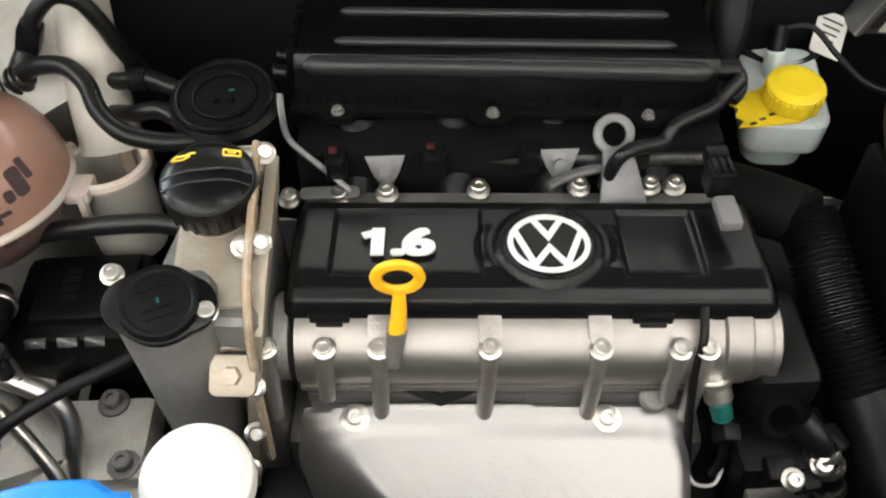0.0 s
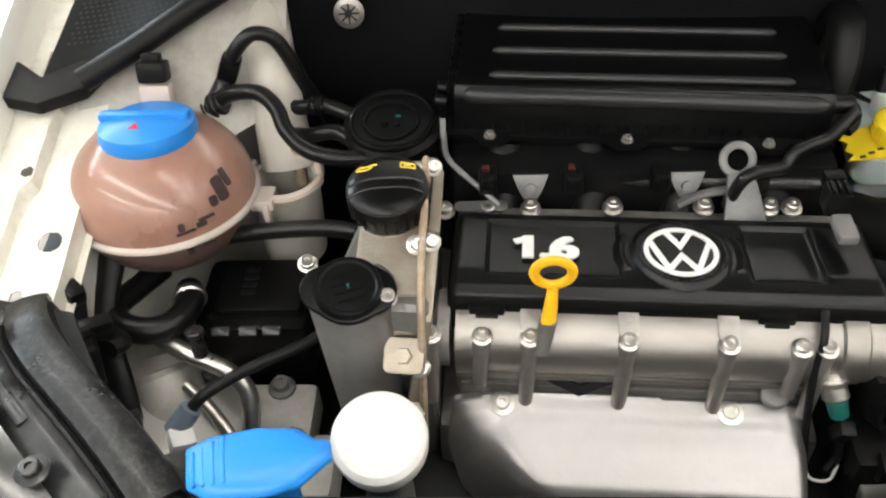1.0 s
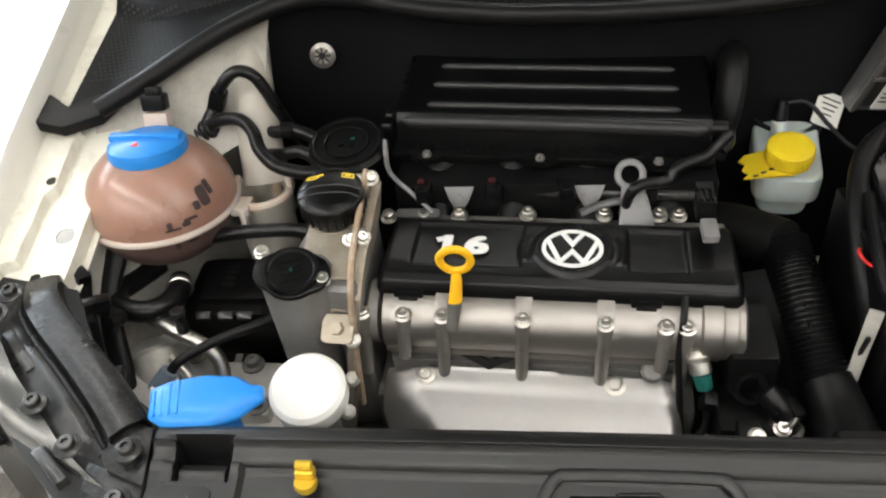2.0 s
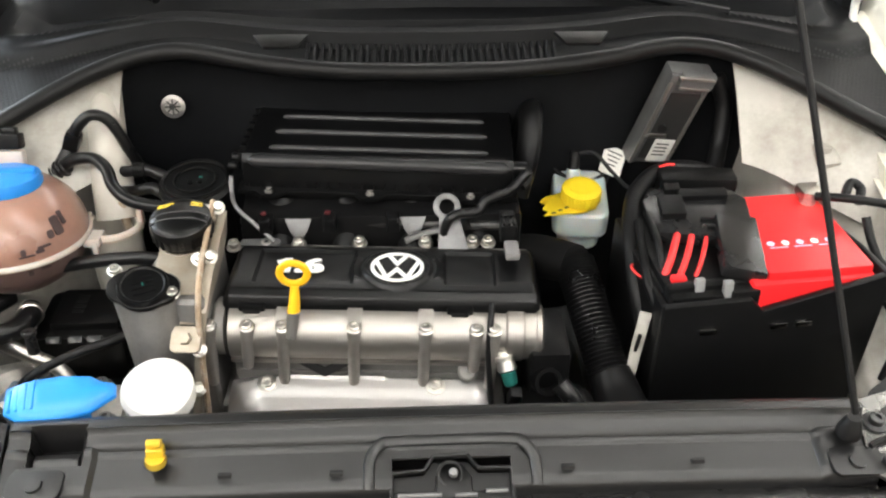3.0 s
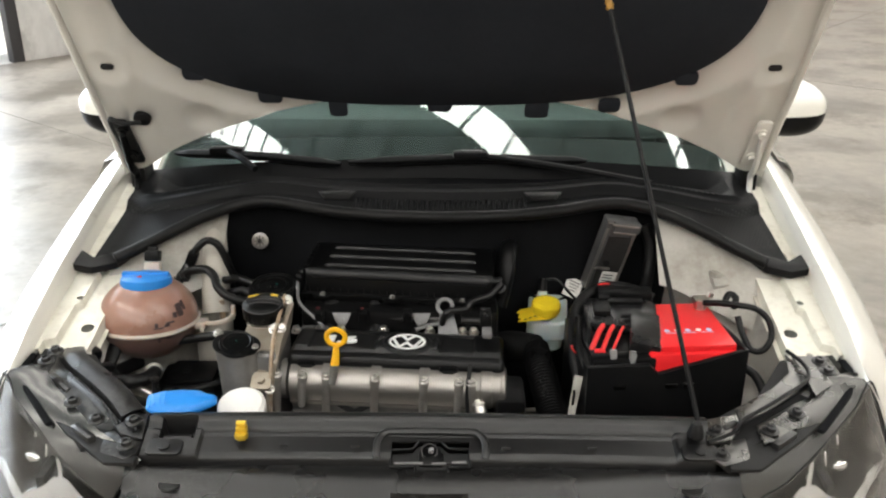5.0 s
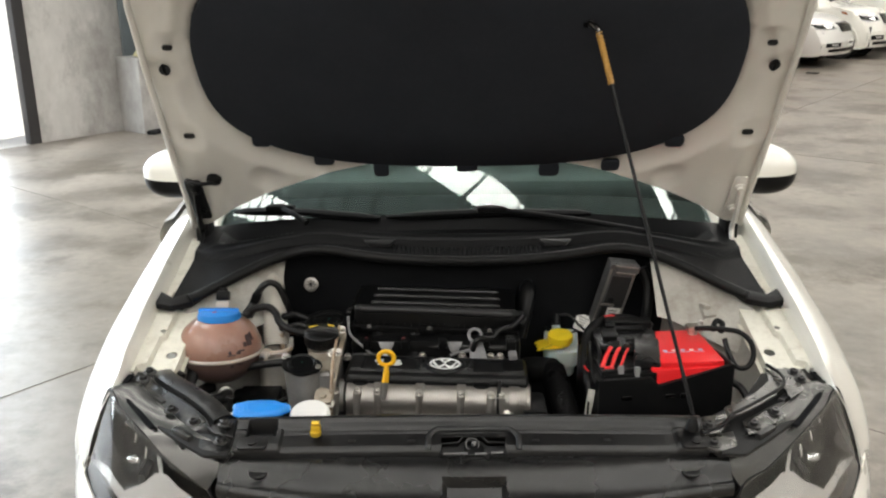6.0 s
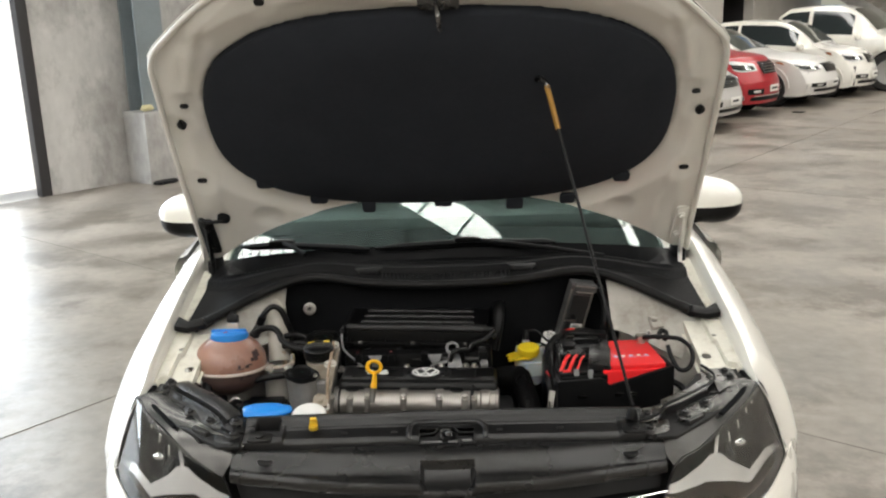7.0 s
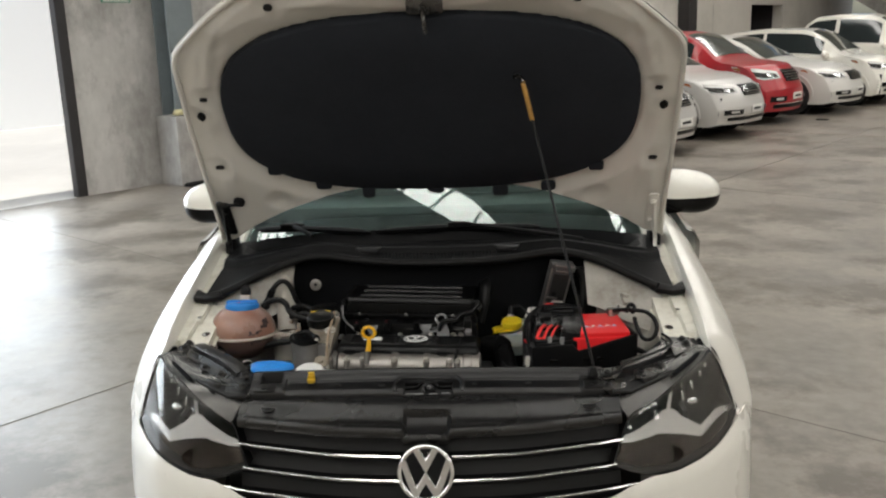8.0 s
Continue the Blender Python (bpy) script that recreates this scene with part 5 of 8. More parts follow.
def vc_fn(u, v):
    x = X0 + (X1 - X0) * u
    y, z = interp(VC, v)
    end = min(x - X0, X1 - x)
    if end < 0.008:
        z -= 0.010 * (1 - end / 0.008) ** 2
    rr = math.hypot(x - EMB.x, (y - EMB.y) * 1.0)
    z -= 0.0035 * soft_box(x, y, -0.218, -0.105, 0.424, 0.494, 0.003)
    z -= 0.0035 * soft_box(x, y, 0.004, 0.062, 0.424, 0.494, 0.003)
    z += 0.0045 * max(0.0, min(1.0, (0.043 - rr) / 0.004)) - 0.0025 * max(0.0, min(1.0, (0.036 - rr) / 0.002))
    z += 0.004 * max(0.0, 1 - abs(rr - 0.052) / 0.005) * (1 if abs(y - EMB.y) < 0.022 else 0)
    return (x, y, z)


bm = bmesh.new()
sheet(bm, vc_fn, 182, 70, 0.0)
for s, xx in ((-1, X0), (1, X1)):
    sheet(bm, lambda u, v: (xx + s * 0.001, interp(VC, u)[0], 0.826 + (interp(VC, u)[1] - 0.010 * 1 - 0.826) * v if v < 1 else interp(VC, u)[1] - 0.010), 24, 3, 0.0)
vcover = part("valve_cover", bm, M_COVER, engine, "satin black plastic valve cover", 0.45)
bm = bmesh.new()
box(bm, ((X0 + X1) / 2, 0.455, 0.820), (X1 - X0 - 0.006, 0.106, 0.014), 0.003)
part("cover_skirt", bm, M_BLACK, engine)
for x in (-0.217, 0.021):
    bm = bmesh.new()
    box(bm, (x, 0.4005, 0.837), (0.030, 0.012, 0.018), 0.002)
    c = part("cover_clip", bm, M_BLACK, vcover)
    bm = bmesh.new()
    box(bm, (x, 0.3945, 0.835), (0.020, 0.006, 0.010), 0.0015)
    part("clip_tongue", bm, M_PANEL, vcover)
badge("cover_badge", 0.0315, 0.0022, aim((EMB.x, EMB.y, 0.8590), (0, 0.09, 1), 180), M_SILVER, vcover, "round silver badge")
bold = bmesh.new()
for k in range(6):
    one = text_mesh("1.6", 0.040, 0.002, M_SILVER)
    one.transform(Matrix.Translation((-0.0018 + 0.0018 * (k % 3), -0.0004 + 0.0008 * (k // 3), 0.00006 * k)))
    bold.from_mesh(one)
lx, ly = min(v.co.x for v in bold.verts), max(v.co.y for v in bold.verts)
box(bold, (lx - 0.0022, ly - 0.0072, 0.0003), (0.0075, 0.0062, 0.0022), 0.0004, (0, 0, 24))
place("lettering", mesh_of("lettering", bold, M_SILVER), vcover, pose(-0.1680, 0.4555, 0.8572, -5, 0, 0) @ Matrix.Diagonal((1.22, 1.0, 1, 1)), "raised silver figures")

# camshaft housing: a ribbed half-round aluminium casting
bm = bmesh.new()
seg = 18


def cam_fn(u, v):
    x = -0.243 + 0.308 * u
    a = radians(60 + 165 * v)
    r = 0.0355
    return (x, 0.406 + r * math.cos(a), 0.804 + r * math.sin(a))


sheet(bm, cam_fn, 40, seg, 0.0)
box(bm, (-0.089, 0.425, 0.790), (0.308, 0.085, 0.030), 0.004)
box(bm, (-0.089, 0.379, 0.7795), (0.308, 0.010, 0.006), 0.002)
housing = part("camshaft_housing", bm, M_ALUC, engine, "cast aluminium camshaft housing")
bm = bmesh.new()
box(bm, (-0.089, 0.4245, 0.760), (0.306, 0.083, 0.030), 0.004)
part("housing_base", bm, M_GREYCAST, engine, "stained grey lower edge of the housing")
bm = bmesh.new()
lathe(bm, [(0, 0), (0.033, 0), (0.033, 0.012), (0.036, 0.014), (0.036, 0.032), (0.034, 0.034), (0.034, 0.046), (0.0355, 0.048), (0.0355, 0.053), (0.030, 0.056), (0, 0.056)], Matrix.Translation((0.062, 0.406, 0.806)) @ pose(0, 0, 0, 0, 90, 0), 36)
part("cam_end_cap", bm, M_ALUC, engine, "round aluminium end cap")
bm = bmesh.new()
lathe(bm, [(0, 0), (0.030, 0), (0.034, 0.004), (0.034, 0.014), (0, 0.016)], Matrix.Translation((-0.262, 0.406, 0.806)) @ pose(0, 0, 0, 0, 90, 0), 30)
part("cam_flange", bm, M_GREYCAST, engine)
ME_ABOLT = bolt_mesh("head_bolt", 0.0062, 0.008, M_STEEL, 1.45)
for x, tall in ((-0.263, 1), (-0.220, 0), (-0.180, 1), (-0.099, 1), (-0.018, 1), (0.040, 0), (0.060, 1)):
    bm = bmesh.new()
    zb = 0.748 if tall else 0.775
    rod(bm, (x - 0.002, 0.368, zb), (x, 0.378, 0.828), 0.0062, 0.0082, 14, 0.002)
    if tall and -0.2 < x < 0.0:
        prism(bm, rounded(0.0175, 0.030, 0.0085), 0.0016, aim((x, 0.3915, 0.8372), (0, -0.40, 0.92)), 0.0006)
    part("bolt_boss", bm, M_ALU, housing)
    place("head_bolt", ME_ABOLT, engine, aim((x, 0.3775, 0.829), (0.0, -0.25, 1)))
bm = bmesh.new()
box(bm, (-0.09, 0.395, 0.735), (0.30, 0.03, 0.05), 0.004)
box(bm, (-0.09, 0.41, 0.66), (0.34, 0.10, 0.12), 0.01)
part("cylinder_head", bm, M_GREYCAST, engine, "dull grey cylinder head")
bm = bmesh.new()
prism(bm, [(-0.030, 0.006), (-0.012, 0.006), (0.0, 0.0), (0.012, 0.006), (0.030, 0.006), (0.0, -0.012)], 0.003, aim((-0.135, 0.3765, 0.770), (0, -1, 0.2)), 0.0)
part("cast_mark", bm, M_DARK, housing)
bm = bmesh.new()
lathe(bm, [(0, 0), (0.012, 0), (0.012, 0.006), (0.009, 0.008), (0, 0.008)], aim((0.032, 0.378, 0.763), (0, -0.6, 0.8)), 20)
part("core_plug", bm, M_GREYCAST, engine)

# heat shield
def hs_fn(u, v):
    top = interp([(0, 0.378, 0.750), (0.1, 0.372, 0.755), (0.45, 0.336, 0.743), (0.70, 0.300, 0.729), (0.84, 0.280, 0.708), (0.93, 0.268, 0.675), (1, 0.264, 0.62)], v)
    xl = smooth([(0, -0.244), (0.3, -0.250), (0.5, -0.238), (0.68, -0.208), (0.85, -0.160), (1.0, -0.110)], v)[0]
    xr = interp([(0, 0.060), (0.5, 0.064), (1.0, 0.058)], v)[0]
    x = xl + (xr - xl) * u
    e = min(u, 1 - u)
    wide, deep = (0.17, 0.060) if u < 0.5 else (0.06, 0.035)
    drop = deep * max(0.0, 1 - e / wide) ** 2.2 * (0.10 + 0.90 * min(1, v * 1.9)) + 0.003 * min(1.0, max(0.0, (v - 0.22) / 0.08))
    crease = 0.0022 * math.sin(u * 90) * max(0.0, 1 - (1 - u) / 0.14) * (0.4 + 0.6 * math.sin(v * 9))
    rim = 0.003 if (0.03 < v < 0.10 and 0.22 < u < 0.60) else 0.0
    return (x, top[0], top[1] - drop + crease + rim)


bm = bmesh.new()
sheet(bm, hs_fn, 90, 40, 0.0015)
part("heat_shield", bm, M_SHIELD, engine, "pressed bright aluminium exhaust heat shield", 0.9)
ME_SBOLT = bolt_mesh("shield_bolt", 0.0066, 0.007, M_STEEL, 1.75)
for x in (-0.202, -0.005):
    place("shield_bolt", ME_SBOLT, engine, aim((x, 0.364, 0.7535), (0, -0.3, 1)))

# timing case with oil filler and thermostat cover
bm = bmesh.new()
prism(bm, [(-0.262, 0.378), (-0.262, 0.515), (-0.325, 0.515), (-0.340, 0.44), (-0.336, 0.402), (-0.305, 0.382)], 0.235, Matrix.Translation((0, 0, 0.635)), 0.012, 3)
rod(bm, (-0.318, 0.372, 0.66), (-0.327, 0.398, 0.880), 0.026, 0.037, 28, 0.004)
rod(bm, (-0.300, 0.478, 0.80), (-0.299, 0.480, 0.893), 0.029, 0.027, 28)
part("timing_case", bm, M_GREYCAST, engine, "dull grey cast timing case")
bm = bmesh.new()
box(bm, (-0.296, 0.452, 0.874), (0.060, 0.120, 0.016), 0.005, (8, 0, 0))
box(bm, (-0.290, 0.512, 0.895), (0.052, 0.026, 0.018), 0.004, (8, 0, 0))
prism(bm, rounded(0.034, 0.030, 0.006), 0.008, aim((-0.284, 0.366, 0.826), (-0.05, -0.6, 0.8)), 0.002)
lathe(bm, [(0, 0.014), (0.0065, 0.014), (0.0075, 0.008), (0.0075, 0.006), (0, 0.006)], aim((-0.284, 0.366, 0.826), (-0.05, -0.6, 0.8)), 6)
tube(bm, [(-0.300, 0.372, 0.815), (-0.303, 0.376, 0.830), (-0.295, 0.381, 0.838), (-0.275, 0.382, 0.838)], 0.0028, 20, 8)
part("case_top", bm, M_TANALU, engine, "stained pale aluminium case top")
bm = bmesh.new()
for dx, w in ((-0.2685, 0.0032),):
    tube(bm, [(dx, 0.516, 0.912), (dx + 0.001, 0.47, 0.905), (dx, 0.41, 0.888), (dx, 0.376, 0.862), (dx - 0.002, 0.364, 0.81), (dx - 0.006, 0.358, 0.72)], 0.0034, 40, 8, flat=1.5)
part("gasket_edge", bm, M_RUST, engine, "rust-stained gasket edge")
bm = bmesh.new()
prism(bm, [(0.36, 0.66), (0.364, 0.80), (0.378, 0.855), (0.41, 0.880), (0.47, 0.895), (0.516, 0.900), (0.522, 0.86), (0.40, 0.80), (0.385, 0.66)], 0.010, Matrix(((0, 0.17, 1, -0.2655 - 0.17 * 0.885), (1, 0, 0, 0), (0, 1, 0, 0), (0, 0, 0, 1))), 0.002)
part("case_flange", bm, M_TANALU, engine)
ME_CBOLT = bolt_mesh("case_bolt", 0.0058, 0.010, M_STEEL, 1.5)
for x, y, z in ((-0.277, 0.508, 0.904), (-0.263, 0.512, 0.906), (-0.274, 0.433, 0.889), (-0.262, 0.436, 0.889), (-0.272, 0.362, 0.815), (-0.280, 0.356, 0.760), (-0.292, 0.352, 0.710)):
    place("case_bolt", ME_CBOLT, engine, aim((x, y, z), (0.25, -0.6, 0.75)))
pn = Vector((0.10, -0.25, 0.96)).normalized()
pm = aim((-0.3265, 0.3875, 0.881), pn) @ Matrix.Diagonal((0.91, 0.91, 1, 1))
bm = bmesh.new()
out = []
for k in range(40):
    a = 2 * math.pi * k / 40
    d = Vector((math.cos(a), math.sin(a)))
    lobe = abs(d.dot(Vector((0.066, -0.026)).normalized()))
    out.append(tuple(d * (0.033 + 0.010 * max(0.0, lobe - 0.72) / 0.28)))
prism(bm, out, 0.007, pm, 0.002)
lathe(bm, [(0, 0.010), (0.024, 0.010), (0.026, 0.012), (0.029, 0.012), (0.031, 0.007), (0.031, 0)], pm, 36)
pcov = part("thermostat_cover", bm, M_COVER, engine, "round black two-bolt cover")
for k in range(4):
    bm = bmesh.new()
    join(bm, box(bmesh.new(), (0, -0.012 + 0.008 * k, 0.0105), (0.026, 0.0012, 0.001)), pm)
    part("moulded_line", bm, M_COVER, pcov)
for x, y, z in ((-0.361, 0.409, 0.892), (-0.295, 0.383, 0.879)):
    place("cover_bolt", bolt_mesh("cover_bolt", 0.0062, 0.007, M_STEEL, 1.35) if y > 0.4 else bpy.data.meshes["cover_bolt"], engine, aim((x, y, z), pn))
bm = bmesh.new()
join(bm, box(bmesh.new(), (0, 0, 0.012), (0.002, 0.005, 0.001)), pm)
part("paint_dot", bm, M_GREEN, pcov)

cm = aim((-0.2995, 0.4810, 0.889), (0.0, -0.12, 1))
bm = bmesh.new()
prof = [(0, 0.0345), (0.012, 0.0340), (0.024, 0.0322), (0.031, 0.0295), (0.0345, 0.026), (0.0355, 0.020), (0.0345, 0.006), (0.033, 0.003), (0.029, 0.001), (0, 0)]
lathe(bm, prof, cm, 40)
ME_CAPRIB = mesh_of("grip_rib", box(bmesh.new(), (0.0345, 0, 0.011), (0.0026, 0.0038, 0.014), 0.0008), M_COVER)
cap = part("oil_filler_cap", bm, M_COVER, engine, "black oil filler cap with yellow marks")
for y0, z0 in ((0.002, 0.0346), (-0.0085, 0.0338)):
    bm = bmesh.new()
    join(bm, tube(bmesh.new(), [(-0.0315, y0 - 0.005, z0 - 0.0052), (-0.016, y0 - 0.001, z0 - 0.0012), (0, y0, z0), (0.016, y0 + 0.001, z0 - 0.0012), (0.0315, y0 - 0.001, z0 - 0.0052)], 0.0012, 30, 6), cm)
    part("grip_edge", bm, M_GLOSSRIB, cap)
bm = bmesh.new()
ring(bm, 0.0338, 0.0011, cm @ pose(0, 0, 0.0262), 44, 6)
part("rim_edge", bm, M_GLOSSRIB, cap)
for k in range(24):
    place("grip_rib", ME_CAPRIB, cap, cm @ pose(0, 0, 0, 0, 0, 15 * k))
for pts in ([(-0.027, 0.0125), (-0.024, 0.016), (-0.017, 0.0165), (-0.013, 0.0185), (-0.009, 0.0185)], [(-0.026, 0.0125), (-0.018, 0.0125), (-0.013, 0.0160)],
            [(0.011, 0.0215), (0.023, 0.0205)], [(0.0115, 0.0155), (0.0235, 0.0150)], [(0.011, 0.0215), (0.0115, 0.0155)], [(0.023, 0.0205), (0.0235, 0.0150)], [(0.014, 0.0185), (0.020, 0.0180)]):
    bm = bmesh.new()
    join(bm, tube(bmesh.new(), [(x, y, 0.0347 - 0.9 * (x * x + y * y) ** 1.0 * 4.6) for x, y in pts], 0.0009, 12, 6), cm)
    part("yellow_mark", bm, M_INKYELLOW, cap)
bm = bmesh.new()
lathe(bm, [(0.027, 0.0), (0.031, 0.001), (0.031, 0.008), (0.027, 0.009)], aim((-0.2995, 0.4810, 0.879), (0.0, -0.12, 1)), 32)
part("filler_neck", bm, M_STEEL, engine)

# dipstick
dip = thing("oil_dipstick", (-0.163, 0.392, 0.84), "yellow plastic oil dipstick with a finger ring", "dipstick")
bm = bmesh.new()
ring(bm, 0.0150, 0.0044, aim((-0.163, 0.393, 0.896), (0, -1, -0.08)), 32, 10, (1.0, 1.0), 0.8)
part("finger_ring", bm, M_YELLOW, dip)
bm = bmesh.new()
tube(bm, [(-0.163, 0.392, 0.880), (-0.164, 0.388, 0.865), (-0.166, 0.383, 0.849)], lambda t: 0.0052 + 0.0028 * t, 20, 12, flat=0.75)
part("handle", bm, M_YELLOW, dip)
bm = bmesh.new()
rod(bm, (-0.166, 0.383, 0.850), (-0.171, 0.375, 0.818), 0.0075, 0.006, 16)
part("tube", bm, M_GREYCAST, dip, "dull grey dipstick tube")

# back of the head: intake, injectors, brackets, lifting eye
bm = bmesh.new()
box(bm, (-0.07, 0.588, 0.815), (0.36, 0.075, 0.10), 0.01)
manifold = part("intake_manifold", bm, M_BLACK, engine, "black plastic intake manifold")
for k in range(4):
    part("runner", rod(bmesh.new(), (-0.20 + 0.085 * k, 0.60, 0.855), (-0.20 + 0.085 * k, 0.535, 0.800), 0.022, 0.020, 16), M_BLACK, manifold)
bm = bmesh.new()
rod(bm, (-0.235, 0.556, 0.853), (0.085, 0.556, 0.853), 0.0065, None, 12)
part("fuel_rail", bm, M_FRAME, engine, "black fuel rail")
M_DULLRED = mat("dull_red_plastic", (0.05, 0.008, 0.010), 0.5)
for k, x in enumerate((-0.215, -0.135, -0.055, 0.035)):
    bm = bmesh.new()
    box(bm, (x, 0.548, 0.858), (0.017, 0.020, 0.022), 0.003)
    box(bm, (x, 0.540, 0.866), (0.012, 0.012, 0.008), 0.002)
    inj = part("injector_plug", bm, M_BLACK, engine, "black injector plug")
    if k < 2:
        bm = bmesh.new()
        box(bm, (x - 0.002, 0.549, 0.8725), (0.007, 0.006, 0.004), 0.001)
        part("lock_clip", bm, M_DULLRED, inj, "dull red locking clip")
for x in (-0.175, -0.030):
    bm = bmesh.new()
    prism(bm, [(-0.020, 0.014), (0.020, 0.014), (0.013, -0.004), (0.007, -0.014), (-0.007, -0.014), (-0.013, -0.004)], 0.003, aim((x, 0.548, 0.850), (0, -0.85, 0.5)) @ Matrix.Diagonal((0.85, 0.85, 1, 1)), 0.0008)
    lathe(bm, [(0, 0.003), (0.005, 0.003), (0.005, 0.006), (0, 0.006)], aim((x, 0.546, 0.850), (0, -0.85, 0.5)), 12)
    part("rail_bracket", bm, M_DULLPLATE, engine, "bright sheet steel rail bracket")
bm = bmesh.new()
box(bm, (-0.07, 0.525, 0.822), (0.36, 0.024, 0.018), 0.004)
part("rear_flange", bm, M_GREYCAST, engine, "aluminium rear flange")
ME_TBOLT = bolt_mesh("stud_bolt", 0.0068, 0.010, M_STEEL, 1.45)
for x, y, z in ((-0.256, 0.533, 0.833), (-0.215, 0.534, 0.832), (-0.175, 0.535, 0.833), (-0.098, 0.535, 0.833), (-0.014, 0.533, 0.833), (0.045, 0.531, 0.833), (0.065, 0.529, 0.834)):
    place("stud_bolt", ME_TBOLT, engine, aim((x, y, z), (0, -0.15, 1)))
bm = bmesh.new()
em = aim((0.018, 0.537, 0.862), (0.05, -0.75, 0.66))
ring(bm, 0.0135, 0.0040, em @ pose(-0.004, 0.020, 0), 28, 8, (1, 1), 0.5)
prism(bm, [(-0.014, 0.008), (0.010, 0.008), (0.018, -0.028), (0.020, -0.040), (-0.020, -0.040), (-0.017, -0.02)], 0.005, em @ pose(0, 0, -0.0025), 0.001)
part("lifting_eye", bm, M_DULLPLATE, engine, "grey steel lifting eye")
bm = bmesh.new()
tube(bm, [(-0.256, 0.575, 0.912), (-0.255, 0.563, 0.900), (-0.251, 0.556, 0.878), (-0.225, 0.545, 0.855), (-0.205, 0.532, 0.842)], 0.0028, 30, 8, flat=0.6)
prism(bm, rounded(0.05, 0.012, 0.005), 0.003, aim((-0.222, 0.533, 0.838), (0, -0.2, 1)), 0.0005)
part("lever_bracket", bm, M_DULLPLATE, engine, "thin dull steel bracket")
bm = bmesh.new()
tube(bm, [(-0.04, 0.532, 0.838), (-0.02, 0.540, 0.842), (0.01, 0.542, 0.846), (0.035, 0.530, 0.838)], 0.0045, 20, 8)
part("rear_bracket", bm, M_DULLPLATE, engine)
bm = bmesh.new()
box(bm, (0.087, 0.466, 0.868), (0.017, 0.030, 0.010), 0.003)
part("plug_latch", bm, mat("grey_latch", (0.17, 0.165, 0.165), 0.4), engine, "grey plug latch")
bm = bmesh.new()
box(bm, (0.085, 0.494, 0.878), (0.020, 0.022, 0.024), 0.003)
box(bm, (0.085, 0.510, 0.886), (0.018, 0.014, 0.014), 0.003)
for k in range(3):
    box(bm, (0.079 + 0.006 * k, 0.494, 0.891), (0.003, 0.016, 0.004), 0.0008)
part("ignition_plug", bm, M_BLACK, engine, "black ribbed electrical plug")
bm = bmesh.new()
tube(bm, [(0.116, 0.572, 0.912), (0.094, 0.560, 0.894), (0.076, 0.552, 0.891), (0.061, 0.546, 0.887), (0.051, 0.538, 0.877), (0.024, 0.530, 0.878), (0.012, 0.527, 0.868), (0.006, 0.530, 0.838)], 0.0060, 70, 12)
part("breather_hose", bm, M_HOSE, engine, "bent black breather hose")
# temperature sensor and its wiring
bm = bmesh.new()
rod(bm, (0.070, 0.374, 0.792), (0.076, 0.360, 0.772), 0.010, 0.0115, 16, 0.002)
rod(bm, (0.071, 0.371, 0.788), (0.072, 0.368, 0.783), 0.0135, None, 16, 0.001)
sens = part("coolant_sensor", bm, M_STEEL, engine, "steel coolant sensor with a green plug")
bm = bmesh.new()
rod(bm, (0.076, 0.360, 0.772), (0.080, 0.352, 0.758), 0.0092, 0.008, 16, 0.001)
part("green_plug", bm, M_GREEN, sens)
bm = bmesh.new()
box(bm, (0.083, 0.345, 0.747), (0.014, 0.014, 0.024), 0.003, (20, 10, 0))
tube(bm, [(0.083, 0.342, 0.738), (0.082, 0.335, 0.722), (0.075, 0.330, 0.71)], 0.004, 16, 8)
part("sensor_plug", bm, M_BLACK, sens)
bm = bmesh.new()
box(bm, (0.088, 0.343, 0.748), (0.006, 0.010, 0.010), 0.001, (20, 10, 0))
part("plug_collar", bm, M_GREEN, sens)
bm = bmesh.new()
tube(bm, [(0.058, 0.395, 0.845), (0.055, 0.374, 0.832), (0.053, 0.366, 0.80), (0.055, 0.358, 0.76), (0.058, 0.345, 0.72), (0.062, 0.33, 0.68)], 0.0036, 40, 8)
part("wiring", bm, M_RUBBER, engine, "thin black wiring loom")
bm = bmesh.new()
tube(bm, [(0.058, 0.338, 0.705), (0.064, 0.327, 0.700), (0.078, 0.325, 0.702), (0.084, 0.332, 0.715)], 0.0016, 30, 6)
part("loose_wire", bm, M_LABEL, engine)
# dark mass right of the head: throttle and pipe stubs
bm = bmesh.new()
box(bm, (0.125, 0.40, 0.755), (0.05, 0.09, 0.09), 0.012)
box(bm, (0.13, 0.345, 0.69), (0.08, 0.06, 0.10), 0.012)
lathe(bm, [(0.012, 0), (0.017, 0.0), (0.017, 0.02), (0.012, 0.02)], aim((0.118, 0.362, 0.758), (0.2, -0.9, 0.5)), 20, close=True)
part("coolant_flange", bm, M_BLACK, engine, "black plastic coolant flange")
bm = bmesh.new()
rod(bm, (0.100, 0.318, 0.70), (0.150, 0.322, 0.705), 0.012, None, 14, 0.002)
rod(bm, (0.10, 0.300, 0.655), (0.17, 0.305, 0.66), 0.016, 0.013, 16, 0.002)
part("pipe_stub", bm, M_GREYCAST, engine)
for k, (x, y, z, w, d, h) in enumerate(((0.118, 0.318, 0.735, 0.022, 0.020, 0.026), (0.140, 0.312, 0.728, 0.016, 0.018, 0.020), (0.112, 0.300, 0.692, 0.030, 0.020, 0.018), (0.158, 0.335, 0.742, 0.018, 0.022, 0.030))):
    part("sensor_block", box(bmesh.new(), (x, y, z), (w, d, h), 0.004, (12, 8 * k, 10 * k)), M_BLACK, engine)
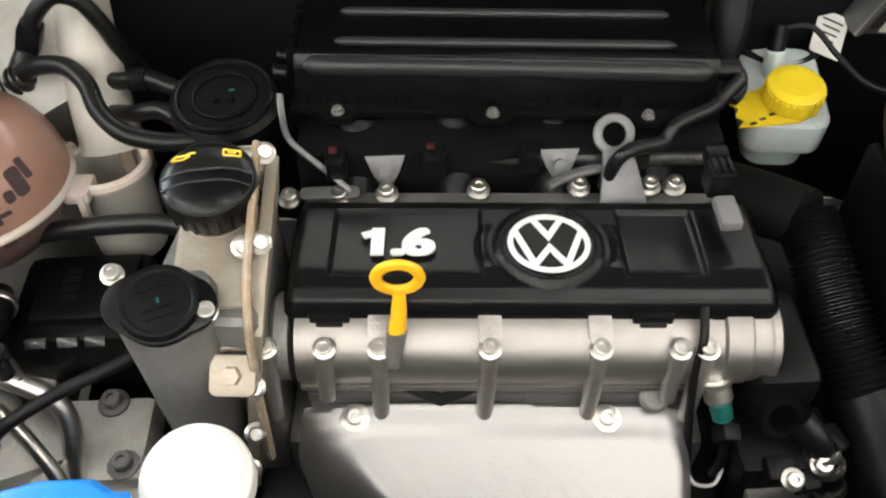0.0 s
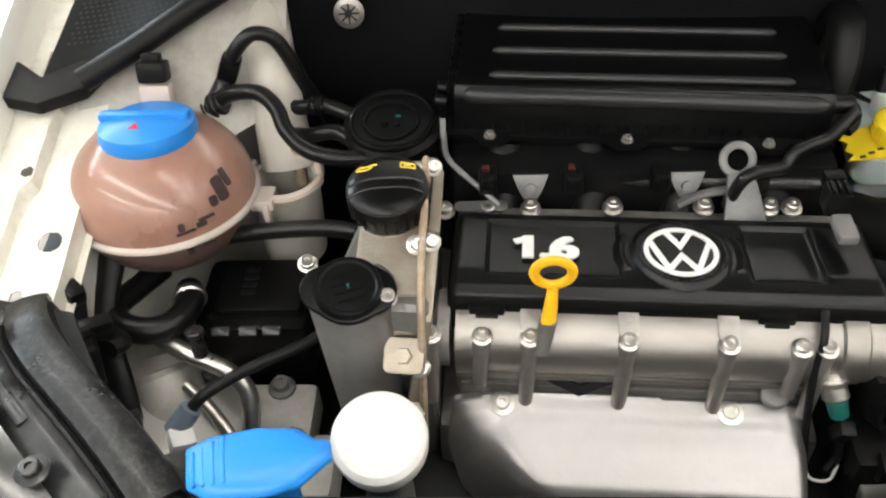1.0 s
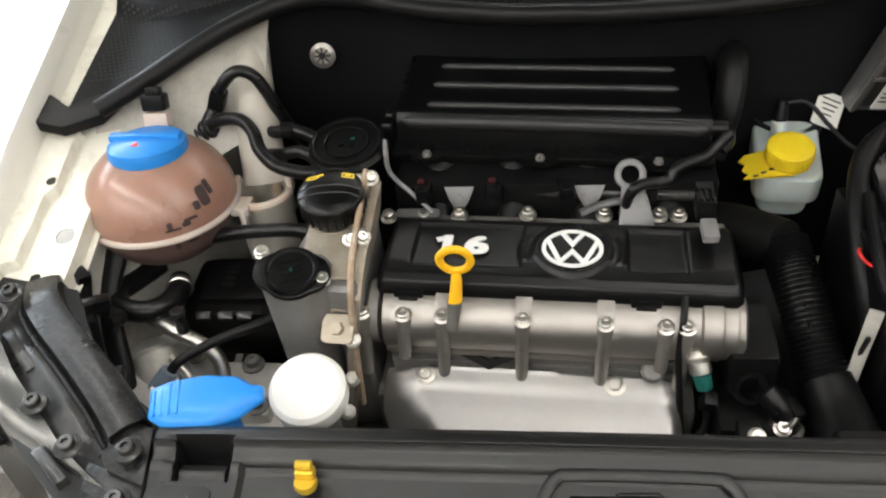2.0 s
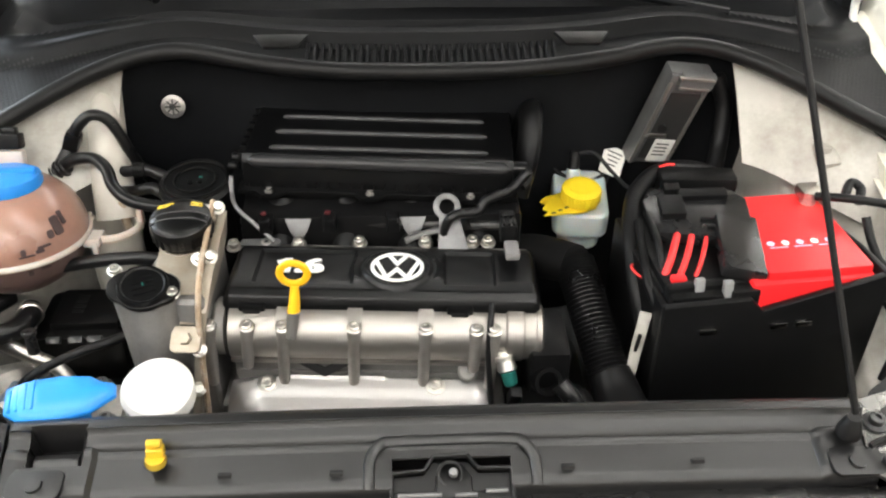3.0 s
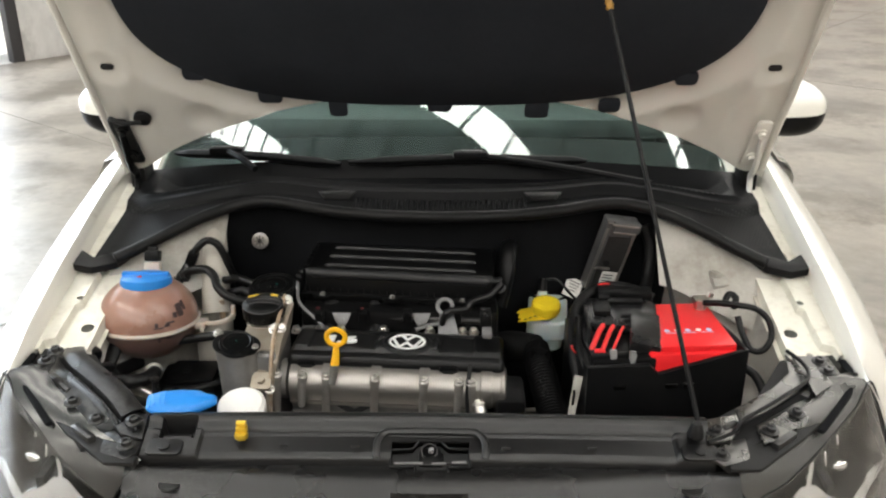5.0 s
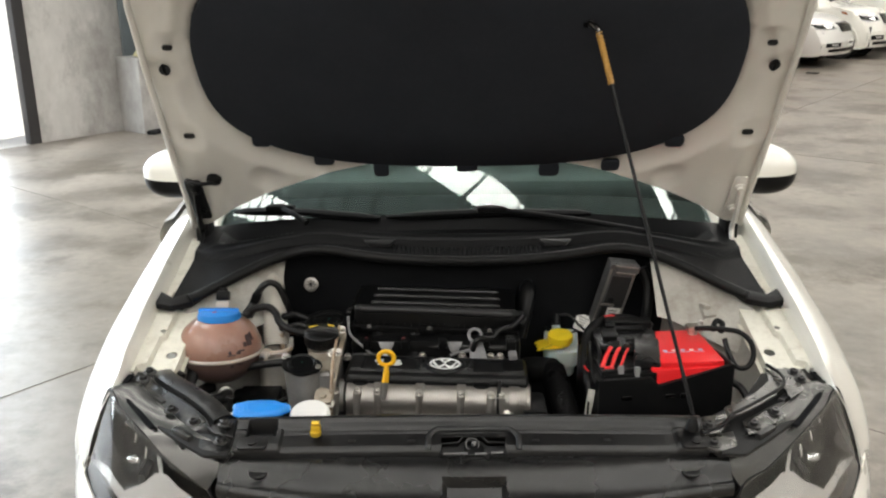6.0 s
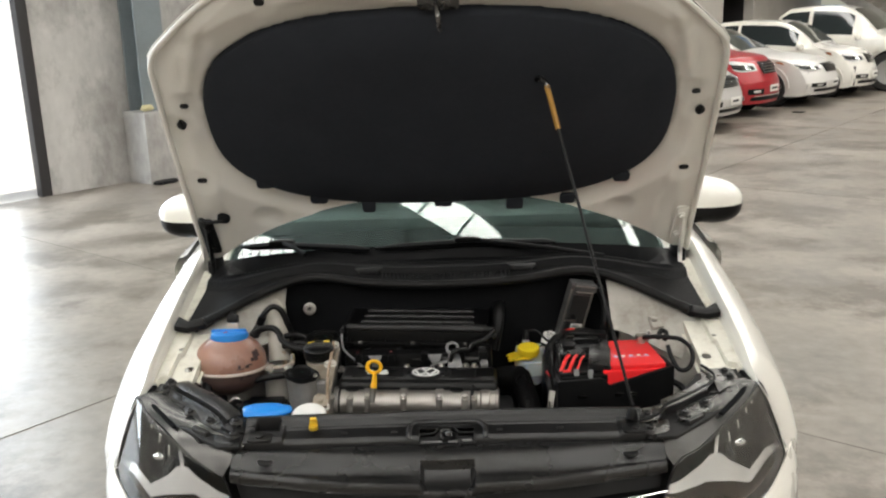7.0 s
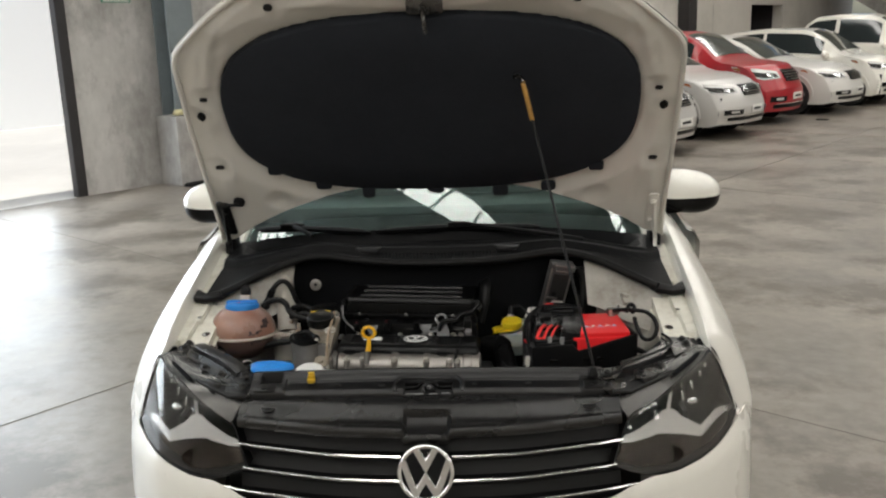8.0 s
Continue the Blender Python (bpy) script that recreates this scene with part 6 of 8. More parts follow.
for x, y, z in ((0.124, 0.306, 0.744), (0.106, 0.291, 0.700), (0.150, 0.318, 0.742)):
    place("stub_bolt", ME_ABOLT, engine, aim((x, y, z), (0, -0.5, 1)))
bm = bmesh.new()
tube(bm, [(0.090, 0.330, 0.712), (0.110, 0.322, 0.722), (0.135, 0.322, 0.716), (0.152, 0.330, 0.700)], 0.0045, 24, 8)
part("thin_hose", bm, M_HOSE, engine)
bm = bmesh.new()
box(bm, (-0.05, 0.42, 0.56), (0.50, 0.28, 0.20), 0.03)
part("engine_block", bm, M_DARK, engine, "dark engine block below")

# ---------- air filter housing ----------
air = thing("air_filter_housing", (-0.07, 0.66, 0.82), "black plastic air filter housing with moulded ribs", "air filter")
bm = bmesh.new()
AX0, AX1 = -0.243, 0.104
MX = Matrix(((0, 0, 1, AX0), (1, 0, 0, 0), (0, 1, 0, 0), (0, 0, 0, 1)))
prof = [(0.576, 0.883), (0.578, 0.912), (0.580, 0.918), (0.586, 0.9245), (0.594, 0.9235), (0.598, 0.920), (0.70, 0.922), (0.740, 0.918), (0.752, 0.905), (0.754, 0.82), (0.576, 0.82)]
prism(bm, prof[::-1], AX1 - AX0, MX, 0.004)
lid = part("lid", bm, M_COVER, air, "black plastic lid", 0.5)
bm = bmesh.new()
tube(bm, [(-0.234, 0.5810, 0.9165), (-0.07, 0.5810, 0.9165), (0.098, 0.5810, 0.9145)], lambda t: 0.0085 * min(1, 0.35 + 30 * min(t, 1 - t)), 60, 14)
part("front_bead", bm, M_GLOSSRIB, lid)
for y, xa, xb, z in ((0.606, -0.211, 0.071, 0.9225), (0.648, -0.210, 0.070, 0.9230), (0.690, -0.207, 0.067, 0.923)):
    bm = bmesh.new()
    tube(bm, [(xa, y, z), ((xa + xb) / 2, y, z), (xb, y, z)], lambda t: 0.0042 * min(1, 0.3 + 40 * min(t, 1 - t)), 50, 10)
    part("rib", bm, M_GLOSSRIB, lid, "moulded rib")
bm = bmesh.new()
fl = [(-0.249, 0.0)]
for xc in (-0.208, -0.079, 0.050):
    fl += [(xc - 0.020, 0.0), (xc - 0.010, -0.010), (xc + 0.010, -0.010), (xc + 0.020, 0.0)]
fl += [(0.110, 0.0), (0.110, 0.03), (-0.249, 0.03)]
prism(bm, fl, 0.007, Matrix.Translation((0, 0.568, 0.8735)), 0.0012)
rim_ob = part("flange", bm, M_COVER, air, "scalloped flange")
ME_GUSSET = mesh_of("gusset", box(bmesh.new(), (0, 0, -0.008), (0.0018, 0.0022, 0.008), 0.0005), M_COVER)
for k in range(24):
    place("gusset", ME_GUSSET, air, pose(-0.235 + 0.0145 * k, 0.5748, 0.8935))
ME_ASCREW = bolt_mesh("flange_screw", 0.0042, 0.005, M_GREYCAST, 1.4)
for xc in (-0.208, -0.079, 0.050):
    place("flange_screw", ME_ASCREW, air, pose(xc, 0.566, 0.8805))
bm = bmesh.new()
box(bm, (-0.07, 0.664, 0.80), (0.345, 0.17, 0.15), 0.012)
part("body", bm, M_BLACK, air)
for k in range(7):
    part("side_clip", box(bmesh.new(), (-0.2475, 0.60 + 0.020 * k, 0.905), (0.008, 0.009, 0.026), 0.002), M_COVER, air)
bm = bmesh.new()
lathe(bm, [(0, -0.008), (0.008, -0.008), (0.009, -0.004), (0.009, 0.012), (0.006, 0.014), (0, 0.014)], Matrix.Translation((0.108, 0.588, 0.912)) @ pose(0, 0, 0, 0, 90, 0), 18)
tube(bm, [(0.118, 0.588, 0.912), (0.122, 0.583, 0.908), (0.121, 0.574, 0.902), (0.114, 0.567, 0.898)], 0.0062, 20, 10)
part("pipe_elbow", bm, M_COVER, air)
bm = bmesh.new()
tube(bm, [(0.115, 0.64, 0.84), (0.128, 0.66, 0.90), (0.130, 0.69, 0.935), (0.128, 0.72, 0.925), (0.126, 0.74, 0.86)], 0.018, 30, 12, flat=0.7)
part("snorkel", bm, M_BLACK, air, "black snorkel bend")
bm = bmesh.new()
for y in (0.588, 0.61):
    rod(bm, (-0.262, y, 0.905), (-0.250, y, 0.903), 0.006, None, 12, 0.001)
part("lug", bm, M_COVER, air)

# the engine hangs a little askew in the bay, its gearbox end forward and lower
SKEW = Matrix.Translation((-0.0690, 0.420, 0.817)) @ pose(0, 0, 0, 0, 1.1, -2.3) @ Matrix.Translation((0.07, -0.42, -0.82))
SKEWED = ("valve_cover", "cover_skirt", "camshaft_housing", "housing_base", "cam_end_cap", "cam_flange", "head_bolt", "cylinder_head", "cast_mark",
          "heat_shield", "shield_bolt", "core_plug", "fuel_rail", "rear_flange")
for ob in list(engine.children):
    if ob.name.split(".")[0] in SKEWED:
        ob.matrix_basis = SKEW @ ob.matrix_basis
AIRSKEW = Matrix.Translation((-0.070, 0.650, 0.92)) @ pose(0, 0, 0, 0, 1.0, -3.5) @ Matrix.Translation((0.07, -0.640, -0.92))
for ob in list(air.children):
    ob.matrix_basis = AIRSKEW @ ob.matrix_basis

# ---------- round canister behind the oil filler ----------
can = thing("vacuum_canister", (-0.307, 0.588, 0.82), "round black plastic canister with a ringed lid", "canister")
cm2 = aim((-0.307, 0.599, 0.878), (0, -0.10, 1))
bm = bmesh.new()
lathe(bm, [(0, -0.08), (0.040, -0.08), (0.042, -0.005), (0.047, 0.0), (0.048, 0.010), (0.044, 0.016), (0, 0.016)], cm2, 40)
part("bowl", bm, M_COVER, can)
bm = bmesh.new()
ring(bm, 0.040, 0.0028, cm2 @ pose(0, 0, 0.017), 44, 8)
ring(bm, 0.026, 0.0020, cm2 @ pose(0, 0, 0.017), 36, 8)
for k in range(2):
    join(bm, lathe(bmesh.new(), [(0, 0), (0.0035, 0), (0.003, 0.004), (0, 0.004)], None, 10), cm2 @ pose(-0.006 + 0.012 * k, -0.006, 0.016))
part("lid", bm, M_COVER, can)
bm = bmesh.new()
join(bm, box(bmesh.new(), (0.006, 0.006, 0.0167), (0.005, 0.003, 0.001)), cm2)
part("paint_dot", bm, M_GREEN, can)
for k, pts in enumerate(([(-0.346, 0.612, 0.890), (-0.375, 0.622, 0.896), (-0.400, 0.625, 0.892), (-0.43, 0.640, 0.885)], [(-0.345, 0.583, 0.882), (-0.362, 0.592, 0.886), (-0.385, 0.596, 0.880), (-0.41, 0.61, 0.87)])):
    bm = bmesh.new()
    tube(bm, pts, 0.0075, 30, 12)
    part("pipe", bm, M_HOSE, can, "black hose stub")
bm = bmesh.new()
for k in range(5):
    ring(bm, 0.0085, 0.0016, aim((-0.376 - 0.003 * k, 0.6215, 0.896), (-1, 0.1, 0)), 16, 6)
part("ribbed_collar", bm, M_BLACK, can)

# ---------- coolant tank ----------
TC = Vector((-0.530, 0.552, 0.852))
tank = thing("coolant_tank", (TC.x, TC.y, 0.75), "round milky coolant tank, pinkish, with a blue cap", "coolant tank")
bm = bmesh.new()
R = 0.088


def ball(lo, hi, n, r=R):
    return [(r * math.cos(radians(lo + (hi - lo) * k / n)), r * 0.86 * math.sin(radians(lo + (hi - lo) * k / n))) for k in range(n + 1)]


tm = Matrix.Translation(TC) @ pose(0, 0, 0, -6, 0, 0)
lathe(bm, ball(-6, 66, 16) + [(0.034, 0.070), (0.034, 0.076), (0, 0.076)], tm, 48)
part("upper_shell", bm, M_TANK, tank, "milky upper shell over pink coolant")
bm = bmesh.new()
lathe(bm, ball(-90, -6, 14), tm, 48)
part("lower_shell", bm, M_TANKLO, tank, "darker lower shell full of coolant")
bm = bmesh.new()
ring(bm, R * 0.995, 0.0046, tm @ pose(0, 0, -0.008), 60, 10, (1, 1), 0.9)
join(bm, box(bmesh.new(), (0.096, 0.0, -0.014), (0.022, 0.028, 0.012), 0.003), tm)
join(bm, box(bmesh.new(), (-0.092, 0.02, -0.008), (0.022, 0.05, 0.012), 0.003), tm)
join(bm, box(bmesh.new(), (0.100, -0.012, -0.026), (0.006, 0.008, 0.03), 0.001), tm)
part("seam", bm, M_SEAM, tank, "pale moulded seam")
km = tm @ Matrix.Translation((0.003, -0.002, 0.067)) @ pose(0, 0, 0, -4, 0, 0)
bm = bmesh.new()
lathe(bm, [(0, 0.014), (0.036, 0.013), (0.0435, 0.009), (0.0455, 0.001), (0.044, -0.006), (0.038, -0.006)], km, 44)
part("cap", bm, M_BLUE, tank, "blue screw cap")
bm = bmesh.new()
join(bm, box(bmesh.new(), (-0.002, 0.004, 0.0135), (0.085, 0.013, 0.009), 0.004), km)
part("cap_grip", bm, M_BLUE, tank)
bm = bmesh.new()
join(bm, prism(bmesh.new(), [(-0.005, -0.004), (0.005, -0.004), (0.0, 0.005)], 0.0008), km @ pose(-0.004, -0.018, 0.0137, 4, 0, 0))
part("warning_mark", bm, M_REDW, tank, "faded red triangle")
for az, el, w, h in ((-30, 22, 0.012, 0.024), (-22, 26, 0.006, 0.018), (-38, 17, 0.008, 0.010), (-46, 9, 0.016, 0.003), (-50, 6, 0.010, 0.005), (-62, 8, 0.006, 0.008), (-60, 4, 0.018, 0.002), (-48, -12, 0.012, 0.003), (-60, -14, 0.006, 0.007)):
    d = Vector((math.cos(radians(el)) * math.cos(radians(az)), math.cos(radians(el)) * math.sin(radians(az)), math.sin(radians(el))))
    bm = bmesh.new()
    nrm = d.to_track_quat("Z", "Y").to_matrix().to_4x4()
    m = Matrix.Translation(Vector((d.x, d.y, d.z * 0.86)) * R * 0.998)
    right = Vector((-d.y, d.x, 0)).normalized()
    upv = d.cross(right)
    m = tm @ m @ Matrix((right, upv, d)).transposed().to_4x4()
    join(bm, prism(bmesh.new(), rounded(w, h, min(w, h) * 0.3, 3), 0.0015), m)
    part("printed_mark", bm, M_INKBROWN, tank)
bm = bmesh.new()
box(bm, (-0.530, 0.605, 0.925), (0.030, 0.016, 0.022), 0.004, (-20, 0, 0))
part("sensor_neck", bm, M_SEAM, tank)
bm = bmesh.new()
box(bm, (-0.530, 0.613, 0.946), (0.028, 0.020, 0.020), 0.004, (-20, 0, 0))
box(bm, (-0.530, 0.618, 0.957), (0.018, 0.012, 0.010), 0.003, (-20, 0, 0))
part("sensor_plug", bm, M_BLACK, tank, "black level-sensor plug")

# ---------- hoses and pipes by the coolant tank ----------
def hose(name, pts, r, label, material=None, n=60, cat="hose"):
    b = bmesh.new()
    tube(b, pts, r, n, 14)
    return solo(name, b, material or M_HOSE, label, cat)


hose("coolant_hose", [(-0.484, 0.625, 0.900), (-0.461, 0.620, 0.914), (-0.434, 0.612, 0.919), (-0.416, 0.598, 0.911), (-0.405, 0.578, 0.899), (-0.384, 0.560, 0.890), (-0.356, 0.557, 0.882), (-0.330, 0.560, 0.878), (-0.305, 0.562, 0.872)], 0.0080, "black rubber hose bending from tank to canister")
hose("vent_hose", [(-0.490, 0.631, 0.896), (-0.478, 0.636, 0.908), (-0.467, 0.640, 0.928), (-0.456, 0.640, 0.949), (-0.438, 0.646, 0.963), (-0.420, 0.650, 0.956), (-0.408, 0.650, 0.934), (-0.400, 0.652, 0.905), (-0.392, 0.664, 0.87), (-0.384, 0.69, 0.82)], 0.0074, "thick black hose arching over a pale pipe")
hose("purge_hose", [(-0.47, 0.64, 0.905), (-0.52, 0.655, 0.90), (-0.58, 0.645, 0.90), (-0.63, 0.62, 0.905)], 0.008, "thin black hose along the inner wing")
bm = bmesh.new()
rod(bm, (-0.506, 0.630, 0.882), (-0.474, 0.623, 0.904), 0.0095, 0.0105, 18, 0.001)
for k in range(5):
    ring(bm, 0.0115, 0.0016, aim((-0.503 + 0.006 * k, 0.6295 - 0.0013 * k, 0.884 + 0.0041 * k), (0.8, -0.17, 0.55)), 20, 6)
rod(bm, (-0.484, 0.629, 0.900), (-0.473, 0.638, 0.918), 0.0095, 0.0085, 18, 0.001)
solo("hose_connector", bm, M_FRAME, "black quick connector joining two hoses", "connector")
bm = bmesh.new()
box(bm, (-0.466, 0.640, 0.930), (0.020, 0.019, 0.026), 0.004, (6, 24, 0))
solo("hose_clip", bm, M_BLACK, "black clip around the vent hose", "clip")
bm = bmesh.new()
tube(bm, [(-0.445, 0.735, 0.952), (-0.436, 0.69, 0.93), (-0.426, 0.64, 0.885), (-0.420, 0.610, 0.83)], lambda t: 0.022 + 0.006 * t, 30, 24)
solo("pale_pipe", bm, mat("cream_painted_pipe", (0.46, 0.435, 0.385), 0.45, var=0.12, scale=9, dirt=(0.35, 0.31, 0.25), dirt_amount=0.4), "cream painted upright pipe beside the firewall", "pipe")
pot = thing("filler_pot", (-0.418, 0.585, 0.75), "open cream cylinder with a pale clamp ring", "canister")
bm = bmesh.new()
lathe(bm, [(0.024, 0.0), (0.033, 0.0), (0.035, 0.10), (0.033, 0.102), (0.030, 0.10), (0.026, 0.02)], aim((-0.425, 0.590, 0.735), (0.05, -0.06, 1)), 30, close=True)
part("cylinder", bm, bpy.data.materials["cream_painted_pipe"], pot)
bm = bmesh.new()
pts = []
for k in range(20):
    a = radians(150 + 200 * k / 19)
    pts.append((-0.420 + 0.038 * math.cos(a), 0.586 + 0.038 * math.sin(a), 0.838))
tube(bm, pts, 0.0045, 50, 8, flat=1.3)
box(bm, (-0.384, 0.590, 0.845), (0.008, 0.012, 0.024), 0.003)
part("clamp_ring", bm, M_SEAM, pot)
bm = bmesh.new()
rod(bm, (-0.408, 0.602, 0.80), (-0.408, 0.602, 0.862), 0.006, None, 12)
part("bolt", bm, M_RUST, pot)
hose("lower_pipe", [(-0.335, 0.50, 0.840), (-0.37, 0.51, 0.836), (-0.43, 0.515, 0.828), (-0.50, 0.52, 0.812), (-0.55, 0.53, 0.79)], 0.0085, "straight black pipe under the coolant tank")
hose("elbow_hose", [(-0.545, 0.520, 0.775), (-0.562, 0.490, 0.778), (-0.572, 0.458, 0.785), (-0.558, 0.434, 0.788), (-0.532, 0.426, 0.788), (-0.510, 0.436, 0.786), (-0.500, 0.462, 0.784), (-0.510, 0.490, 0.775)], 0.0128, "fat glossy black elbow hose below the tank")
for c, n in (((-0.504, 0.474, 0.780), (-0.3, 1, -0.2)),):
    bm = bmesh.new()
    ring(bm, 0.0140, 0.0025, aim(c, n), 22, 8, (1, 1), 1.8)
    solo("hose_clamp", bm, M_STEEL, "bright spring clamp on the elbow hose", "clamp")

M_PALECAST = mat("dusty_pale_casting", (0.52, 0.50, 0.46), 0.5, 0.15, var=0.2, scale=14, bump=0.5, bscale=300, dirt=(0.20, 0.18, 0.15), dirt_amount=0.5, dirt_scale=14)
mount = thing("engine_mount", (-0.455, 0.49, 0.66), "black engine mount block on a grey bracket", "engine mount")
bm = bmesh.new()
box(bm, (-0.448, 0.500, 0.722), (0.115, 0.10, 0.075), 0.014)
part("block", bm, M_COVER, mount, "glossy black block")
part("block_lid", box(bmesh.new(), (-0.440, 0.500, 0.764), (0.085, 0.07, 0.014), 0.006), M_COVER, mount)
part("arm", box(bmesh.new(), (-0.432, 0.392, 0.680), (0.095, 0.080, 0.04), 0.008), M_PALECAST, mount, "pale cast mount arm")
# small boxes shaped in place of glints along the block's front lip
for x in (-0.475, -0.448, -0.425):
    bm = bmesh.new()
    box(bm, (x, 0.4515, 0.756), (0.018, 0.010, 0.005), 0.002, (35, 0, 0))
    part("edge_lug", bm, M_FRAME, mount)
for k in range(4):
    bm = bmesh.new()
    box(bm, (-0.452, 0.488 + 0.010 * k, 0.7718), (0.014, 0.006, 0.0008))
    part("printed_mark", bm, M_PANEL, mount)
ME_MBOLT = bolt_mesh("mount_bolt", 0.0085, 0.012, M_GREYCAST, 1.6)
for x, y, z in ((-0.420, 0.424, 0.701), (-0.488, 0.428, 0.712), (-0.40, 0.365, 0.70)):
    place("mount_bolt", ME_MBOLT, mount, pose(x, y, z))
bm = bmesh.new()
box(bm, (-0.520, 0.405, 0.690), (0.12, 0.13, 0.05), 0.02, (0, 8, 25))
rod(bm, (-0.50, 0.37, 0.66), (-0.535, 0.43, 0.725), 0.040, 0.032, 20, 0.006)
box(bm, (-0.420, 0.350, 0.66), (0.12, 0.07, 0.05), 0.012)
part("bracket", bm, M_PALECAST, mount, "pale grey cast bracket")
hose("metal_pipe", [(-0.525, 0.430, 0.772), (-0.495, 0.413, 0.772), (-0.455, 0.400, 0.760), (-0.438, 0.388, 0.740), (-0.438, 0.360, 0.700), (-0.438, 0.33, 0.64)], 0.0085, "bent bare metal pipe", M_STEEL, cat="pipe")
hose("metal_pipe_thin", [(-0.50, 0.40, 0.74), (-0.47, 0.375, 0.728), (-0.448, 0.350, 0.70), (-0.45, 0.33, 0.65)], 0.006, "thin bent bare metal pipe", M_STEEL, cat="pipe")
bm = bmesh.new()
rod(bm, (-0.479, 0.408, 0.775), (-0.479, 0.411, 0.800), 0.007, 0.006, 14, 0.001)
rod(bm, (-0.479, 0.411, 0.800), (-0.479, 0.412, 0.806), 0.0085, None, 14, 0.001)
solo("pipe_valve", bm, M_FRAME, "black capped valve on the metal pipe", "valve")
hose("oxygen_cable", [(-0.352, 0.420, 0.805), (-0.375, 0.402, 0.800), (-0.420, 0.375, 0.800), (-0.462, 0.350, 0.790), (-0.480, 0.335, 0.765)], 0.0054, "sheathed black cable reaching the timing case", M_RUBBER, cat="cable")
bm = bmesh.new()
rod(bm, (-0.470, 0.343, 0.785), (-0.486, 0.331, 0.768), 0.0098, 0.0105, 14)
solo("cable_sleeve", bm, mat("blue_grey_sleeve", (0.16, 0.20, 0.24), 0.5), "blue-grey sleeve on the cable end", "sleeve")
bm = bmesh.new()
box(bm, (-0.478, 0.322, 0.768), (0.022, 0.020, 0.016), 0.004, (10, 20, 30))
solo("cable_plug", bm, M_LABEL, "white plug at the cable end", "plug")
bm = bmesh.new()
rod(bm, (-0.352, 0.421, 0.806), (-0.344, 0.425, 0.812), 0.009, 0.007, 10)
solo("rusty_sensor", bm, M_RUST, "rusty sensor screwed into the timing case", "sensor")
for x, y, z in ((-0.618, 0.455, 0.79), (-0.503, 0.290, 0.838)):
    bm = bmesh.new()
    box(bm, (x, y, z - 0.008), (0.036, 0.028, 0.012), 0.003, (0, 0, 20))
    g = solo("grommet_clip", bm, M_BLACK, "black clip with a pale plastic stud", "clip")
    bm = bmesh.new()
    lathe(bm, [(0, 0), (0.008, 0), (0.008, 0.005), (0.004, 0.007), (0, 0.006)], pose(x, y, z - 0.002), 16)
    part("stud", bm, mat("pale_green_stud", (0.50, 0.52, 0.40), 0.5), g)
bm = bmesh.new()
tube(bm, [(-0.560, 0.540, 0.862), (-0.566, 0.500, 0.838), (-0.572, 0.478, 0.818), (-0.576, 0.452, 0.798), (-0.572, 0.426, 0.778), (-0.560, 0.395, 0.745), (-0.55, 0.36, 0.70)], 0.013, 50, 12, flat=0.8)
tube(bm, [(-0.572, 0.430, 0.786), (-0.552, 0.412, 0.796), (-0.540, 0.398, 0.806), (-0.545, 0.385, 0.812)], 0.008, 24, 10)
solo("wiring_loom", bm, M_RUBBER, "black taped wiring loom along the inner wing", "wiring")

wingbr = thing("wing_bracket", (-0.585, 0.40, 0.78), "black plastic bracket with cable clips on the inner wing", "bracket")
bm = bmesh.new()
box(bm, (-0.592, 0.405, 0.828), (0.046, 0.062, 0.036), 0.008, (10, 18, 24), 3)
box(bm, (-0.572, 0.372, 0.812), (0.040, 0.050, 0.052), 0.009, (-12, 10, 30), 3)
part("bracket_body", bm, M_BLACK, wingbr)
for x, y, z, w, d, h, r in ((-0.606, 0.436, 0.846, 0.022, 0.018, 0.020, 20), (-0.578, 0.420, 0.848, 0.016, 0.022, 0.016, 50), (-0.554, 0.392, 0.836, 0.030, 0.014, 0.014, 35), (-0.560, 0.352, 0.832, 0.022, 0.020, 0.030, 10)):
    part("clip", box(bmesh.new(), (x, y, z), (w, d, h), 0.004, (8, 12, r)), M_COVER, wingbr)
bm = bmesh.new()
lathe(bm, [(0, 0), (0.006, 0), (0.006, 0.006), (0.003, 0.008), (0, 0.008)], aim((-0.590, 0.414, 0.848), (0.2, -0.3, 1)), 14)
part("pale_stud", bm, M_SEAM, wingbr, "pale plastic stud")
tubes = bmesh.new()
tube(tubes, [(-0.553, 0.400, 0.815), (-0.560, 0.378, 0.842), (-0.572, 0.352, 0.848), (-0.566, 0.330, 0.820)], 0.006, 24, 8)
part("cable", tubes, M_RUBBER, wingbr)

# ---------- washer filler and white cap ----------
wash = thing("washer_filler", (-0.377, 0.24, 0.80), "washer filler neck with a blue flip cap", "filler cap")
bm = bmesh.new()
wm = Matrix.Translation((-0.377, 0.243, 0.861)) @ pose(0, 0, 0, 3, 3, 13)
out = [(-0.050, -0.012), (-0.036, -0.024), (0.0, -0.030), (0.028, -0.024), (0.048, -0.010), (0.052, -0.008), (0.052, 0.006), (0.046, 0.006), (0.030, 0.020), (0.0, 0.026), (-0.034, 0.024), (-0.050, 0.018)]


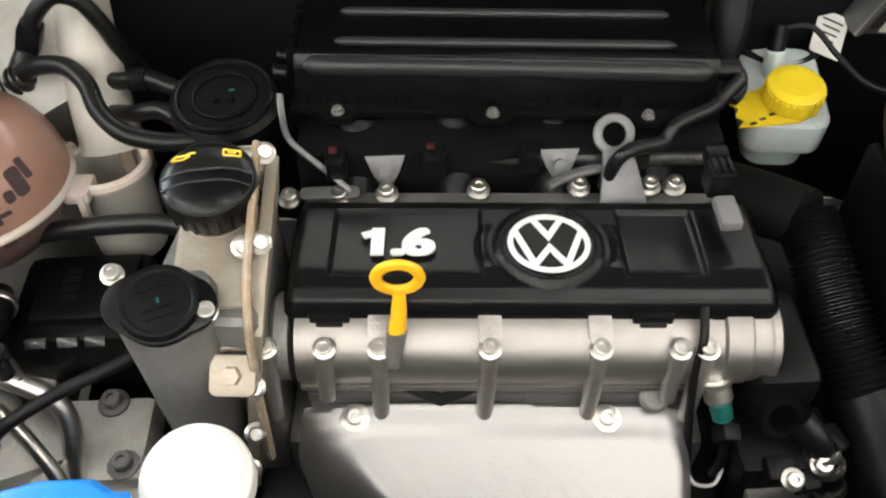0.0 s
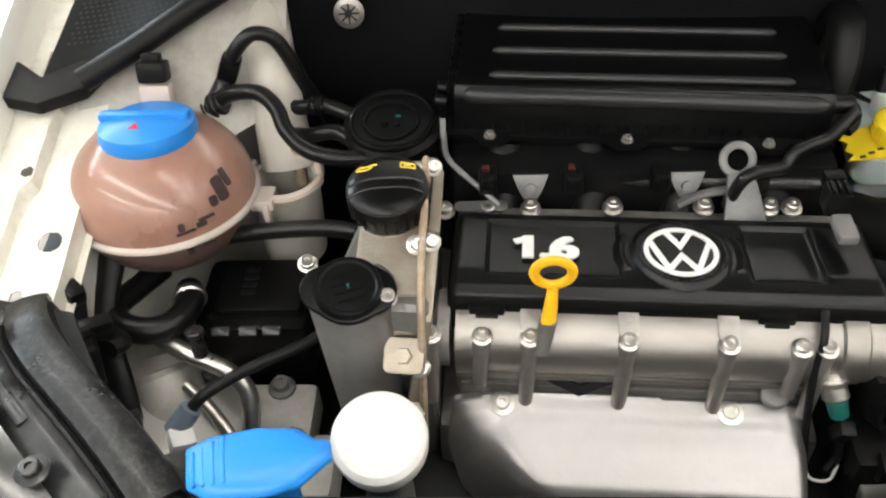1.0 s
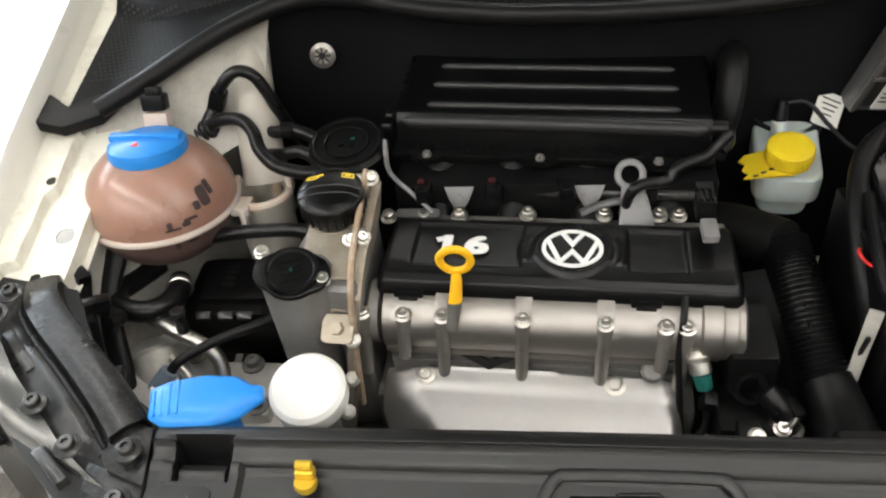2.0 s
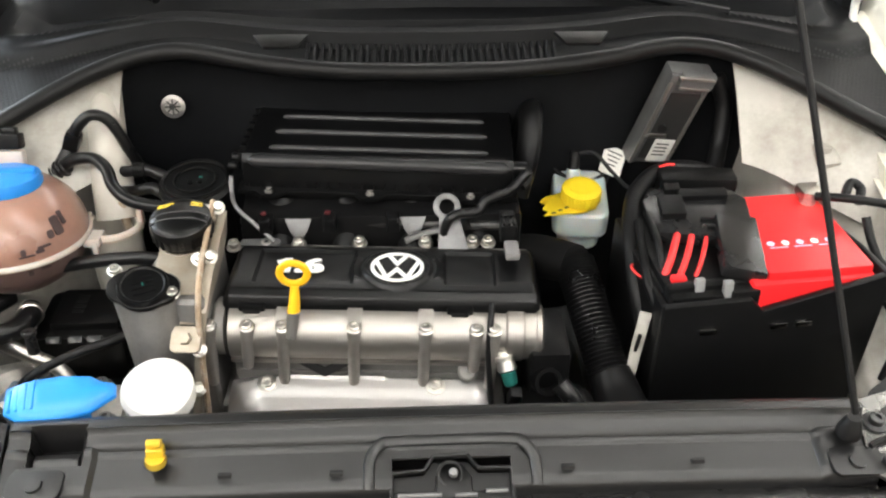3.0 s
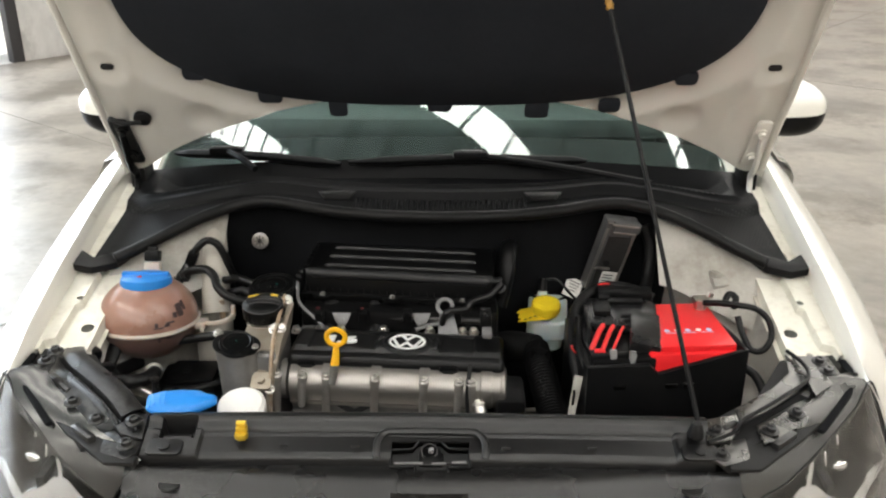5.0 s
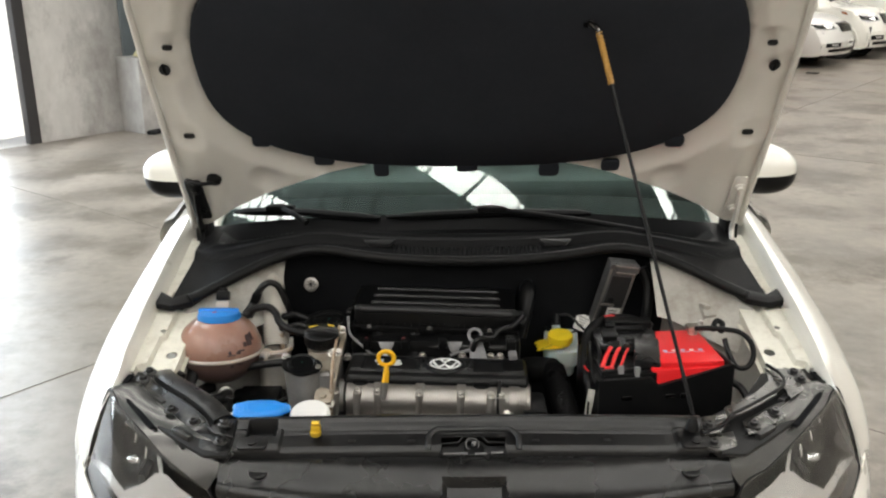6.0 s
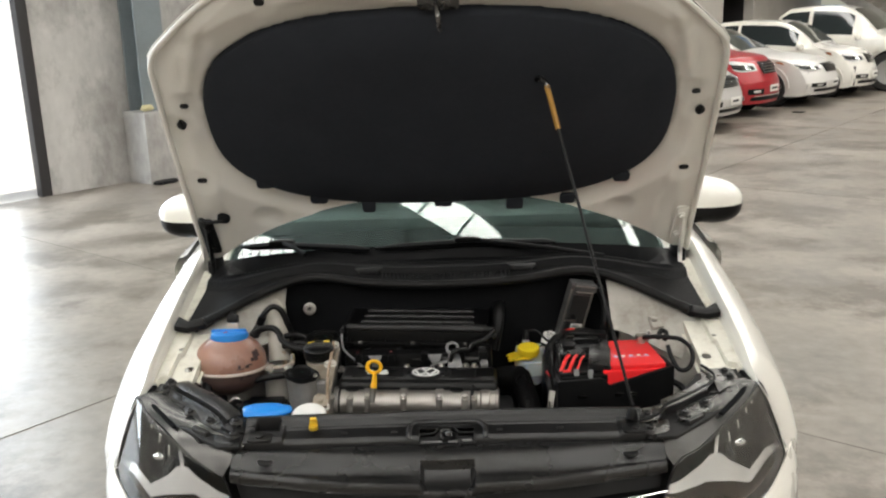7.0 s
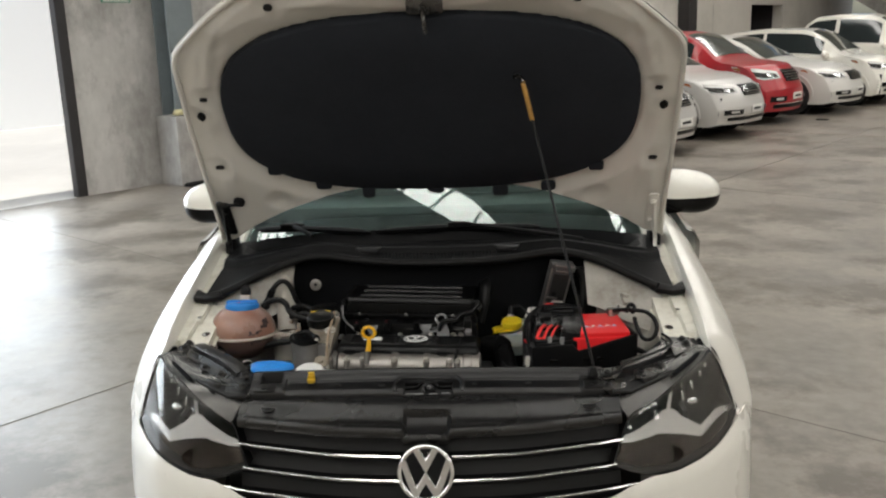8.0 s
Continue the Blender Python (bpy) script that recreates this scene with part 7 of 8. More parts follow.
prism(bm, out, 0.006, wm, 0.002)
b2 = bmesh.new()
prev = None
for lift, k in ((0.005, 0.99), (0.009, 0.93), (0.012, 0.80), (0.0135, 0.4)):
    cur = [b2.verts.new((x * k, y * k, lift)) for x, y in out]
    if prev:
        for i in range(len(out)):
            j = (i + 1) % len(out)
            b2.faces.new((prev[i], prev[j], cur[j], cur[i]))
    prev = cur
b2.faces.new(prev)
join(bm, b2, wm)
part("flip_cap", bm, M_BLUE, wash, "bright blue flip cap", 0.9)
for k in range(4):
    bm = bmesh.new()
    join(bm, box(bmesh.new(), (-0.044 + 0.007 * k, -0.002 + 0.001 * k, 0.0100 + 0.0008 * k), (0.0028, 0.028 + 0.003 * k, 0.003), 0.001), wm)
    part("grip_rib", bm, M_BLUE, wash)
bm = bmesh.new()
rod(bm, (-0.377, 0.246, 0.75), (-0.377, 0.243, 0.861), 0.020, 0.023, 20)
part("neck", bm, M_BLUE, wash)
filt = thing("white_canister", (-0.297, 0.28, 0.74), "white round plastic cap on a grey neck", "canister")
fm = aim((-0.299, 0.303, 0.757), (0.02, -0.28, 1))
bm = bmesh.new()
lathe(bm, [(0, 0.0890), (0.020, 0.0885), (0.032, 0.087), (0.0365, 0.083), (0.0375, 0.078), (0.0365, 0.064), (0.030, 0.058), (0.0, 0.058)], fm, 48)
part("cup", bm, M_WCAP, filt, "matt white plastic cup")
bm = bmesh.new()
rod(bm, (-0.299, 0.296, 0.66), (-0.298, 0.287, 0.818), 0.020, None, 28)
part("base", bm, M_GREYCAST, filt)
bm = bmesh.new()
rod(bm, (-0.262, 0.262, 0.72), (-0.20, 0.262, 0.715), 0.010, 0.009, 16, 0.002)
rod(bm, (-0.205, 0.262, 0.716), (-0.196, 0.262, 0.716), 0.014, None, 8, 0.001)
solo("steel_pipe_fitting", bm, M_STEEL, "steel pipe fitting beside the white canister", "fitting")

# yellow clip on the crossmember
yc = thing("yellow_clip", (-0.268, 0.166, 0.858), "small brass-yellow clip standing on the crossmember", "clip")
bm = bmesh.new()
box(bm, (-0.268, 0.168, 0.869), (0.016, 0.010, 0.010), 0.002)
tube(bm, [(-0.275, 0.170, 0.877), (-0.262, 0.170, 0.877)], 0.004, 8, 10)
part("tongue", bm, mat("brass_yellow", (0.62, 0.42, 0.04), 0.3, 0.5, var=0.15, scale=60), yc)
bm = bmesh.new()
lathe(bm, [(0, 0), (0.009, 0), (0.010, 0.004), (0.009, 0.008), (0, 0.008)], pose(-0.268, 0.163, 0.858), 18)
part("foot", bm, bpy.data.materials["brass_yellow"], yc)

# ---------- brake fluid reservoir ----------
M_LID2 = mat("worn_grey_plastic", (0.075, 0.074, 0.072), 0.4, var=0.3, scale=40)
res = thing("brake_fluid_reservoir", (0.205, 0.66, 0.74), "milky brake fluid reservoir with a yellow cap", "reservoir")
bm = bmesh.new()
prism(bm, rounded(0.078, 0.112, 0.018), 0.042, pose(0.214, 0.696, 0.764, 6, 0, -6), 0.008, 3)
prism(bm, rounded(0.060, 0.060, 0.020), 0.036, pose(0.214, 0.685, 0.730, 4, 0, -6), 0.008, 3)
lathe(bm, [(0, 0), (0.020, 0), (0.020, 0.022), (0, 0.022)], aim((0.203, 0.662, 0.794), (0, -0.1, 1)), 24)
part("bottle", bm, M_RESV, res, "milky translucent bottle")
bm = bmesh.new()
rod(bm, (0.206, 0.705, 0.800), (0.204, 0.712, 0.834), 0.011, 0.0095, 16, 0.002)
part("filler_tube", bm, M_RESV, res)
km = aim((0.2065, 0.656, 0.818), (0.0, -0.12, 1))
bm = bmesh.new()
lathe(bm, [(0, 0.020), (0.022, 0.020), (0.0265, 0.0175), (0.0275, 0.004), (0.027, 0.0), (0, 0.0)], km, 40)
lathe(bm, [(0, 0.0205), (0.006, 0.0215), (0.018, 0.0207), (0.018, 0.020)], km, 30)
ycap = part("cap", bm, M_YCAP, res, "yellow ribbed screw cap")
ME_YRIB = mesh_of("grip_rib", box(bmesh.new(), (0.0272, 0, 0.009), (0.0018, 0.0028, 0.013), 0.0004), M_YCAP)
for k in range(30):
    place("grip_rib", ME_YRIB, ycap, km @ pose(0, 0, 0, 0, 0, 12 * k))
bm = bmesh.new()
rows = [(-0.058, -0.020), (-0.050, -0.014), (-0.056, -0.006), (-0.050, 0.002), (-0.056, 0.010), (-0.046, 0.018), (-0.010, 0.022), (0.014, 0.020), (0.026, 0.0), (0.016, -0.024), (-0.004, -0.028)]
prism(bm, rows, 0.0025, km @ pose(0, 0, -0.0035, 0, -6, 8), 0.0005)
flap = part("warning_flap", bm, M_YCAP, res, "yellow tagged flap")
for k in range(4):
    bm = bmesh.new()
    join(bm, box(bmesh.new(), (-0.044 + 0.010 * k, -0.020 + 0.003 * k, 0.0002), (0.006, 0.003, 0.0005)), km @ pose(0, 0, 0, 0, -6, 8))
    part("printed_mark", bm, M_INK, flap)
boost = thing("brake_booster", (0.222, 0.79, 0.78), "black ribbed brake booster collar behind the reservoir", "brake booster")
bmx = aim((0.224, 0.770, 0.812), (0, -0.45, 1))
bm = bmesh.new()
lathe(bm, [(0.030, -0.05), (0.050, -0.05), (0.052, 0.010), (0.050, 0.016), (0.045, 0.017), (0.042, 0.010), (0.036, -0.01), (0.030, -0.02)], bmx, 40, close=True)
part("collar", bm, M_COVER, boost, "glossy black collar")
bm = bmesh.new()
ring(bm, 0.0490, 0.0018, bmx @ pose(0, 0, 0.0165), 44, 6)
part("collar_edge", bm, M_GLOSSRIB, boost)
for k in range(7):
    bm = bmesh.new()
    join(bm, box(bmesh.new(), (0.040, 0, 0.004), (0.008, 0.009, 0.026), 0.003), bmx @ pose(0, 0, 0, 0, 0, 0 + 30 * k))
    part("collar_tab", bm, M_LID2, boost)
bm = bmesh.new()
prism(bm, rounded(0.034, 0.046, 0.002), 0.0012, aim((0.268, 0.742, 0.826), (0.2, -0.6, 0.75), -35), 0.0)
lab = solo("warning_label", bm, M_LABEL, "white paper label on the booster", "label")
for k in range(4):
    bm = bmesh.new()
    join(bm, box(bmesh.new(), (0.0, 0.014 - 0.007 * k, 0.0014), (0.024 - 0.004 * k, 0.002, 0.0004)), aim((0.268, 0.742, 0.826), (0.2, -0.6, 0.75), -35))
    part("printed_line", bm, M_INK, lab)
bm = bmesh.new()
rod(bm, (0.204, 0.712, 0.832), (0.206, 0.722, 0.856), 0.009, 0.007, 12, 0.001)
tube(bm, [(0.206, 0.720, 0.852), (0.232, 0.712, 0.858), (0.255, 0.690, 0.840), (0.275, 0.66, 0.83), (0.30, 0.64, 0.83)], 0.003, 30, 8)
solo("level_sensor_plug", bm, M_RUBBER, "black sensor plug and wire on the reservoir", "plug")

# ---------- intake hose ----------
M_DUCT = mat("matt_black_rubber", (0.006, 0.006, 0.006), 0.6, var=0.2, spec=0.12)
duct = thing("intake_duct", (0.18, 0.46, 0.70), "black corrugated air intake duct", "duct")
bm = bmesh.new()
line = [(0.173, 0.505, 0.818), (0.180, 0.470, 0.802), (0.190, 0.42, 0.775), (0.200, 0.372, 0.748)]
tube(bm, line, lambda t: 0.0235 + 0.0022 * math.sin(t * 30 * 6.2832), 240, 24)
part("bellows", bm, M_HOSE, duct, "corrugated rubber bellows")
bm = bmesh.new()
tube(bm, [(0.112, 0.585, 0.770), (0.130, 0.560, 0.790), (0.152, 0.530, 0.806), (0.174, 0.503, 0.817)], lambda t: 0.031 - 0.005 * t, 30, 24)
part("funnel", bm, M_DUCT, duct, "smooth black funnel")
bm = bmesh.new()
tube(bm, [(0.200, 0.374, 0.749), (0.208, 0.345, 0.735), (0.215, 0.30, 0.725), (0.220, 0.25, 0.72)], lambda t: 0.026 + 0.010 * t, 24, 20)
box(bm, (0.218, 0.255, 0.765), (0.10, 0.045, 0.075), 0.012, (-12, 0, 0), 3, (0.85, 0.8))
part("mouth", bm, M_BLACK, duct, "black scoop mouth")
hose("bypass_hose", [(0.135, 0.345, 0.765), (0.150, 0.33, 0.750), (0.165, 0.32, 0.715), (0.175, 0.315, 0.66)], 0.011, "black bypass hose with bright clamps")
for k, p in enumerate(((0.153, 0.327, 0.744), (0.160, 0.323, 0.730), (0.168, 0.318, 0.703))):
    bm = bmesh.new()
    ring(bm, 0.0122, 0.0018, aim(p, (0.5, -0.3, -1)), 20, 6, (1, 1), 2)
    solo("small_hose_clamp", bm, M_STEEL, "bright clamp on the bypass hose", "clamp", "bypass hose clamps")

# ---------- battery, cover and fuse carrier ----------
BM = Matrix.Translation((0.498, 0.392, 0.0)) @ pose(0, 0, 0, 0, 0, 5)     # its front right corner; x to the left is negative
BL, BW, BZ = 0.242, 0.172, 0.878
bat = thing("battery", BM @ Vector((-BL / 2, BW / 2, 0.70)), "red-topped car battery in a black cover", "battery")


def bbox(at, size, bev=0.0, rot=(0, 0, 0), b=None):
    b = b or bmesh.new()
    join(b, box(bmesh.new(), at, size, bev, rot), BM)
    return b


part("case", bbox((-0.074, BW / 2, 0.78), (0.147, BW, 0.19), 0.005), M_RED, bat, "red battery case")
part("case_end", bbox((-0.196, BW / 2, 0.775), (0.092, BW, 0.18), 0.005), M_BLACK, bat, "black battery end")
b = bbox((-0.066, BW / 2, BZ), (0.126, BW - 0.014, 0.016), 0.005)
part("lid", b, M_RED, bat, "red battery lid")
for k in range(5):
    bm = bmesh.new()
    lathe(bm, [(0, 0), (0.0046, 0), (0.0046, 0.0008), (0, 0.0008)], BM @ pose(-0.105 + 0.018 * k, 0.060, BZ + 0.0083), 14)
    part("pictogram", bm, M_INKPALE if k % 2 == 0 else M_LABEL, bat, "printed pictogram dot")
for k in range(3):
    part("printed_line", bbox((-0.098 + 0.030 * k, 0.0525, BZ + 0.0083), (0.022, 0.0012, 0.0006)), M_INKPALE, bat)
bm = bmesh.new()
lathe(bm, [(0, 0), (0.010, 0), (0.008, 0.016), (0, 0.016)], BM @ pose(-0.020, BW - 0.030, BZ + 0.008), 16)
bbox((-0.014, BW - 0.022, BZ + 0.018), (0.032, 0.026, 0.014), 0.004, b=bm)
join(bm, rod(bmesh.new(), (-0.004, BW - 0.02, BZ + 0.018), (0.002, BW - 0.02, BZ + 0.032), 0.005, None, 8), BM)
part("terminal", bm, M_STEEL, bat, "bright terminal clamp")
# black cover cut along a slope so that the red shows above it
bm = bmesh.new()
FRONT = BM @ Matrix(((1, 0, 0, 0), (0, 0, -1, -0.002), (0, 1, 0, 0), (0, 0, 0, 1)))
prism(bm, [(-BL - 0.012, 0.66), (0.010, 0.66), (0.010, 0.886), (-0.136, 0.846), (-0.152, 0.864), (-BL - 0.012, 0.862)], 0.010, FRONT, 0.003)
SIDE = BM @ Matrix(((0, 0, 1, 0.001), (1, 0, 0, 0), (0, 1, 0, 0), (0, 0, 0, 1)))
prism(bm, [(-0.012, 0.66), (BW + 0.01, 0.66), (BW + 0.01, 0.86), (0.05, 0.882), (-0.012, 0.886)], 0.008, SIDE, 0.003)
bbox((-BL - 0.006, BW / 2, 0.76), (0.010, BW + 0.02, 0.19), 0.003, b=bm)
part("cover", bm, M_BLACK, bat, "black plastic battery cover")
for x in (-0.20, -0.115, -0.085):
    part("cover_lug", bbox((x, -0.0145, 0.826), (0.020, 0.005, 0.008), 0.002), M_FRAMEL, bat)

fuse = thing("fuse_carrier", (0.31, 0.47, 0.865), "black fuse carrier with red cables on the battery", "fuse box")
M_LID = mat("satin_charcoal_plastic", (0.012, 0.012, 0.0125), 0.26, var=0.2, scale=14, dirt=(0.032, 0.032, 0.031), dirt_amount=0.3, dirt_scale=12)
bm = bmesh.new()
prism(bm, [(-0.060, -0.035), (-0.020, -0.040), (0.020, -0.046), (0.060, -0.052), (0.066, 0.030), (0.050, 0.052), (-0.052, 0.056), (-0.064, 0.030)], 0.020, pose(0.322, 0.512, 0.866, 4, -3, -4), 0.005, 2)
lid_ob = part("lid", bm, M_LID, fuse, "satin charcoal lid")
for x, y, w, d, h, z in ((0.290, 0.520, 0.030, 0.040, 0.010, 0.890), (0.335, 0.545, 0.060, 0.018, 0.008, 0.892), (0.345, 0.495, 0.050, 0.006, 0.006, 0.889), (0.345, 0.480, 0.054, 0.005, 0.005, 0.888), (0.300, 0.560, 0.020, 0.016, 0.012, 0.890)):
    part("moulding", box(bmesh.new(), (x, y, z), (w, d, h), 0.002, (4, -3, -4)), M_BLACK if h > 0.007 else M_LID, lid_ob)
bm = bmesh.new()
box(bm, (0.342, 0.592, 0.878), (0.100, 0.034, 0.034), 0.006, (0, 0, -3))
part("rear_box", bm, M_BLACK, fuse, "black rear fuse box")
bm = bmesh.new()
prism(bm, [(-0.030, -0.048), (0.020, -0.055), (0.028, 0.048), (-0.022, 0.050)], 0.018, pose(0.352, 0.446, 0.874, 6, 6, -4), 0.004)
part("side_lid", bm, M_LID, fuse, "charcoal side lid")
bm = bmesh.new()
box(bm, (0.300, 0.432, 0.842), (0.105, 0.070, 0.030), 0.006, (0, 0, 8))
part("tray", bm, M_BLACK, fuse, "black tray")
bm = bmesh.new()
box(bm, (0.306, 0.394, 0.846), (0.105, 0.014, 0.050), 0.004, (0, 0, 8))
box(bm, (0.342, 0.384, 0.850), (0.034, 0.018, 0.040), 0.004, (0, 0, 8))
part("front_wall", bm, M_BLACK, fuse, "black front wall")
bm = bmesh.new()
tube(bm, [(0.250, 0.515, 0.872), (0.243, 0.46, 0.868), (0.243, 0.41, 0.850), (0.258, 0.388, 0.832), (0.300, 0.384, 0.826)], 0.006, 40, 10)
part("guard_bar", bm, M_BLACK, fuse)
bm = bmesh.new()
tube(bm, [(0.262, 0.52, 0.880), (0.262, 0.47, 0.878), (0.260, 0.43, 0.862), (0.262, 0.40, 0.840)], 0.0045, 30, 10)
part("grey_bar", bm, M_LID, fuse)
M_GREYCLIP = mat("grey_clip", (0.20, 0.20, 0.20), 0.45, var=0.1)
for x, y in ((0.291, 0.386), (0.322, 0.381)):
    bm = bmesh.new()
    box(bm, (x, y, 0.862), (0.011, 0.008, 0.036), 0.002, (-8, 0, 6))
    part("clip", bm, M_GREYCLIP, fuse, "grey clip")
for k in range(3):
    bm = bmesh.new()
    x = 0.264 + 0.017 * k
    y = 0.418 - 0.003 * k
    tube(bm, [(x - 0.004, y, 0.862), (x + 0.004, y + 0.012, 0.876), (x + 0.013, y + 0.032, 0.883), (x + 0.022, y + 0.055, 0.880)], (0.0046, 0.0040, 0.0028)[k], 24, 10)
    part("red_cable", bm, M_REDW, fuse, "red cable")
bm = bmesh.new()
box(bm, (0.272, 0.404, 0.856), (0.018, 0.012, 0.030), 0.003)
part("red_cover", bm, M_RED, fuse, "red terminal cover")
hose("battery_loom", [(0.255, 0.40, 0.76), (0.240, 0.45, 0.82), (0.243, 0.52, 0.862), (0.262, 0.58, 0.874), (0.30, 0.618, 0.882), (0.35, 0.625, 0.880), (0.40, 0.61, 0.865)], 0.0115, "thick black loom arching round the battery", M_RUBBER, cat="wiring")
hose("thin_red_wire", [(0.234, 0.462, 0.846), (0.231, 0.452, 0.849), (0.236, 0.442, 0.846), (0.246, 0.436, 0.842)], 0.0020, "thin red wire beside the intake duct", M_REDW, cat="cable")
hose("orange_wire", [(0.296, 0.612, 0.8925), (0.308, 0.616, 0.894), (0.318, 0.618, 0.8925)], 0.0020, "short orange wire on the loom", M_REDW, 20, "cable")
bm = bmesh.new()
prism(bm, [(-0.010, -0.055), (0.008, -0.055), (0.012, 0.0), (0.018, 0.055), (-0.004, 0.055), (-0.008, 0.0)], 0.003, aim((0.230, 0.386, 0.784), (-0.35, -0.9, 0.3)) @ Matrix.Diagonal((0.65, 0.8, 1, 1)), 0.0008)
br = solo("white_bracket", bm, M_INNER, "pale painted bracket beside the battery", "bracket")
bm = bmesh.new()
box(bm, (0.229, 0.381, 0.786), (0.004, 0.004, 0.05), 0.001, (15, 0, 0))
part("slot", bm, M_DARK, br)
hose("ground_cable", [(0.468, 0.520, 0.902), (0.490, 0.503, 0.910), (0.522, 0.490, 0.912), (0.548, 0.484, 0.908), (0.567, 0.472, 0.892), (0.570, 0.458, 0.868), (0.556, 0.446, 0.850), (0.535, 0.446, 0.850), (0.522, 0.462, 0.872), (0.517, 0.482, 0.895)], 0.0054, "black ground cable looping beside the battery", M_RUBBER, 70, "cable")
hose("terminal_cable", [(0.500, 0.512, 0.902), (0.512, 0.528, 0.915), (0.522, 0.520, 0.912), (0.515, 0.503, 0.902)], 0.006, "short black cable bend at the terminal", M_RUBBER, 30, "cable")
hose("side_cable", [(0.510, 0.43, 0.83), (0.535, 0.41, 0.82), (0.545, 0.38, 0.79), (0.53, 0.36, 0.74)], 0.0075, "black cable behind the headlight", M_RUBBER, 30, "cable")

# ---------- engine control unit at the firewall ----------
ecu = thing("control_unit", (0.335, 0.745, 0.82), "upright metal engine control unit with a white label", "control unit")
top, bot = Vector((0.352, 0.718, 0.985)), Vector((0.318, 0.757, 0.825))
ydir = (top - bot).normalized()
xdir = Vector((1, 0.12, -0.02))
xdir = (xdir - ydir * xdir.dot(ydir)).normalized()
zdir = xdir.cross(ydir)
em2 = Matrix.Translation((top + bot) / 2) @ Matrix((xdir, ydir, zdir)).transposed().to_4x4()
H = (top - bot).length
bm = bmesh.new()
join(bm, box(bmesh.new(), (0, 0, 0), (0.066, H, 0.026), 0.004), em2)
join(bm, box(bmesh.new(), (-0.026, 0, 0.008), (0.012, H * 0.97, 0.018), 0.003), em2)
part("case", bm, M_DULLPLATE, ecu, "grey metal case")
bm = bmesh.new()
join(bm, box(bmesh.new(), (0.008, H * 0.44, 0.014), (0.052, 0.022, 0.016), 0.004), em2)
join(bm, box(bmesh.new(), (0.034, H * 0.42, 0.006), (0.012, 0.018, 0.014), 0.003), em2)
part("connector", bm, M_DULLPLATE, ecu, "scratched metal connector end")
bm = bmesh.new()
join(bm, box(bmesh.new(), (0.004, 0.0, 0.0), (0.050, H * 0.74, 0.030), 0.003), em2 @ pose(0.002, -0.012, 0))
part("face", bm, mat("dark_anodised_metal", (0.065, 0.064, 0.063), 0.34, 0.6, var=0.2, scale=20), ecu, "dark anodised face")
for x, w in ((-0.0285, 0.006), (0.0295, 0.005)):
    bm = bmesh.new()
    join(bm, box(bmesh.new(), (x, -0.006, 0.0135), (w, H * 0.90, 0.010), 0.002), em2)
    part("edge_rail", bm, M_ALU, ecu, "scuffed bright edge rail")
for x, y, w in ((0.004, H * 0.485, 0.054), (0.006, H * 0.385, 0.046)):
    bm = bmesh.new()
    join(bm, box(bmesh.new(), (x, y, 0.021), (w, 0.004, 0.006), 0.0015), em2)
    part("connector_lip", bm, M_ALU, ecu)
bm = bmesh.new()
join(bm, box(bmesh.new(), (-0.012, -H * 0.16, 0.016), (0.036, 0.005, 0.005), 0.001), em2)
part("bracket_edge", bm, M_STEEL, ecu)
bm = bmesh.new()
join(bm, prism(bmesh.new(), rounded(0.032, 0.042, 0.002), 0.0012), em2 @ pose(0.010, -H * 0.33, 0.0152))
lb = part("label", bm, M_LABEL, ecu, "white paper label")
for k in range(4):
    bm = bmesh.new()
    join(bm, box(bmesh.new(), (-0.002, 0.013 - 0.007 * k, 0.0015), (0.020, 0.0022, 0.0005)), em2 @ pose(0.010, -H * 0.33, 0.0152))
    part("printed_line", bm, M_INK, lb)
bm = bmesh.new()
join(bm, lathe(bmesh.new(), [(0, 0), (0.007, 0), (0.007, 0.003), (0, 0.003)], None, 16), em2 @ pose(-0.006, -H * 0.08, 0.0150))
part("round_hole", bm, M_DARK, ecu)
hose("bulkhead_loom", [(0.40, 0.745, 0.96), (0.415, 0.735, 0.92), (0.41, 0.71, 0.87), (0.39, 0.66, 0.83)], 0.012, "black loom dropping beside the control unit", M_RUBBER, 30, "wiring")

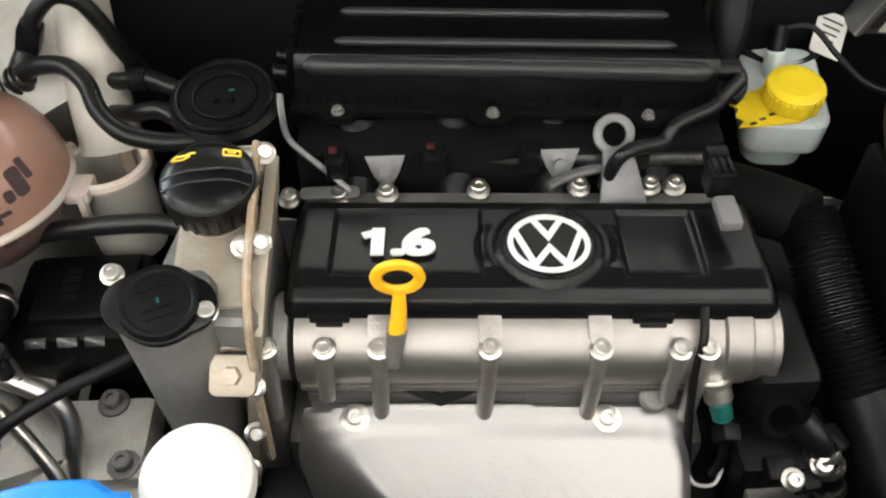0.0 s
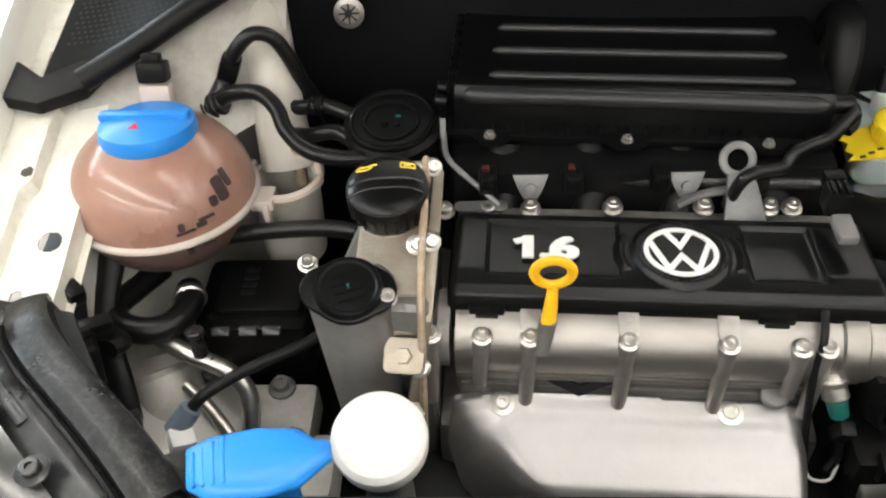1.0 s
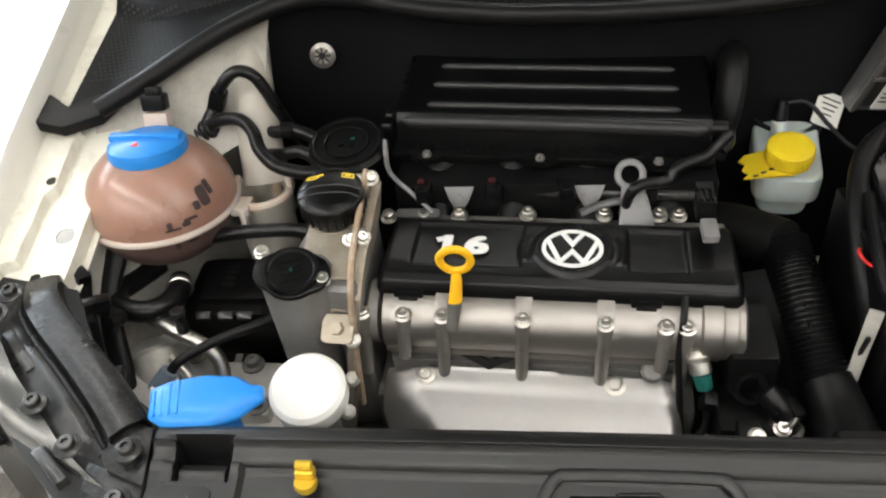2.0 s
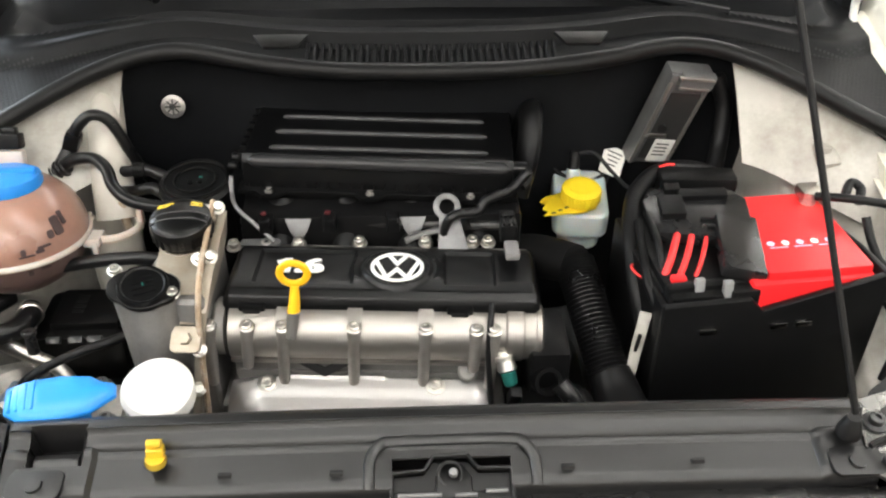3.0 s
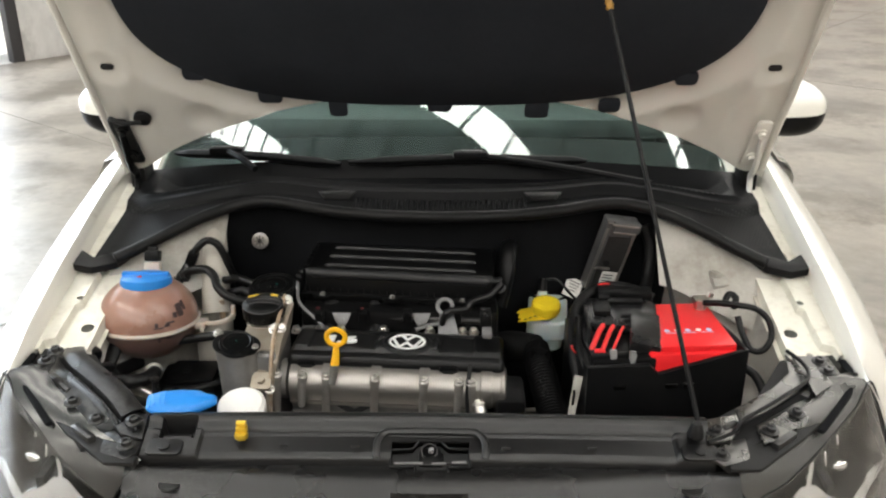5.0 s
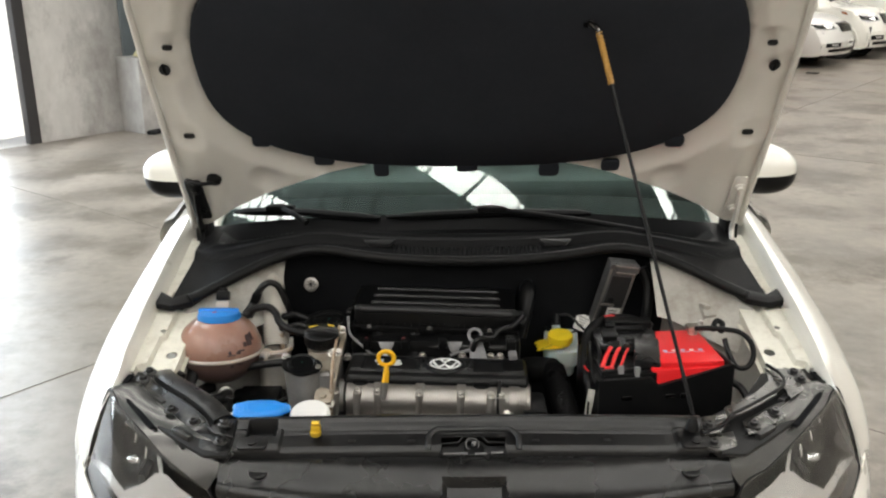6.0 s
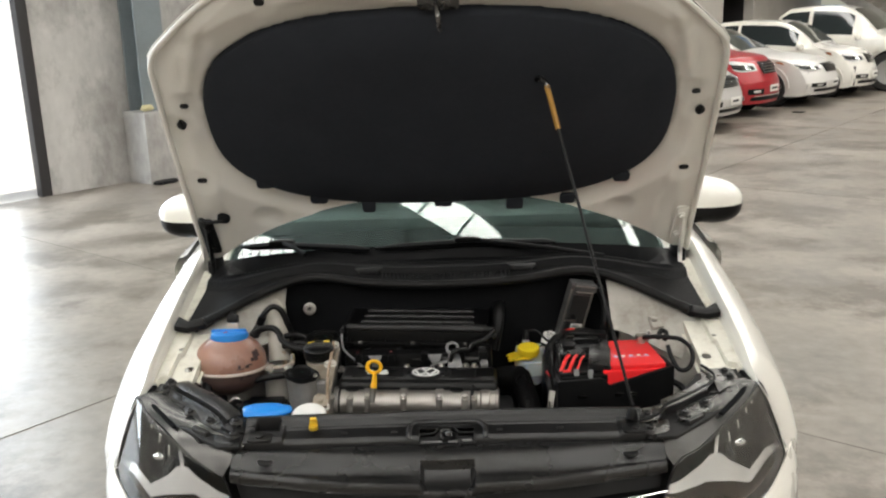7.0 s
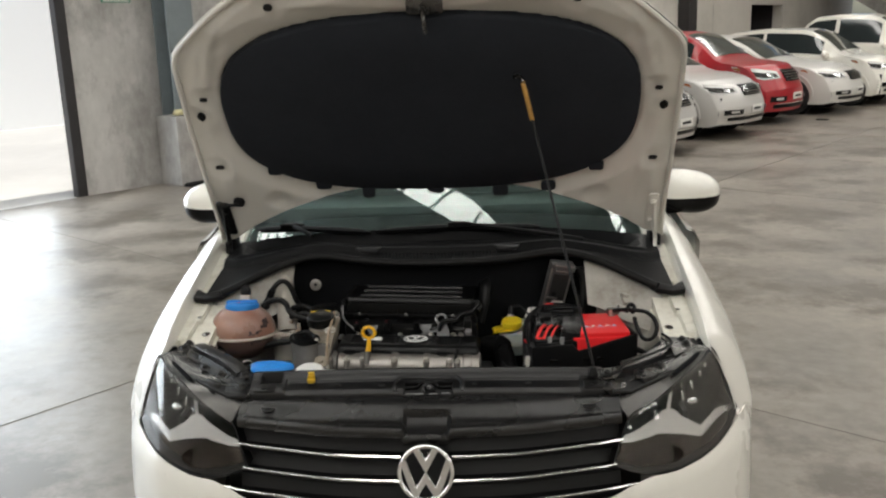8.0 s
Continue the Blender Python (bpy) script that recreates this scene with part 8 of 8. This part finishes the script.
# ---------- parked cars ----------
# opaque grey-green glass with reflected grey mixed into its colour
P_GLASS = mat("grey_green_glass_with_reflection", (0.09, 0.094, 0.082), 0.12, var=0.25, scale=2.5, coat=0.6)
def parked(name, label, paint, L, W, H, plan, nose_b, a, wheel_r=0.32, cargo=False, seed=1):
    """A parked car, built nose at x 0, tail at -L. plan: cowl, screen top, roof end and deck as parts of the length, hood and nose heights."""
    cowl_u, roof_u, rear_u, deck_u, hood_z, nose_z = plan
    top = thing(name, (0, 0, 0), label, "car", "parked cars along the wall")
    belt0 = 0.60 * H if not cargo else 0.585 * H
    roofline = [(0.0, nose_z - 0.20), (0.012, nose_z - 0.07), (0.035, nose_z), (0.08, nose_z + 0.40 * (hood_z - nose_z)), (0.16, nose_z + 0.78 * (hood_z - nose_z)), (cowl_u, hood_z + 0.01), ((cowl_u * 0.45 + roof_u * 0.55), (hood_z * 0.42 + H * 0.58)), (roof_u, H - 0.035), ((roof_u + rear_u) / 2, H), (rear_u, H - 0.06), (deck_u, hood_z + 0.06), (0.985, hood_z + 0.0), (1.0, hood_z - 0.15)]
    hw = W / 2

    def fn(u, v):
        x, y, z = flat(u, v)
        x -= 0.34 * (abs(y) / hw) ** 2.6 * max(0.0, 1 - u / 0.28) + 0.13 * ((z - 0.42) / 0.4) ** 2 * max(0.0, 1 - u / 0.08) ** 1.5
        return (x, y, z)

    def flat(u, v):
        x = -L * u
        n_ = max(0.0, 1 - u / 0.13)
        w = hw * (1 - 0.05 * n_ ** 2 - 0.07 * n_ ** 5 - 0.12 * max(0.0, (u - 0.88) / 0.12) ** 2)
        tz = smooth(roofline, u)[0] - 0.20 * max(0.0, 1 - u / 0.022) ** 2
        belt = min(tz - 0.02, belt0 + 0.05 * u)
        lo = 0.19 + 0.03 * max(0.0, 1 - u / 0.03) ** 2
        glass = max(0.0, min(1.0, (tz - belt - 0.05) / 0.3))
        rw = w * (1 - 0.26 * glass)
        q = abs(2 * v - 1)
        s = -1 if v < 0.5 else 1
        if q > 0.60:
            t = (1 - q) / 0.40
            return (x, s * (w - 0.05 * (1 - t) ** 2 - 0.02 * t * t), lo + (belt - lo) * t)
        if q > 0.34:
            t = (0.60 - q) / 0.26
            return (x, s * (w - 0.02 + (rw - w + 0.02) * t), belt + (tz - 0.035 - belt) * t ** 0.9)
        return (x, s * rw * q / 0.34, tz - 0.035 * (q / 0.34) ** 2)

    fw, rwu = (0.19, 0.80) if not cargo else (0.17, 0.79)

    def cut(u, v):
        x, y, z = fn(u, v)
        return abs(2 * v - 1) > 0.6 and any((u - c) ** 2 * L * L + (z - wheel_r) ** 2 < (wheel_r + 0.06) ** 2 for c in (fw, rwu))
    bm = bmesh.new()
    sheet(bm, lambda u, v: fn(u * u * 0.35 + u * 0.65, v), 190, 110, 0.0, lambda u, v: cut(u * u * 0.35 + u * 0.65, v))
    w0 = abs(flat(0.0, 0.2)[1])

    def nose(i, j):
        y = w0 * (2 * i - 1)
        zt = flat(0.0, 0.5)[2] - 0.035 * min(1.0, abs(2 * i - 1)) ** 2
        z = 0.22 + (zt - 0.22) * j
        return (-0.34 * (abs(y) / hw) ** 2.6 - 0.13 * ((z - 0.42) / 0.4) ** 2, y, z)
    sheet(bm, nose, 30, 14)
    part("body", bm, paint, top, "", 0.7)
    bm = bmesh.new()
    box(bm, (-L / 2, 0, 0.42), (L * 0.9, W * 0.80, 0.36))
    part("underbody", bm, M_DARK, top)

    def panel(nm, u0, u1, v0, v1, material, lift=0.006, label="", nu=10, nv=6):
        b = bmesh.new()

        def f(i, j):
            u, v = u0 + (u1 - u0) * i, v0 + (v1 - v0) * j
            p, a_, b_ = Vector(fn(u, v)), Vector(fn(min(1, u + 0.004), v)), Vector(fn(u, v + 0.004))
            nn = (a_ - p).cross(b_ - p)
            nn = nn.normalized() if nn.length > 1e-9 else Vector((0, 0, 1))
            if nn.dot(p - Vector((-L * 0.5, 0, 0.5))) < 0:
                nn = -nn
            return p + nn * lift
        sheet(b, f, nu, nv, 0.004)
        return part(nm, b, material, top, label)
    def rise(y, z):
        u = 0.0
        while u < 0.12 and smooth(roofline, u)[0] - 0.20 * max(0.0, 1 - u / 0.022) ** 2 - 0.04 * (y / hw) ** 2 < z:
            u += 0.001
        return u

    def face(i, j):
        y, z = w0 * (2 * i - 1), 0.27 + (nose_z + 0.01 - 0.27) * j
        u = rise(y, z)
        return (-L * u - 0.34 * (abs(y) / hw) ** 2.6 * max(0.0, 1 - u / 0.28) - 0.13 * ((z - 0.42) / 0.4) ** 2 * max(0.0, 1 - u / 0.08) ** 1.5, y, z)

    def front(nm, i0, i1, j0, j1, material, label=""):
        b = bmesh.new()
        sheet(b, lambda i, j: Vector(face(i0 + (i1 - i0) * i, j0 + (j1 - j0) * j)) + Vector((0.014, 0, 0.004)), 12, 6, 0.006)
        return part(nm, b, material, top, label)

    panel("windshield", cowl_u + 0.012, roof_u - 0.006, 0.355, 0.645, P_GLASS, 0.006, "grey-green windshield, its grey reflection painted in", 10, 12)
    for s in (-1, 1):
        v0, v1 = (0.5 - 0.285, 0.5 - 0.19) if s < 0 else (0.5 + 0.19, 0.5 + 0.285)
        mid = (roof_u + rear_u) / 2 + 0.01
        panel("side_window", cowl_u + 0.10 * 1.0, mid - 0.008, v0, v1, M_TINT, 0.006, "dark side window")
        panel("side_window", mid + 0.008, rear_u + (0.03 if not cargo else -0.01), v0, v1, M_TINT, 0.006, "dark side window")

        def lamp_pt(t, h, out=0.012):
            lo, hi = interp([(0, 0.70), (0.45, 0.68), (1, 0.91)], t)[0], interp([(0, 0.86), (0.45, 0.94), (1, 0.985)], t)[0]
            j = lo + (hi - lo) * h
            if t <= 0.5:
                return Vector(face(0.5 + s * (0.27 + 0.23 * t / 0.5), j)) + Vector((out, s * out * t * 1.6, 0.005))
            y, z = s * w0, 0.27 + (nose_z - 0.26) * j
            u = rise(y, z)
            p = Vector(face(0.5 + s * 0.5, j))
            q = Vector(flat(u + 0.055, 0.5 + s * 0.30))
            k = (t - 0.5) / 0.5
            return Vector((p.x - 0.30 * k, s * (abs(p.y) + (abs(q.y) - abs(p.y)) * k ** 0.8 + out * 0.8 + 0.012), p.z + 0.010 * k + 0.005))
        b4 = bmesh.new()
        sheet(b4, lambda i, j: lamp_pt(i, j), 30, 6, 0.004)
        lamp = part("headlight", b4, M_LAMP, top, "clear swept-back headlight", 0.6)
        b4 = bmesh.new()
        sheet(b4, lambda i, j: lamp_pt(0.08 + 0.50 * i, 0.16 + 0.5 * j, 0.018), 20, 4, 0.004)
        part("lamp_bezel", b4, M_SMOKE, lamp, "dark lamp bezel", 0.6)
        b4 = bmesh.new()
        sheet(b4, lambda i, j: lamp_pt(0.20 + 0.12 * i, 0.24 + 0.36 * j, 0.026), 8, 4, 0.004)
        part("lamp_bowl", b4, M_CHROME, lamp, "bright lamp bowl", 0.6)
        b4 = bmesh.new()
        sheet(b4, lambda i, j: lamp_pt(0.72 + 0.26 * i, 0.15 + 0.7 * j, 0.018), 8, 4, 0.004)
        part("turn_lamp", b4, M_AMBER, lamp, "amber corner lamp", 0.6)
        fog = front("fog_recess", 0.5 + s * 0.46, 0.5 + s * 0.25, 0.15, 0.28, M_BLACK, "dark fog lamp recess")
        b4 = bmesh.new()
        sheet(b4, lambda i, j: Vector(face(0.5 + s * (0.40 - 0.09 * i), 0.19 + 0.06 * j)) + Vector((0.024, 0, 0.004)), 6, 3, 0.004)
        part("fog_lamp", b4, M_LAMP, fog, "small clear fog lamp")
        m = bmesh.new()
        b2 = bmesh.new()
        bmesh.ops.create_uvsphere(b2, u_segments=14, v_segments=8, radius=1)
        join(m, b2, Matrix.Translation((-L * (cowl_u + 0.075), s * (hw + 0.05), belt0 + 0.07)) @ Matrix.Diagonal((0.07, 0.11, 0.075, 1)))
        part("side_mirror", m, paint, top)
        for c in (fw, rwu):
            k = wheel_r / 0.305
            wm_ = pose(-L * c, s * (hw - 0.10), wheel_r, 0, 0, 90 if s > 0 else -90) @ Matrix.Diagonal((k, k, k, 1))
            wheel = place("wheel", ME_TYRE, top, wm_)
            r_ = new("rim", ME_RIM)
            r_.parent = wheel
            b3 = bmesh.new()
            lathe(b3, [(0, -0.02), (wheel_r + 0.058, -0.02), (wheel_r + 0.058, 0.0), (0, 0.0)], pose(-L * c, s * (hw - 0.20), wheel_r, 90, 0, 0), 24)
            part("wheel_well", b3, M_DARK, top)
            b5 = bmesh.new()
            arc = [(-L * c + (wheel_r + 0.062) * math.cos(radians(a_)), s * (hw - 0.012), wheel_r + (wheel_r + 0.062) * math.sin(radians(a_))) for a_ in range(0, 181, 12)]
            tube(b5, arc, 0.016, 40, 6)
            part("arch_lip", b5, paint, top)
    g = front("grille", 0.31, 0.69, 0.62, 0.90, M_BLACK, "dark grille")
    for k in range(4):
        b = bmesh.new()
        sheet(b, lambda i, j: Vector(face(0.325 + 0.35 * i, 0.65 + 0.062 * k + 0.022 * j)) + Vector((0.022, 0, 0.004)), 16, 1, 0.004)
        part("grille_bar", b, M_CHROME, g)
    front("lower_intake", 0.08, 0.92, 0.0, 0.085, M_BLACK, "black lower intake")
    front("chin_strip", 0.12, 0.88, 0.095, 0.115, M_CHROME, "thin bright chin strip")
    bm = bmesh.new()
    box(bm, (face(0.5, 0.27)[0] + 0.010, 0, face(0.5, 0.27)[2]), (0.012, 0.36, 0.11), 0.003)
    plate = part("number_plate", bm, M_LABEL, top)
    bm = bmesh.new()
    box(bm, (face(0.5, 0.27)[0] + 0.0175, 0, face(0.5, 0.27)[2]), (0.002, 0.24, 0.035))
    part("plain_bar", bm, M_INK, plate)
    top.matrix_basis = Matrix.Translation(hall(a, nose_b, 0.004)) @ pose(0, 0, 0, 0, 0, math.degrees(math.atan2(V.y, V.x)))
    return top


M_LAMP = mat("car_lamp_glass", (0.62, 0.61, 0.59), 0.2, 0.25, var=0.25, scale=20, coat=1.0)
P_SILVER = mat("silver_car_paint", (0.56, 0.545, 0.52), 0.34, 0.2, var=0.02, coat=0.5, rvar=0.02)
P_RED = mat("red_car_paint", (0.36, 0.012, 0.02), 0.32, 0.05, var=0.03, coat=0.5, rvar=0.02)
P_PEARL = mat("pale_silver_car_paint", (0.66, 0.645, 0.61), 0.32, 0.15, var=0.02, coat=0.5, rvar=0.02)
HATCH = (0.26, 0.43, 0.80, 0.955, 0.95, 0.81)
SUV = (0.25, 0.40, 0.84, 0.965, 1.05, 0.93)
SEDAN = (0.29, 0.46, 0.70, 0.86, 0.94, 0.79)
SMALL = (0.24, 0.42, 0.86, 0.97, 1.0, 0.87)
PICK = (0.22, 0.34, 0.62, 0.66, 1.14, 1.06)
parked("parked_hatchback", "silver hatchback parked nose outwards by the wall", P_SILVER, 4.1, 1.74, 1.47, HATCH, 4.2, 5.95)
parked("parked_hatchback", "silver five-door hatchback parked beside a red crossover", P_SILVER, 4.45, 1.82, 1.48, HATCH, 4.20, 8.25)
parked("parked_crossover", "bright red crossover parked between silver cars", P_RED, 4.3, 1.77, 1.55, SUV, 4.05, 10.35, 0.335)
parked("parked_sedan", "pale silver sedan parked beside the red crossover", P_PEARL, 4.8, 1.85, 1.43, SEDAN, 4.42, 12.45, 0.335)
parked("parked_small_car", "small white hatchback parked in the row", M_WHITE, 3.8, 1.67, 1.52, SMALL, 4.6, 14.5, 0.30)
parked("parked_pickup", "white double-cab pickup parked at the row's end", M_WHITE, 5.2, 1.82, 1.78, PICK, 5.5, 16.5, 0.39, True)
